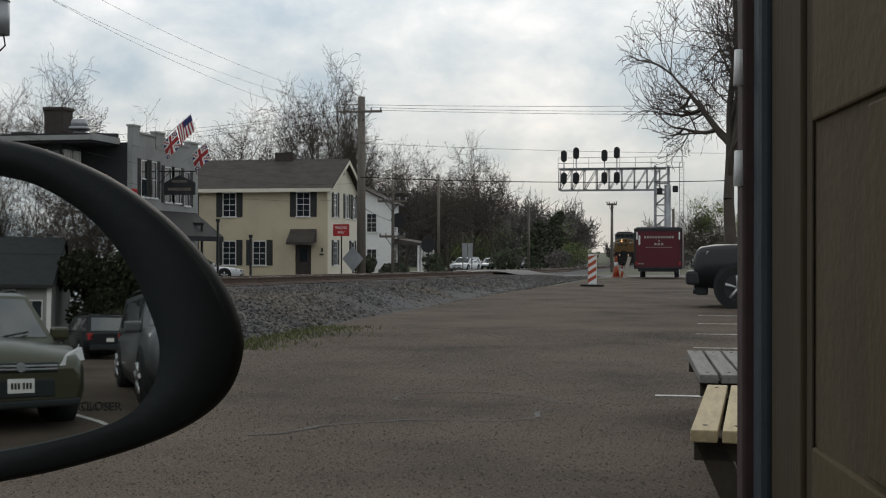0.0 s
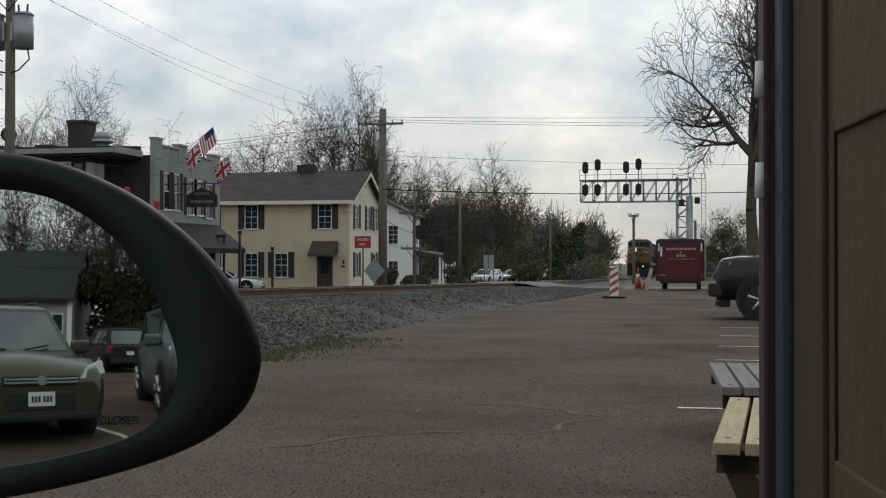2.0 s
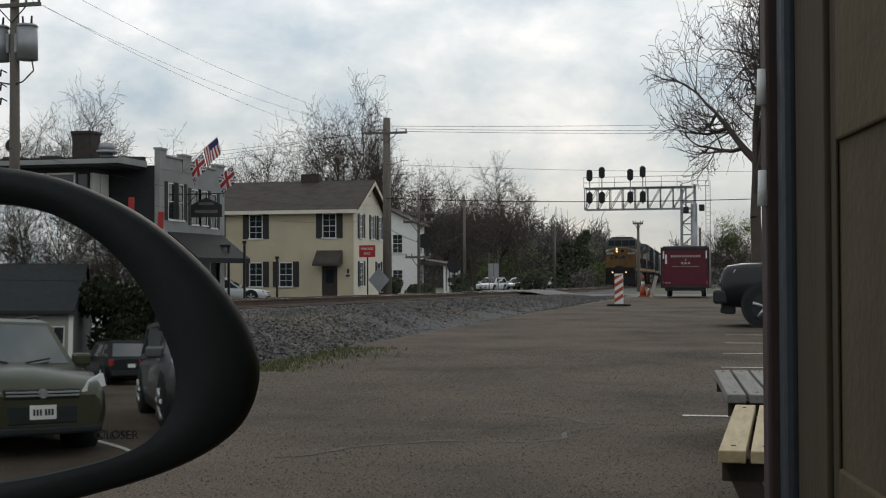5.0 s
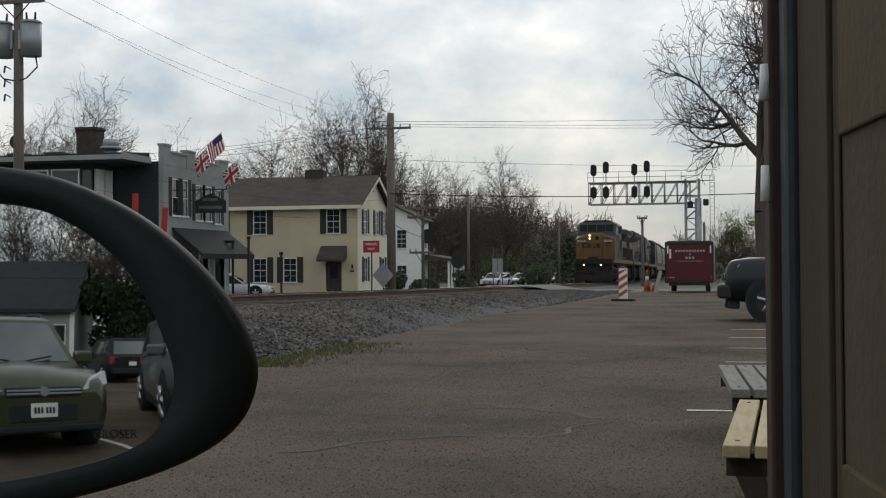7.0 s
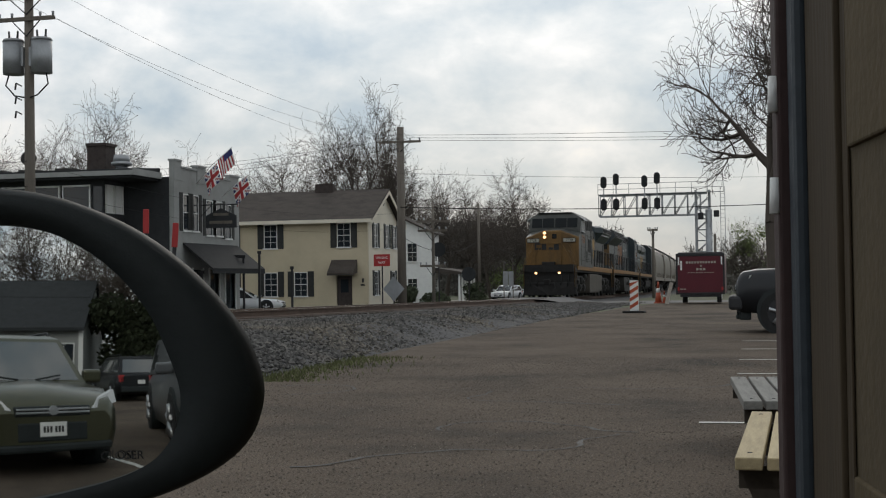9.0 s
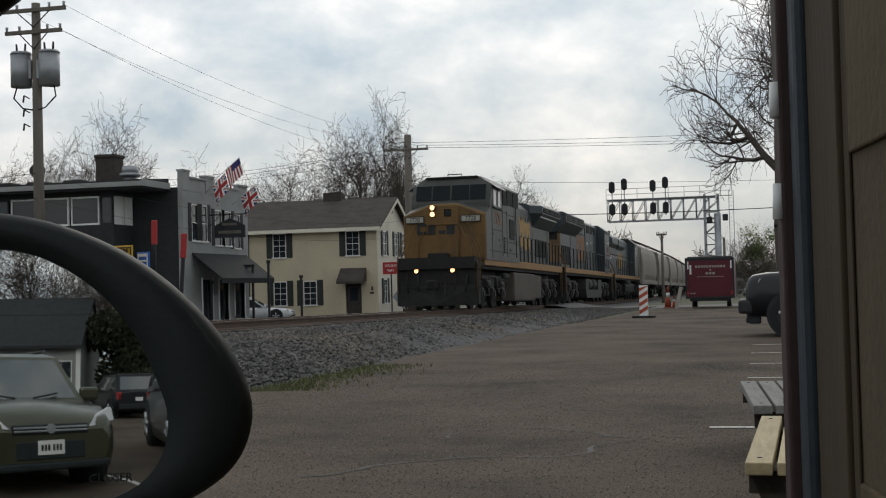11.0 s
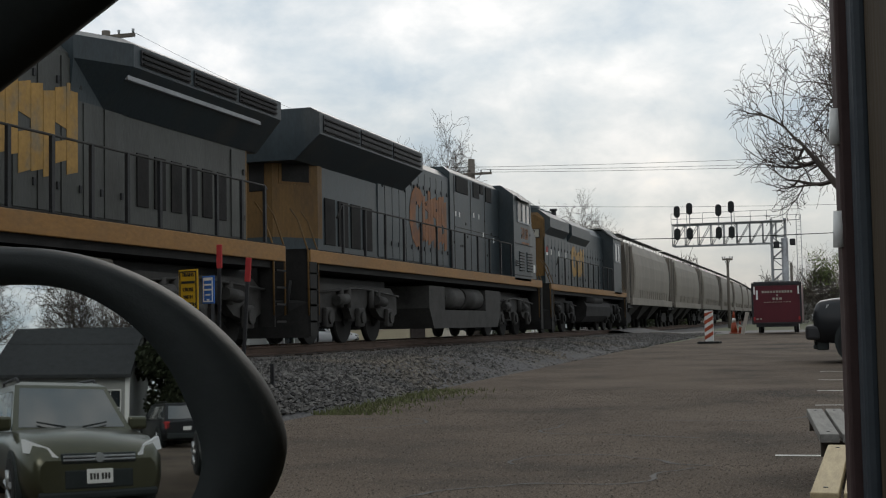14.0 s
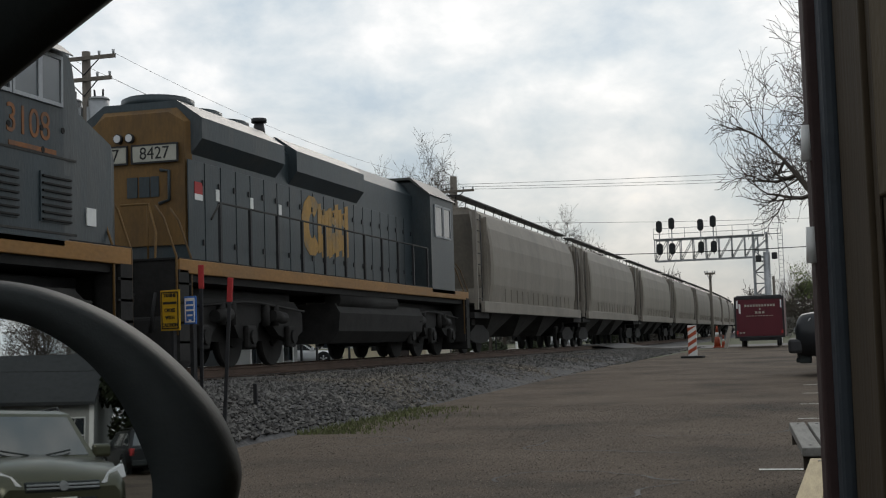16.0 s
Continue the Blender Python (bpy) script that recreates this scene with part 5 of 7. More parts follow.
def build_pub():
    X, ya, yb = -26.5, 57.0, 65.0
    zb = -0.6
    p = thing("pub_building", Matrix.Identity(4), "grey painted brick pub with dark upper porch and black awning", "building")
    bm = bmesh.new()
    wins = [(58.35, 5.5 - 0.85), (59.35, 4.65), (61.1, 4.5), (62.3, 4.5), (63.5, 4.4)]
    holes = [(y - 0.36, y + 0.36, z - 0.85, z + 0.85) for y, z in wins] + [(59.0, 60.2, zb + 0.05, 1.9), (61.0, 62.2, zb + 0.1, 1.9), (63.0, 64.3, zb + 0.5, 1.9)]
    wall_with_holes(bm, ya, yb, zb, 6.15, holes, lambda u, z, d: (X - d, u, z))
    part("front_wall", bm, GREY_BRICK, p)
    for a, b, t in ((ya, ya + 0.75, 7.05), (ya + 0.75, 59.6, 6.75), (59.6, 60.6, 6.95), (60.6, 63.8, 6.55), (63.8, yb, 6.8)):
        bm = bmesh.new()
        box(bm, X - 0.25, X + (0.03 if t > 6.8 else 0.0), a + 0.002, b - 0.002, 6.152, t)
        q = part("parapet", bm, GREY_BRICK, p)
        boxpart("coping", (X - 0.3, X + 0.07, a - 0.03, b + 0.03, t + 0.002, t + 0.1), GREY_BRICK, q)
    for y, z in wins:
        window_unit(p, pose(X - 0.03, y, z, 0, 0, 90), 0.72, 1.7, shutters=True, bars=(1, 2))
    for y0, y1 in ((59.0, 60.2), (61.0, 62.2), (63.0, 64.3)):
        boxpart("shop_pane", (X - 0.12, X - 0.1, y0, y1, zb + 0.05, 1.9), PANE, p)
        for y in (y0 - 0.06, y1):
            boxpart("pilaster", (X - 0.1, X + 0.06, y, y + 0.06, zb, 2.0), WHITE, p)
    bm = bmesh.new()
    box(bm, -38.5, X - 0.26, ya, ya + 0.25, zb, 6.3)
    box(bm, -38.5, X - 0.26, yb - 0.25, yb, zb, 6.3)
    box(bm, -38.5, -38.25, ya + 0.26, yb - 0.26, zb, 6.3)
    part("side_wall", bm, CHARCOAL, p)
    boxpart("roof", (-38.4, X - 0.27, ya + 0.26, yb - 0.26, 6.1, 6.25), CHARCOAL, p)
    # awning
    bm = bmesh.new()
    prism(bm, [(X + 0.01, 3.2), (X + 1.55, 1.95), (X + 1.55, 1.7), (X + 1.5, 1.7), (X + 1.5, 1.9), (X + 0.01, 3.1)], "y", 57.9, 64.7)
    part("awning", bm, AWNING, p, "black cloth shop awning")
    # upper porch wing with its window band, dark below
    bm = bmesh.new()
    box(bm, -54.0, -29.05, 55.0, 55.2, 3.3, 4.55)
    box(bm, -54.0, -29.05, 55.0, 55.2, 5.88, 6.1)
    box(bm, -29.25, -29.05, 55.2, 57.0, 3.3, 4.55)
    box(bm, -29.25, -29.05, 55.2, 57.0, 5.88, 6.1)
    box(bm, -54.0, -29.05, 55.0, 57.0, 3.1, 3.3)
    for k in range(8):
        x = -29.2 - k * 3.4
        box(bm, x - 0.12, x + 0.12, 55.02, 55.26, zb, 3.1)
    part("porch", bm, CHARCOAL, p, "dark enclosed upper porch")
    bm = bmesh.new()
    box(bm, -54.0, -29.4, 56.7, 56.95, zb, 3.1)
    part("porch_back_wall", bm, CHARCOAL, p)
    x = -29.1
    k = 0
    while x > -53:
        w = (0.62, 1.45, 1.45, 1.45, 0.75)[k % 5]
        bm = bmesh.new()
        for a, b, c, d in ((x - w, x, 4.55, 4.63), (x - w, x, 5.8, 5.88), (x - w, x - w + 0.07, 4.63, 5.8), (x - 0.07, x, 4.63, 5.8)):
            box(bm, a, b, 55.0, 55.1, c, d)
        f = part("window", bm, WHITE if k % 5 in (1, 2, 3) else CHARCOAL, p, "white-framed porch window")
        bm = bmesh.new()
        box(bm, x - w + 0.07, x - 0.07, 55.04, 55.06, 4.63, 5.8)
        part("pane", bm, PANE, f)
        x -= w + (0.12 if k % 5 else 0.05)
        k += 1
    for y in (55.25, 56.15):
        bm = bmesh.new()
        for a, b, c, d in ((y, y + 0.75, 4.55, 4.62), (y, y + 0.75, 5.8, 5.88), (y, y + 0.06, 4.62, 5.8), (y + 0.69, y + 0.75, 4.62, 5.8)):
            box(bm, -29.15, -29.05, a, b, c, d)
        f = part("window", bm, WHITE, p, "white-framed porch window")
        # white in place of glass: the pale sky reflection is painted on
        boxpart("pane", (-29.12, -29.1, y + 0.06, y + 0.69, 4.62, 5.8), WHITE, f)
    bm = bmesh.new()
    box(bm, -54.4, -27.3, 54.2, 57.0, 6.1, 6.25)
    prism(bm, [(54.15, 6.25), (57.0, 6.25), (57.0, 6.72), (54.15, 6.5)], "x", -54.5, -27.2)
    part("porch_roof", bm, CHARCOAL, p, "flat dark porch roof")
    bm = bmesh.new()
    box(bm, -54.5, -27.15, 54.08, 54.15, 6.2, 6.42)
    box(bm, -27.2, -27.13, 54.15, 57.0, 6.2, 6.5)
    part("fascia", bm, GREY_BRICK, p)
    bm = bmesh.new()
    box(bm, -31.5, -30.5, 57.9, 58.9, 6.0, 8.0, bevel=0.02)
    box(bm, -31.56, -30.44, 57.84, 58.96, 8.0, 8.15, bevel=0.02)
    part("chimney", bm, BRICK, p, "brick chimney")
    bm = bmesh.new()
    rod(bm, (-37.6, 56.2, 6.0), (-37.6, 56.2, 8.7), 0.36, 0.31, seg=18)
    rod(bm, (-37.6, 56.2, 8.7), (-37.6, 56.2, 8.85), 0.38, seg=18)
    rod(bm, (-37.6, 56.2, 8.85), (-37.6, 56.2, 9.3), 0.24, 0.26, seg=18)
    part("chimney", bm, POLE_WOOD, p, "tall round tan chimney")
    bm = bmesh.new()
    rod(bm, (-37.05, 56.2, 6.4), (-37.05, 56.2, 9.4), 0.025, seg=6)
    for z, w in ((9.25, 0.18), (9.0, 0.26)):
        rod(bm, (-37.05 - w, 56.2, z), (-37.05 + w, 56.2, z + 0.08), 0.015, seg=5)
    part("aerial", bm, DARK_METAL, p, "small roof aerial")
    bm = bmesh.new()
    rod(bm, (-29.6, 57.8, 6.2), (-29.6, 57.8, 7.0), 0.3, seg=16)
    rod(bm, (-29.6, 57.8, 7.0), (-29.6, 57.8, 7.15), 0.5, seg=16)
    rod(bm, (-29.6, 57.8, 7.15), (-29.6, 57.8, 7.5), 0.42, 0.36, seg=16)
    part("roof_vent", bm, GALV, p, "galvanised roof vent")
    for x in (-34.6, -32.6, -36.4):
        bm = bmesh.new()
        box(bm, x - 0.5, x + 0.5, 57.6, 58.4, 6.2, 6.95, bevel=0.04)
        part("roof_unit", bm, TRUCK_GREY, p)
    bm = bmesh.new()
    rod(bm, (-33.4, 56.0, 6.5), (-33.4, 56.0, 7.2), 0.03)
    loft(bm, [[(-33.4 + 0.42 * math.cos(a) * k, 55.9 - 0.12 * k, 7.3 + 0.36 * math.sin(a) * k) for a in [i * math.pi / 8 for i in range(16)]] for k in (0.05, 0.5, 1.0)], caps=False, smooth=True)
    part("dish", bm, TRUCK_GREY, p, "grey satellite dish")
    # hanging sign
    s = thing("hanging_sign", Matrix.Identity(4), "dark shaped hanging pub sign with pale lettering", "sign")
    bm = bmesh.new()
    pipe(bm, [(X - 0.05, 60.0, 5.1), (X + 2.0, 60.0, 5.1)], 0.03)
    pipe(bm, [(X, 60.0, 4.5), (X + 0.6, 60.0, 5.1)], 0.02)
    part("bracket", bm, DARK_METAL, s)
    bm = bmesh.new()
    prism(bm, [(X + 0.3, 3.95), (X + 1.9, 3.95), (X + 1.9, 4.55), (X + 1.6, 4.7), (X + 1.1, 4.92), (X + 0.6, 4.7), (X + 0.3, 4.55)], "y", 59.96, 60.04)
    part("board", bm, CHARCOAL, s)
    bm = bmesh.new()
    box(bm, X + 0.7, X + 1.5, 59.945, 59.958, 4.55, 4.68)
    box(bm, X + 0.5, X + 1.7, 59.945, 59.958, 4.15, 4.3)
    part("lettering", bm, POLE_WOOD, s, "pale unreadable lettering")


def flag(m, union):
    f = thing("flag", m, "union flag on a slanted pole" if union else "striped red and white flag with navy corner", "flag", "flags on the pub")
    bm = bmesh.new()
    rod(bm, (0, 0, 0), (1.9, 0, 1.3), 0.025)
    part("pole", bm, WHITE, f)
    # cloth hangs down in folds from the pole's upper part; u along the pole, v down
    n, k = 12, 13
    def at(u, v):
        a = Vector((0.75 + 1.1 * u, 0, 0.51 + 0.76 * u))
        return a + Vector((0.30 * v, 0.10 * math.sin(7 * u + 2 * v) * v, -1.35 * v * (1 - 0.25 * u)))
    bm = bmesh.new()
    grid = [[bm.verts.new(at(i / n, j / k)) for j in range(k + 1)] for i in range(n + 1)]
    for i in range(n):
        for j in range(k):
            q = bm.faces.new((grid[i][j], grid[i + 1][j], grid[i + 1][j + 1], grid[i][j + 1]))
            u, v = (i + 0.5) / n, (j + 0.5) / k
            if union:
                du, dv = abs(u - 0.5), abs(v - 0.5)
                d1 = min(abs((u - 0.5) - (v - 0.5)), abs((u - 0.5) + (v - 0.5)))
                q.material_index = 2 if min(du, dv) < 0.09 else 1 if min(du, dv) < 0.16 else 2 if d1 < 0.04 else 1 if d1 < 0.11 else 0
            else:
                q.material_index = 0 if (v < 0.42 and u > 0.45) else (2 if i % 2 == 0 else 1)
    c = part("cloth", bm, [NAVY, WHITE, RED], f)
    c.data.materials[0], c.data.materials[1], c.data.materials[2] = NAVY, WHITE, RED


def build_white_house():
    x0, x1, y0, y1, zb, ze = -33, -26.3, 107, 109.6, -1.2, 5.2
    yp = y1 + 4.2
    h = thing("house", Matrix.Identity(4), "white two-storey clapboard house with front porch", "house")
    bm = bmesh.new()
    box(bm, x0, x1, y0, y1, zb, ze)
    prism(bm, [(x0, ze), (x1, ze), ((x0 + x1) / 2, ze + 1.6)], "y", y0, y1)
    part("wall", bm, WHITE, h)
    for s in (-1, 1):
        xe = x0 - 0.4 if s < 0 else x1 + 0.4
        bm = bmesh.new()
        xm = (x0 + x1) / 2
        prism(bm, [(xe, ze - 0.15), (xm, ze + 1.65), (xm, ze + 1.8), (xe, ze + 0.0)], "y", y0 - 0.4, y1 + 0.4)
        part("roof", bm, ROOF, h)
    for k in range(18):
        z = zb + 0.3 + k * 0.35
        boxpart("clapboard", (x1, x1 + 0.02, y0, y1, z, z + 0.03), WHITE, h)
    for y, z in ((108.3, 3.6), (108.3, 0.6)):
        window_unit(h, pose(x1 + 0.01, y, z, 0, 0, 90), 0.8, 1.5, shutters=False)
    for x in (-31, -28):
        window_unit(h, pose(x, y0 - 0.01, 3.6), 0.8, 1.5, shutters=False)
        window_unit(h, pose(x, y0 - 0.01, 0.6), 0.8, 1.5, shutters=False)
    bm = bmesh.new()
    prism(bm, [(x1, 2.3), (x1 + 2.4, 1.9), (x1 + 2.4, 1.7), (x1, 1.8)], "y", y0 + 0.5, yp)
    part("porch_roof", bm, ROOF, h)
    for k in range(6):
        y = y0 + 0.7 + k * 1.2
        boxpart("porch_post", (x1 + 2.1, x1 + 2.25, y, y + 0.15, zb, 1.75), WHITE, h)
    boxpart("porch_floor", (x1, x1 + 2.4, y0 + 0.5, yp, zb, -0.6), CONCRETE, h)


build_cream_house()
build_pub()
build_white_house()
S75 = Matrix.Diagonal((0.75, 0.75, 0.75, 1))
flag(pose(-26.45, 60.9, 7.0, 0, 0, -12) @ S75, False)
flag(pose(-26.45, 59.4, 6.1, 0, 0, -20) @ S75, True)
flag(pose(-26.45, 62.8, 5.75, 0, 0, -10) @ S75, True)


# ---------------------------------------------------------------- signal bridge, poles and wires
def build_gantry():
    y0, y1, zl, zh = 121.2, 122.6, 6.9, 8.85
    g = thing("signal_gantry", Matrix.Identity(4), "galvanised cantilever signal bridge over the track", "signal gantry")
    x0, x1 = -13.75, -3.9
    for y in (y0, y1):
        for z in (zl, zh):
            bm = bmesh.new()
            box(bm, x0, x1, y - 0.05, y + 0.05, z - 0.06, z + 0.06)
            part("chord", bm, GALV, g)
    n = 8
    for k in range(n + 1):
        x = x0 + (x1 - x0 - 0.6) * k / n
        bm = bmesh.new()
        rod(bm, (x, y0, zl), (x, y0, zh), 0.045, seg=6)
        rod(bm, (x, y1, zl), (x, y1, zh), 0.045, seg=6)
        rod(bm, (x, y0, zl), (x, y1, zl), 0.04, seg=6)
        if k < n:
            xn = x0 + (x1 - x0 - 0.6) * (k + 1) / n
            rod(bm, (x, y0, zl), (xn, y0, zh), 0.04, seg=6)
            rod(bm, (x, y1, zl), (xn, y1, zh), 0.04, seg=6)
        part("brace", bm, GALV, g)
    bm = bmesh.new()
    for z in (9.35, 9.85):
        pipe(bm, [(x0, y0 - 0.6, z), (x1 + 1.5, y0 - 0.6, z)], 0.025)
    for k in range(9):
        x = x0 + (x1 + 1.5 - x0) * k / 8
        pipe(bm, [(x, y0 - 0.6, zh), (x, y0 - 0.6, 9.85)], 0.025)
    part("guard_rail", bm, GALV, g)
    bm = bmesh.new()
    box(bm, x0, x1 + 1.5, y0 - 0.7, y0 - 0.1, zh + 0.02, zh + 0.06)
    part("catwalk", bm, GALV, g)
    for x in (-4.9, -3.7):
        bm = bmesh.new()
        for y in (y0, y1):
            box(bm, x - 0.1, x + 0.1, y - 0.1, y + 0.1, -2.0, 9.1)
        part("mast_leg", bm, GALV, g)
    for y in (y0, y1):
        bm = bmesh.new()
        for k in range(10):
            z = -1.5 + k * 1.0
            a, b = (-4.9, -3.7) if k % 2 else (-3.7, -4.9)
            rod(bm, (a, y, z), (b, y, z + 1.0), 0.04, seg=6)
            rod(bm, (-4.9, y, z), (-3.7, y, z), 0.04, seg=6)
        part("mast_lacing", bm, GALV, g)
    bm = bmesh.new()
    rod(bm, (-3.75, y0 - 0.4, -2.0), (-3.75, y0 - 0.4, 7.3), 0.3, seg=12)
    part("tube_mast", bm, GALV, g)
    for dx, dz in ((-0.7, 6.7), (0.7, 6.9)):
        bm = bmesh.new()
        box(bm, -3.75 + dx - 0.25, -3.75 + dx + 0.25, y0 - 0.8, y0 - 0.3, dz - 0.3, dz + 0.3, bevel=0.08)
        part("speaker_box", bm, DARK_METAL, g)
    bm = bmesh.new()
    for x in (-2.7, -2.3):
        rod(bm, (x, y0, -2), (x, y0, 9.4), 0.03, seg=6)
    for k in range(28):
        rod(bm, (-2.7, y0, -1 + 0.36 * k), (-2.3, y0, -1 + 0.36 * k), 0.015, seg=4)
    part("ladder", bm, GALV, g)
    for x in (-13.18, -12.05, -9.45, -8.32):
        off = 0.25 if x in (-12.05, -8.32) else 0.0
        for z in (10.0 + off, 7.95):
            bm = bmesh.new()
            prof = [(x + 0.28 * math.cos(a), z + (0.26 if math.sin(a) > 0 else -0.26) + 0.28 * math.sin(a)) for a in [i * math.pi / 10 + 0.01 for i in range(20)]]
            prism(bm, prof, "y", y0 - 0.95, y0 - 0.85)
            head = part("signal_head", bm, DARK_METAL, g, "black oval signal backboard")
            for k in (-1, 0, 1):
                bm = bmesh.new()
                rod(bm, (x, y0 - 0.95, z + 0.3 * k), (x, y0 - 1.15, z + 0.3 * k), 0.12, 0.13, seg=12)
                part("hood", bm, BLACK, head)
        bm = bmesh.new()
        rod(bm, (x, y0 - 0.8, zl + 0.4), (x, y0 - 0.8, 9.9 + off), 0.05, seg=8)
        part("signal_post", bm, GALV, g)


def utility_pole(x, y, zb, zt, r, arms, label, transformers=False, lean=0.0):
    p = thing("utility_pole", pose(x, y, zb), label, "utility pole", "utility poles")
    h = zt - zb
    bm = bmesh.new()
    rod(bm, (0, 0, -0.5), (lean * h, 0, h), r, r * 0.72, seg=12)
    part("pole", bm, POLE_WOOD, p)
    for z, w in arms:
        bm = bmesh.new()
        box(bm, -w, w, -0.22, -0.12, z - zb - 0.06, z - zb + 0.06)
        a = part("crossarm", bm, POLE_WOOD, p)
        bm = bmesh.new()
        for s in (-1, 1):
            rod(bm, (s * w * 0.55, -0.17, z - zb), (0, -0.17, z - zb - 0.55), 0.02, seg=5)
        part("brace", bm, DARK_METAL, a)
        for u in (-0.95, -0.5, 0.5, 0.95):
            bm = bmesh.new()
            rod(bm, (u * w, -0.17, z - zb + 0.06), (u * w, -0.17, z - zb + 0.2), 0.035, 0.05, seg=8)
            part("insulator", bm, GALV, a)
    if transformers:
        for s in (-1, 1):
            bm = bmesh.new()
            rod(bm, (s * 0.5, -0.1, 8.0 - zb), (s * 0.5, -0.1, 9.05 - zb), 0.33, seg=20)
            rod(bm, (s * 0.5, -0.1, 9.05 - zb), (s * 0.5, -0.1, 9.13 - zb), 0.35, 0.3, seg=20)
            box(bm, min(s * 0.1, s * 0.3), max(s * 0.1, s * 0.3), -0.2, 0.0, 8.25 - zb, 8.85 - zb)
            t = part("transformer", bm, GALV, p, "grey cylindrical transformer")
            for k in (-1, 1):
                bm = bmesh.new()
                rod(bm, (s * 0.5 + 0.14 * k, -0.1, 9.1 - zb), (s * 0.5 + 0.16 * k, -0.1, 9.4 - zb), 0.04, 0.03, seg=8)
                part("bushing", bm, DARK_METAL, t)
            bm = bmesh.new()
            pipe(bm, [(s * 0.65, -0.1, 8.05 - zb), (s * 0.75, -0.15, 7.65 - zb), (s * 0.4, -0.2, 7.3 - zb), (s * 0.1, -0.1, 7.25 - zb)], 0.025)
            part("cable", bm, RUBBER, p)
        for z in (7.6, 7.15, 6.7):
            bm = bmesh.new()
            rod(bm, (-0.15, -0.2, z - zb), (-0.32, -0.26, z - zb + 0.1), 0.022, seg=6)
            rod(bm, (-0.32, -0.26, z - zb + 0.1), (-0.35, -0.26, z - zb - 0.12), 0.03, seg=6)
            part("cutout", bm, DARK_METAL, p)
        bm = bmesh.new()
        box(bm, -0.35, 0.35, -0.2, 0.2, 3.55 - zb, 3.65 - zb)
        part("bracket", bm, DARK_METAL, p)
    return p


def wire(points, sag, r=0.010, label="thin black overhead wire between poles"):
    bm = bmesh.new()
    for a, b in zip(points, points[1:]):
        a, b = Vector(a), Vector(b)
        n = 14
        pts = [a.lerp(b, k / n) - Vector((0, 0, sag * 4 * (k / n) * (1 - k / n))) for k in range(n + 1)]
        pipe(bm, pts, r * 0.75, seg=4)
    tagged(part("wire", bm, RUBBER), label, "wire", "overhead wires")


build_gantry()
utility_pole(-22.4, 37.5, 0.0, 10.7, 0.19, ((10.45, 1.15), (9.75, 1.0)), "weathered wooden pole carrying two transformers", True)
utility_pole(-18.0, 66.6, -0.5, 9.35, 0.26, ((8.55, 1.15),), "thick wooden pole with one crossarm by the cream house")
utility_pole(-16.75, 68.5, -0.6, 5.4, 0.1, ((4.4, 0.9), (3.9, 0.8), (2.0, 0.7)), "slim pole with crossarms beside the crossing")
utility_pole(-20.15, 97.0, -1.0, 7.0, 0.13, (), "bare weathered pole beside the street")
utility_pole(-20.5, 150.0, -1.5, 7.0, 0.16, ((6.3, 0.9),), "far wooden pole before the woods")
utility_pole(-6.7, 92.0, -1.0, 4.6, 0.12, ((4.5, 0.35),), "short wooden pole behind the trailer")
utility_pole(-3.0, 112.0, -1.0, 4.8, 0.15, (), "short wooden pole behind the trailer")
utility_pole(3.0, 95.0, -1.0, 5.6, 0.13, ((5.2, 0.8),), "distant wooden pole with crossarm")
for dx, z, zz in ((-1.05, 8.95, 9.5), (0.55, 8.75, 8.95), (1.05, 8.6, 8.75)):
    wire([(-18.0 + dx, 66.4, z), (30 + dx, 72.0, zz)], 0.45, 0.016)
wire([(-18.0, 66.4, 6.9), (34, 80.0, 8.0)], 0.9, 0.014)
wire([(-18.0, 66.4, 5.1), (10, 66.0, 5.0)], 0.35, 0.035, "thick black cable over the crossing")
for dx, z in ((-0.6, 10.55), (1.1, 10.55), (1.0, 9.75)):
    wire([(-22.4 + dx, 37.3, z), (-18.0 + dx * 0.9, 66.4, 8.75 if z > 10 else 7.6)], 0.7, 0.007)
for z, zz in ((8.7, 8.3), (8.2, 7.9), (8.75, 7.2)):
    wire([(-18.0, 66.4, z), (-60, 72.0, zz)], 0.9, 0.015)
for z in (5.2, 4.4):
    wire([(-22.4, 37.3, z), (-18.0, 66.4, z - 0.4)], 0.7, 0.008)
    wire([(-22.4, 37.3, z), (-60, 40, z + 0.3)], 0.6, 0.015)
wire([(-18.0, 66.4, 3.6), (-20.15, 97, 4.2), (-20.5, 150, 4.0)], 0.9, 0.02)


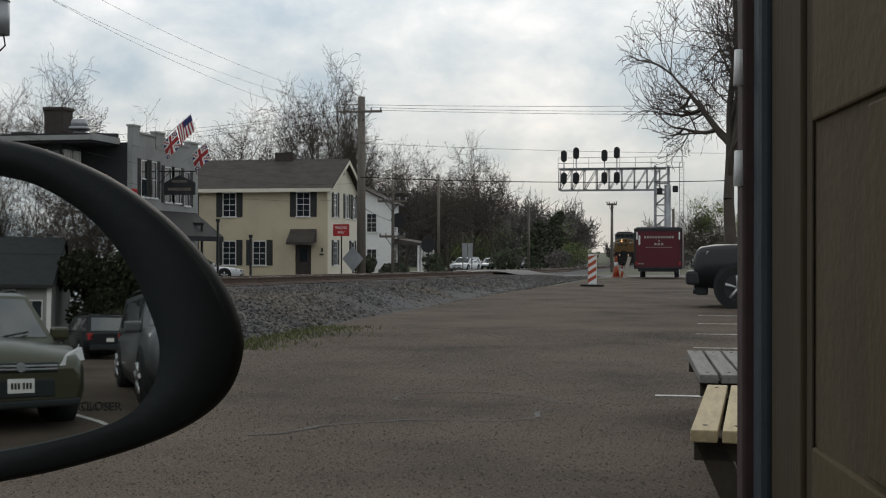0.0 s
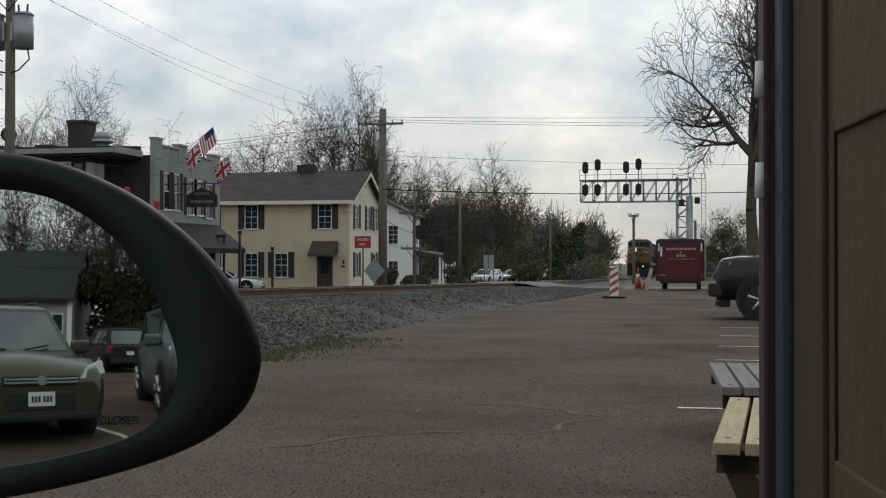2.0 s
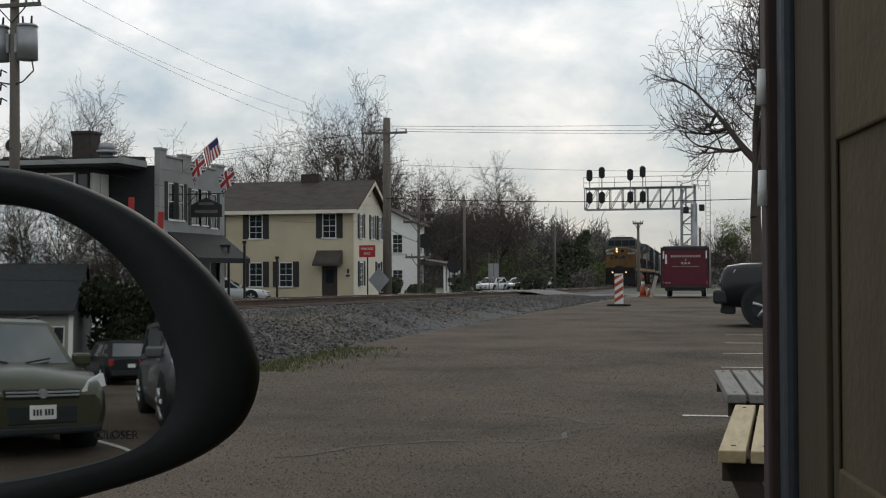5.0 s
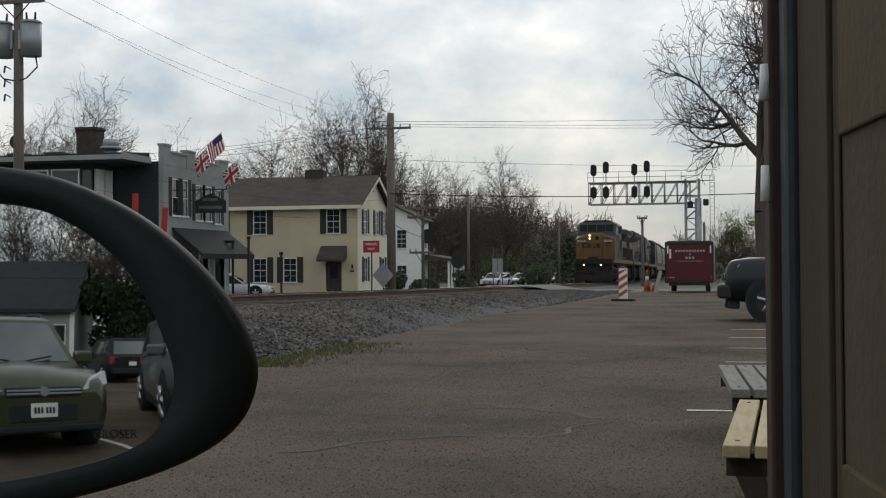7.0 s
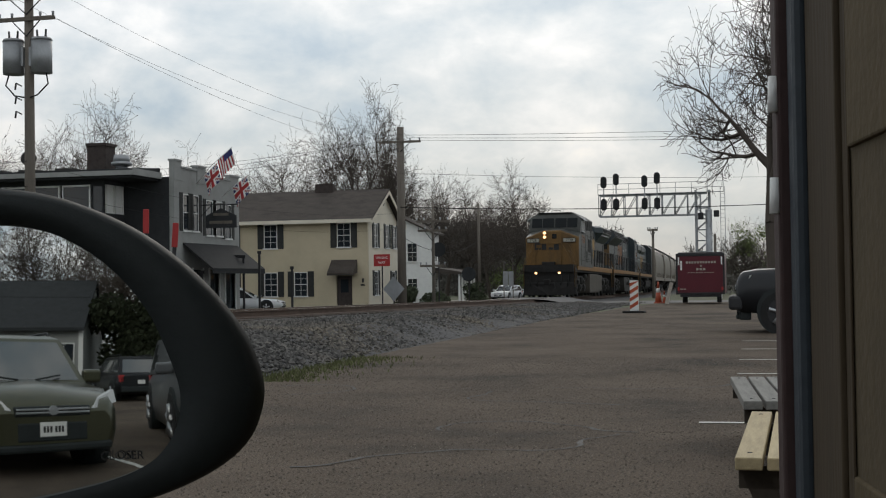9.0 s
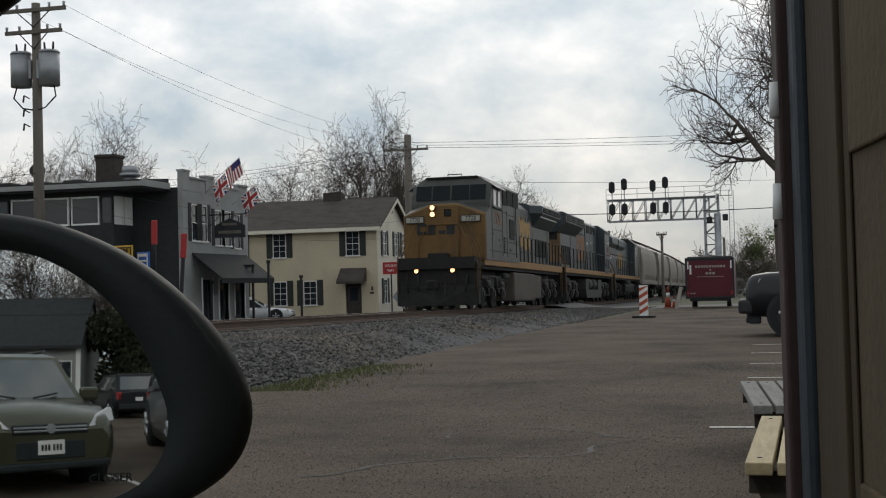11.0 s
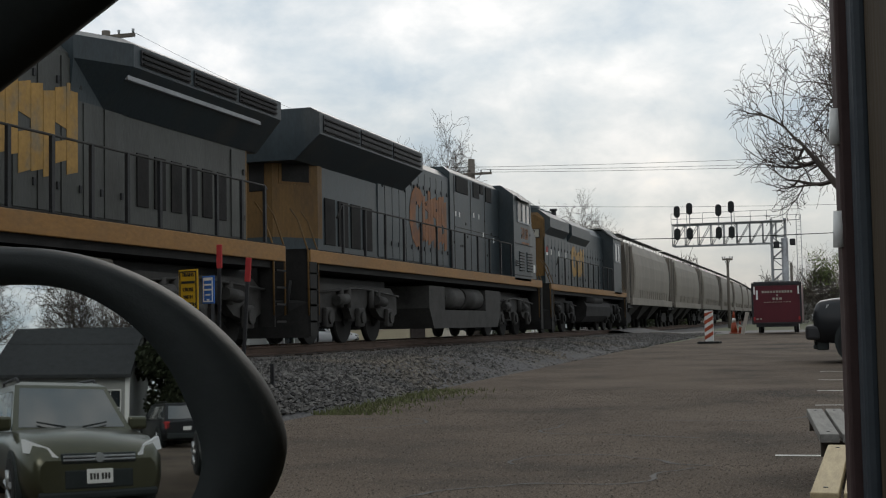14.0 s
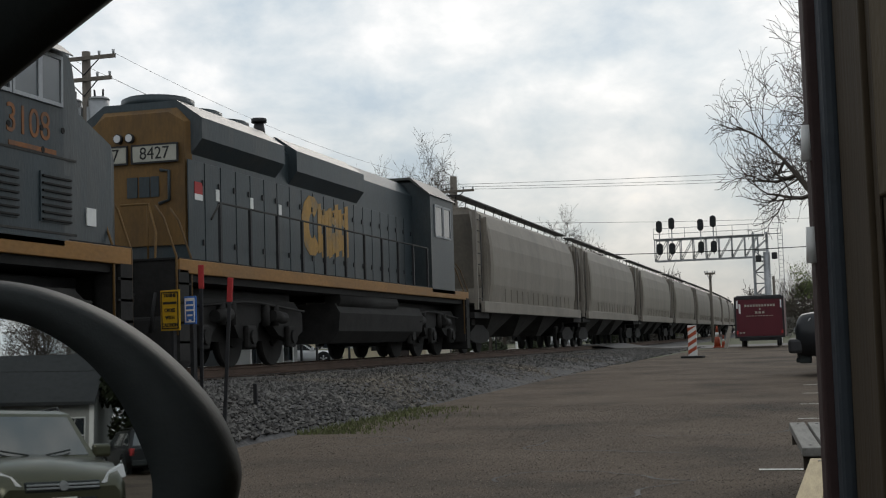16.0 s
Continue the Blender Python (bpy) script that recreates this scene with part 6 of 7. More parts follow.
# ---------------------------------------------------------------- signs, markers and cones
def plate_sign(name, x, y, zc, w, h, mat, label, lines, turn=0.0, post=True, zb=0.0, ink=None, border=None):
    s = thing(name, pose(x, y, zb, 0, 0, turn), label, "sign")
    if post:
        bm = bmesh.new()
        box(bm, -0.03, 0.03, 0.0, 0.05, 0.0, zc + h / 2 - zb)
        part("post", bm, DARK_METAL, s)
    bm = bmesh.new()
    box(bm, -w / 2, w / 2, -0.02, -0.004, zc - h / 2 - zb, zc + h / 2 - zb, bevel=0.004)
    b = part("plate", bm, mat, s)
    if border:
        bm = bmesh.new()
        t = 0.02
        for x0, x1, z0, z1 in ((-w / 2 + t, w / 2 - t, h / 2 - 1.7 * t, h / 2 - t), (-w / 2 + t, w / 2 - t, -h / 2 + t, -h / 2 + 1.7 * t), (-w / 2 + t, -w / 2 + 1.7 * t, -h / 2 + t, h / 2 - t), (w / 2 - 1.7 * t, w / 2 - t, -h / 2 + t, h / 2 - t)):
            box(bm, x0, x1, -0.026, -0.021, zc + z0 - zb, zc + z1 - zb)
        part("border", bm, border, b)
    for k, text in enumerate(lines):
        z = zc - zb + h / 2 - h * (k + 0.75) / (len(lines) + 0.5)
        if isinstance(text, str):
            lettering("lettering", text, h / (len(lines) + 0.5) * 0.72, pose(0, -0.024, z, 90, 0, 0), ink or INK, b)
        else:
            bm = bmesh.new()
            box(bm, -w * text / 2, w * text / 2, -0.025, -0.021, z - h * 0.03, z + h * 0.03)
            part("lettering", bm, ink or WHITE, b)
    return s


plate_sign("yellow_sign", -7.28, 14.05, 1.58, 0.34, 0.48, YELLOW, "yellow caution plate about trains beside the track", ["TRAINS", 0.7, "CROSS", "WITH", "CAUTION"], -22, border=INK, ink=INK)
plate_sign("blue_sign", -7.07, 14.15, 1.575, 0.21, 0.33, BLUE, "small blue notice plate with white border", [0.6, 0.6, 0.65, 0.4, 0.2], -22, border=WHITE)
plate_sign("wrong_way_sign", -18.75, 65.4, 2.3, 0.95, 0.62, RED, "red and white wrong way road sign on a post", ["WRONG", "WAY"], -12, zb=-0.6, ink=WHITE)
for x, y, w in ((-18.3, 66.0, 0.55),):
    s = thing("diamond_sign", pose(x, y, -0.6, 0, 0, -12), "grey back of a diamond road sign", "sign")
    bm = bmesh.new()
    prism(bm, [(0, 0.75), (0.62, 1.4), (0, 2.05), (-0.62, 1.4)], "y", -0.01, 0.01)
    part("plate", bm, GALV, s)
    boxpart("post", (-0.03, 0.03, 0.012, 0.06, 0, 2.2), DARK_METAL, s)
for x, y, h, r in ((-16.7, 69.5, 2.9, 0.4), (-16.0, 74.0, 1.55, 0.42)):
    s = thing("round_sign", pose(x, y, -0.6), "dark round crossing sign on a post", "sign")
    bm = bmesh.new()
    rod(bm, (0, -0.02, h + 0.6), (0, 0.02, h + 0.6), r, seg=20)
    part("plate", bm, CHARCOAL, s)
    boxpart("post", (-0.03, 0.03, 0.022, 0.07, 0, h + 0.6), DARK_METAL, s)
s = thing("road_sign", pose(-20.7, 112, -1.1), "pale backs of two road signs on one post", "sign")
boxpart("plate", (-0.46, -0.03, -0.02, 0.02, 1.7, 3.0), GALV, s)
boxpart("plate", (0.03, 0.46, -0.02, 0.02, 1.7, 3.0), GALV, s)
for x in (-0.4, 0.4):
    boxpart("post", (x - 0.04, x + 0.04, 0.021, 0.08, 0, 4.0), POLE_WOOD, s)
for x, y, zt in ((-7.04, 14.3, 2.1), (-6.72, 14.22, 1.93)):
    s = thing("marker_post", pose(x, y, 0, 0, 4 if zt < 2 else 1, 0), "thin dark marker post with red reflective tip", "marker post", "marker posts")
    bm = bmesh.new()
    box(bm, -0.022, 0.022, -0.012, 0.012, 0.0, zt - 0.25, bevel=0.004)
    part("post", bm, DARK_METAL, s)
    bm = bmesh.new()
    box(bm, -0.036, 0.036, -0.016, 0.016, zt - 0.27, zt + 0.02, bevel=0.01)
    part("tip", bm, RED, s, "red reflective tip")
s = thing("marker_post", pose(-7.05, 15.9, 0), "short dark post at the foot of the ballast", "marker post", "marker posts")
bm = bmesh.new()
box(bm, -0.025, 0.025, -0.02, 0.02, 0, 0.62, bevel=0.005)
part("post", bm, DARK_METAL, s)
for x, y, h in ((-25.3, 62.6, 3.0), (-24.6, 63.0, 3.2), (-23.2, 64.0, 2.4), (-26.0, 59.0, 2.2)):
    s = thing("street_post", pose(x, y, -0.5), "thin dark street post outside the pub", "post", "street posts")
    boxpart("post", (-0.05, 0.05, -0.05, 0.05, 0, h), DARK_METAL, s)
    boxpart("arm", (-0.6 if h == 3.0 else -0.1, 0.1, -0.03, 0.03, h, h + 0.15), DARK_METAL, s)


def striped_panel(x, y):
    s = thing("barricade_panel", pose(x, y, 0, 0, 0, -8), "orange and white striped traffic panel on a base", "barricade")
    boxpart("base", (-0.38, 0.38, -0.2, 0.2, 0, 0.07), RUBBER, s, 0.02)
    boxpart("panel", (-0.15, 0.15, -0.02, 0.02, 0.07, 1.12), WHITE, s, 0.006)
    for k in range(4):
        bm = bmesh.new()
        z = 0.12 + 0.26 * k
        prism(bm, [(-0.148, z), (0.148, z + 0.18), (0.148, min(1.1, z + 0.31)), (-0.148, z + 0.13)], "y", -0.028, -0.022)
        part("stripe", bm, ORANGE, s, "orange stripe")


def cone(x, y, h):
    c = thing("traffic_cone", pose(x, y, ground_z(0, y)), "orange traffic cone with pale collar", "traffic cone", "traffic cones")
    boxpart("base", (-0.2 * h, 0.2 * h, -0.2 * h, 0.2 * h, 0, 0.05), ORANGE, c, 0.01)
    for z0, z1, r0, r1, m in ((0.05, 0.5, 0.16, 0.1, ORANGE), (0.5, 0.7, 0.1, 0.075, WHITE), (0.7, 1.0, 0.075, 0.03, ORANGE)):
        bm = bmesh.new()
        rod(bm, (0, 0, z0 * h), (0, 0, z1 * h), r0 * h, r1 * h, seg=14)
        part("band" if m is WHITE else "body", bm, m, c)


striped_panel(-3.98, 45.4)
cone(-4.45, 64.0, 1.05)
cone(-4.15, 63.8, 0.6)


# ---------------------------------------------------------------- trailer
def build_trailer():
    t = thing("cargo_trailer", pose(-2.28, 59.9, 0.0, 0, 0, 0), "maroon enclosed cargo trailer parked on the lot", "trailer")
    boxpart("body", (-1.06, 1.06, 0, 4.6, 0.45, 2.18), MAROON, t, 0.04)
    bm = bmesh.new()
    for x0, x1, z0, z1 in ((-1.08, 1.08, 2.14, 2.26), (-1.08, 1.08, 0.42, 0.5), (-1.08, -1.0, 0.5, 2.14), (1.0, 1.08, 0.5, 2.14)):
        box(bm, x0, x1, -0.03, 0.03, z0, z1, bevel=0.008)
    part("rear_frame", bm, DARK_METAL, t)
    boxpart("roof_cap", (-1.0, 1.0, 0.05, 4.5, 2.2, 2.32), DARK_METAL, t, 0.05)
    boxpart("ramp_door", (-0.99, 0.99, -0.012, 0.02, 0.52, 2.12), MAROON, t, 0.008, "maroon ramp door")
    for w, z, h, x in ((1.35, 1.86, 0.10, 0.05), (0.10, 1.70, 0.08, 0.05), (0.45, 1.55, 0.10, 0.05), (1.2, 1.40, 0.025, 0.05), (0.28, 0.66, 0.05, -0.75)):
        n = max(1, int(w / 0.12))
        for k in range(n):
            a = x - w / 2 + w * k / n
            boxpart("lettering", (a, a + w / n * 0.72, -0.02, -0.0125, z - h / 2, z + h / 2), CONCRETE, t, 0, "pale lettering bars")
    for z in (1.62, 1.82):
        boxpart("emblem", (-0.88, -0.80, -0.02, -0.0125, z - 0.1, z + 0.12), WHITE, t)
    for x in (-0.95, 0.95):
        boxpart("hinge", (x - 0.03, x + 0.03, -0.05, -0.013, 1.75, 2.1), WHITE, t)
    for x in (-0.78, 0.78):
        bm = bmesh.new()
        rod(bm, (x - 0.1, 2.2, 0.33), (x + 0.1, 2.2, 0.33), 0.33, seg=20)
        w = part("wheel", bm, RUBBER, t)
        bm = bmesh.new()
        rod(bm, (x - 0.12, 2.2, 0.33), (x + 0.12, 2.2, 0.33), 0.18, seg=14)
        part("rim", bm, WHITE, w)
        bm = bmesh.new()
        rod(bm, (x, 0.3, 0.05), (x, 0.3, 0.46), 0.04, seg=8)
        part("jack", bm, DARK_METAL, t)
    boxpart("rear_bumper", (-0.9, 0.9, 0.02, 0.1, 0.3, 0.42), DARK_METAL, t, 0.01)
    for x in (-0.97, 0.97):
        boxpart("tail_light", (x - 0.04, x + 0.04, -0.045, -0.031, 0.6, 0.75), RED, t)
    s = thing("plank", pose(-3.75, 59.4, 0, 0, 14, 0), "pale board leaning against the trailer", "board")
    boxpart("board", (-0.1, 0.06, -0.06, 0.06, 0, 1.0), CONCRETE, s, 0.01)


build_trailer()


# ---------------------------------------------------------------- vehicles
def car(name, m, label, L, W, H, paint, kind="suv", category="car", wr=0.0, plate=True, high=0.62, blunt=False):
    """A car whose nose points along its +y, built from lofted body sections."""
    c = thing(name, m, label, category)
    w, g = W / 2, 0.24
    sh = H * (0.60 if kind == "suv" else 0.58)
    hood = H * (high if kind == "suv" else 0.54)
    yf, yr = L / 2, -L / 2
    bm = bmesh.new()

    def sec(y, k, zb, zt, crown=0.05):
        return [(-w * k * 0.94, y, zb), (w * k * 0.94, y, zb), (w * k, y, zb + (zt - zb) * 0.35), (w * k * 0.99, y, zb + (zt - zb) * 0.8), (w * k * 0.90, y, zt), (0, y, zt + crown), (-w * k * 0.90, y, zt), (-w * k * 0.99, y, zb + (zt - zb) * 0.8), (-w * k, y, zb + (zt - zb) * 0.35)]
    nose = [sec(yf - 0.45, 0.97, 0.28, hood * 0.93), sec(yf - 0.1, 0.90, 0.32, hood * 0.82, 0.02), sec(yf, 0.78, 0.40, hood * 0.70, 0.0)]
    if blunt:   # an upright truck front with a flat hood
        nose = [sec(yf - 0.45, 0.99, 0.42, hood * 0.985), sec(yf - 0.14, 0.97, 0.46, hood * 0.96, 0.03), sec(yf - 0.05, 0.94, 0.48, hood * 0.90, 0.02), sec(yf, 0.90, 0.52, hood * 0.80, 0.0)]
    loft(bm, [sec(yr, 0.86, 0.42, sh * 0.93), sec(yr + 0.12, 0.95, 0.32, sh), sec(yr + 0.9, 1.0, g, sh + 0.02), sec(0.1, 1.0, g, sh + 0.01), sec(yf - 1.35, 1.0, g, hood), *nose], smooth=True)
    body = part("body", bm, paint, c)
    # greenhouse
    y0, y1, y2, y3 = (yr + 0.12, yr + 0.42, yf - 2.0, yf - 1.18) if kind == "suv" else (yr + 0.35, yr + 1.2, yf - 2.35, yf - 1.35)
    bm = bmesh.new()
    base = [(-w * 0.93, y0, sh - 0.03), (w * 0.93, y0, sh - 0.03), (w * 0.93, y3, hood - 0.03), (-w * 0.93, y3, hood - 0.03)]
    top = [(-w * 0.79, y1, H - 0.04), (w * 0.79, y1, H - 0.04), (w * 0.77, y2, H - 0.05), (-w * 0.77, y2, H - 0.05)]
    cap = [(-w * 0.66, y1 + 0.1, H), (w * 0.66, y1 + 0.1, H), (w * 0.64, y2 - 0.15, H), (-w * 0.64, y2 - 0.15, H)]
    loft(bm, [base, top, cap])
    part("roof", bm, paint, c)

    def pane(pts, name="window"):
        ctr = sum((Vector(p) for p in pts), Vector()) / 4
        n = (Vector(pts[1]) - Vector(pts[0])).cross(Vector(pts[3]) - Vector(pts[0])).normalized()
        if n.dot(ctr - Vector((0, (y1 + y2) / 2, H * 0.6))) < 0:
            n = -n
        bm = bmesh.new()
        loft(bm, [[Vector(p) - n * 0.01 for p in pts], [Vector(p) + n * 0.006 for p in pts]])
        part(name, bm, CAR_GLASS, c)

    def mix(a, b, u):
        return Vector(a).lerp(Vector(b), u)

    def quad(a, b, d, e, u0, u1, v0, v1):
        """Inset quad on the face a-b (below) e-d (above)."""
        return [mix(mix(a, b, u0), mix(e, d, u0), v0), mix(mix(a, b, u1), mix(e, d, u1), v0), mix(mix(a, b, u1), mix(e, d, u1), v1), mix(mix(a, b, u0), mix(e, d, u0), v1)]
    pane(quad(base[3], base[2], top[2], top[3], 0.05, 0.95, 0.08, 0.92), "windscreen")
    pane(quad(base[0], base[1], top[1], top[0], 0.08, 0.92, 0.15, 0.88), "rear_window")
    for a, b, d, e in ((base[1], base[2], top[2], top[1]), (base[0], base[3], top[3], top[0])):
        for u0, u1 in (((0.06, 0.32), (0.35, 0.62), (0.65, 0.95)) if kind == "suv" else ((0.12, 0.5), (0.53, 0.94))):
            pane(quad(a, b, d, e, u0, u1, 0.14, 0.86), "side_window")
    # wheels with dark arches
    wr = wr or (0.36 if kind == "suv" else 0.33)
    for s in (-1, 1):
        for y in (yf - 0.92, yr + 0.92):
            bm = bmesh.new()
            rod(bm, (s * (w - 0.30), y, wr + 0.03), (s * (w + 0.004), y, wr + 0.03), wr + 0.07, seg=24)
            part("wheel_arch", bm, BLACK, c)
            bm = bmesh.new()
            rod(bm, (s * (w - 0.22), y, wr), (s * (w + 0.02), y, wr), wr, seg=28)
            t = part("wheel", bm, RUBBER, c)
            bm = bmesh.new()
            rod(bm, (s * (w + 0.0), y, wr), (s * (w + 0.026), y, wr), wr * 0.66, seg=24)
            part("rim", bm, DARK_METAL, t)
            bm = bmesh.new()
            for k in range(5):
                a = k * 2 * math.pi / 5 + 0.3
                rod(bm, (s * (w + 0.03), y, wr), (s * (w + 0.03), y + wr * 0.62 * math.cos(a), wr + wr * 0.62 * math.sin(a)), 0.035, 0.045, seg=6)
            rod(bm, (s * (w + 0.02), y, wr), (s * (w + 0.045), y, wr), 0.06, seg=12)
            part("spoke", bm, RIM, t)
        bm = bmesh.new()
        box(bm, *sorted((s * w * 0.92, s * (w + 0.2))), y3 - 0.22, y3 - 0.1, sh + 0.02, sh + 0.2, bevel=0.04)
        part("wing_mirror", bm, paint, c)
        # lamps wrap round the corners
        bm = bmesh.new()
        loft(bm, [[(s * w * 0.52, yf - 0.05, hood * 0.74), (s * w * 0.90, yf - 0.27, hood * 0.79), (s * w * 0.92, yf - 0.33, hood * 0.92), (s * w * 0.62, yf - 0.16, hood * 0.83)],
                  [(s * w * 0.54, yf + 0.005, hood * 0.73), (s * w * 0.955, yf - 0.2, hood * 0.78), (s * w * 0.96, yf - 0.3, hood * 0.92), (s * w * 0.64, yf - 0.09, hood * 0.83)]])
        part("headlight", bm, LAMP_OFF, c, "clear headlight")
        bm = bmesh.new()
        box(bm, *sorted((s * w * 0.72, s * w * 0.93)), yr - 0.0, yr + 0.25, sh * 0.72, sh * 0.98, bevel=0.02)
        part("tail_light", bm, RED, c, "red tail light")
        bm = bmesh.new()
        box(bm, *sorted((s * w * 0.52, s * w * 0.80)), yf - 0.2, yf - 0.02, 0.42, 0.62, bevel=0.03)
        part("fog_recess", bm, BLACK, c)
        bm = bmesh.new()
        rod(bm, (s * w * 0.66, yf - 0.03, 0.5), (s * w * 0.66, yf - 0.005, 0.5), 0.06, seg=14)
        part("fog_lamp", bm, LAMP_OFF, c)
        if kind == "suv":
            bm = bmesh.new()
            pipe(bm, [(s * w * 0.66, y1 + 0.15, H - 0.02), (s * w * 0.68, y1 + 0.3, H + 0.06), (s * w * 0.68, y2 - 0.4, H + 0.06), (s * w * 0.66, y2 - 0.2, H - 0.02)], 0.022)
            part("roof_rail", bm, DARK_METAL, c)
    bm = bmesh.new()
    box(bm, -w * 0.5, w * 0.5, yf - 0.1, yf + 0.012, hood * 0.66, hood * 0.77, bevel=0.02)
    gr = part("upper_grille", bm, BLACK, c)
    for k in (0.30, 0.62):
        boxpart("grille_bar", (-w * 0.48, w * 0.48, yf + 0.0125, yf + 0.03, hood * (0.66 + 0.11 * k), hood * (0.66 + 0.11 * k) + 0.022), RIM, gr, 0.004, "chrome bar")
    bm = bmesh.new()
    rod(bm, (0, yf + 0.01, hood * 0.725), (0, yf + 0.04, hood * 0.725), 0.055, seg=16)
    part("badge", bm, GALV, gr)
    boxpart("lower_grille", (-w * 0.46, w * 0.46, yf - 0.08, yf + 0.008, 0.42, hood * 0.60), BLACK, c, 0.02)
    boxpart("bumper_lip", (-w * 0.8, w * 0.8, yf - 0.2, yf + 0.02, 0.3, 0.40), BLACK, c, 0.03)
    if plate:
        p = boxpart("number_plate", (-0.16, 0.16, yf + 0.009, yf + 0.025, 0.48, 0.64), WHITE, c, 0.004)
        for x in (-0.11, -0.07, -0.03, 0.03, 0.07, 0.11):
            boxpart("plate_mark", (x - 0.013, x + 0.013, yf + 0.0255, yf + 0.029, 0.525, 0.595), INK, p)
    bm = bmesh.new()
    for s in (-1, 1):
        pipe(bm, [(s * 0.12, y3 + 0.02, hood + 0.03), (s * 0.5, y3 - 0.1, hood + 0.09)], 0.012)
    part("wiper", bm, BLACK, c)
    boxpart("rear_bumper", (-w * 0.86, w * 0.86, yr - 0.03, yr + 0.12, 0.36, 0.58), BLACK, c, 0.04)
    boxpart("rear_plate", (-0.15, 0.15, yr - 0.045, yr - 0.031, 0.68, 0.82), WHITE, c)
    return c


truck = car("pickup", pose(2.42, 29.5, 0, 0, 0, 90), "big black pickup truck with alloy wheels nosed into a stall", 5.5, 2.05, 1.98, CAR_BLACK, wr=0.44, high=0.68, blunt=True)
boxpart("front_bumper", (-0.98, 0.98, 2.62, 2.92, 0.50, 0.80), DARK_METAL, truck, 0.06, "dark steel front bumper")
boxpart("air_dam", (-0.85, 0.85, 2.45, 2.70, 0.28, 0.50), BLACK, truck, 0.03)
car("suv", pose(-2.74, -8.05, -0.02, 0, 0, -29), "olive green suv parked on the lot", 4.52, 1.84, 1.71, SUV_GREEN)
car("suv", pose(-2.45, -24.6, 0, 0, 0, 158), "black suv parked with its tail to the lane", 4.6, 1.88, 1.72, CAR_BLACK)
car("pickup", pose(0.42, -10.2, 0, 0, 0, -8), "dull grey pickup truck parked on the lot", 5.2, 1.95, 1.85, CAR_GREY, wr=0.42, high=0.66, blunt=True)
car("sedan", pose(-28.4, 70.0, -0.50, 0, 0, -76), "white sedan parked before the cream house", 4.8, 1.83, 1.45, CAR_WHITE, "sedan")
for x, y, a, lab, pt, k in ((-24.4, 131, 168, "white car waiting on the street", CAR_WHITE, "suv"), (-29.0, 174, 170, "pale car on the far street", CAR_WHITE, "sedan"), (-27.2, 172, 170, "silver car on the far street", CAR_SILVER, "suv"), (-25.7, 189, 175, "silver car parked far off", CAR_SILVER, "sedan")):
    car("car", pose(x, y, ground_z(-20, y) + 0.05, 0, 0, a), lab, 4.6, 1.82, 1.5, pt, k)


# ---------------------------------------------------------------- benches
def bench(y0, y1, x0, turn, wood, label):
    b = thing("bench", pose(x0, y0, 0, 0, 0, turn), label, "bench", "benches by the wall")
    L = y1 - y0
    for k in range(4):
        bm = bmesh.new()
        box(bm, 0.0 + k * 0.135, 0.115 + k * 0.135, 0, L, 0.395, 0.45, bevel=0.006)
        p = part("plank", bm, wood, b)
        for y in (0.16, L - 0.16):
            bm = bmesh.new()
            rod(bm, (0.058 + k * 0.135, y, 0.449), (0.058 + k * 0.135, y, 0.453), 0.011, seg=8)
            part("bolt", bm, DARK_METAL, p)
    for y in (0.12, L - 0.2):
        bm = bmesh.new()
        box(bm, 0.01, 0.53, y, y + 0.06, 0.30, 0.394)
        prism(bm, [(0.01, 0.394), (0.13, 0.40), (0.30, 0.0), (0.18, 0.0)], "y", y, y + 0.08)
        prism(bm, [(0.42, 0.40), (0.53, 0.40), (0.62, 0.0), (0.5, 0.0)], "y", y + 0.081, y + 0.15)
        part("leg", bm, WOOD_DARK, b)


bench(5.74, 7.7, -0.08, -2.0, WOOD_NEW, "pale new-planked wooden bench beside the wall")
bench(8.32, 10.33, -0.06, 3.2, WOOD_GREY, "weathered grey wooden bench beside the lot")


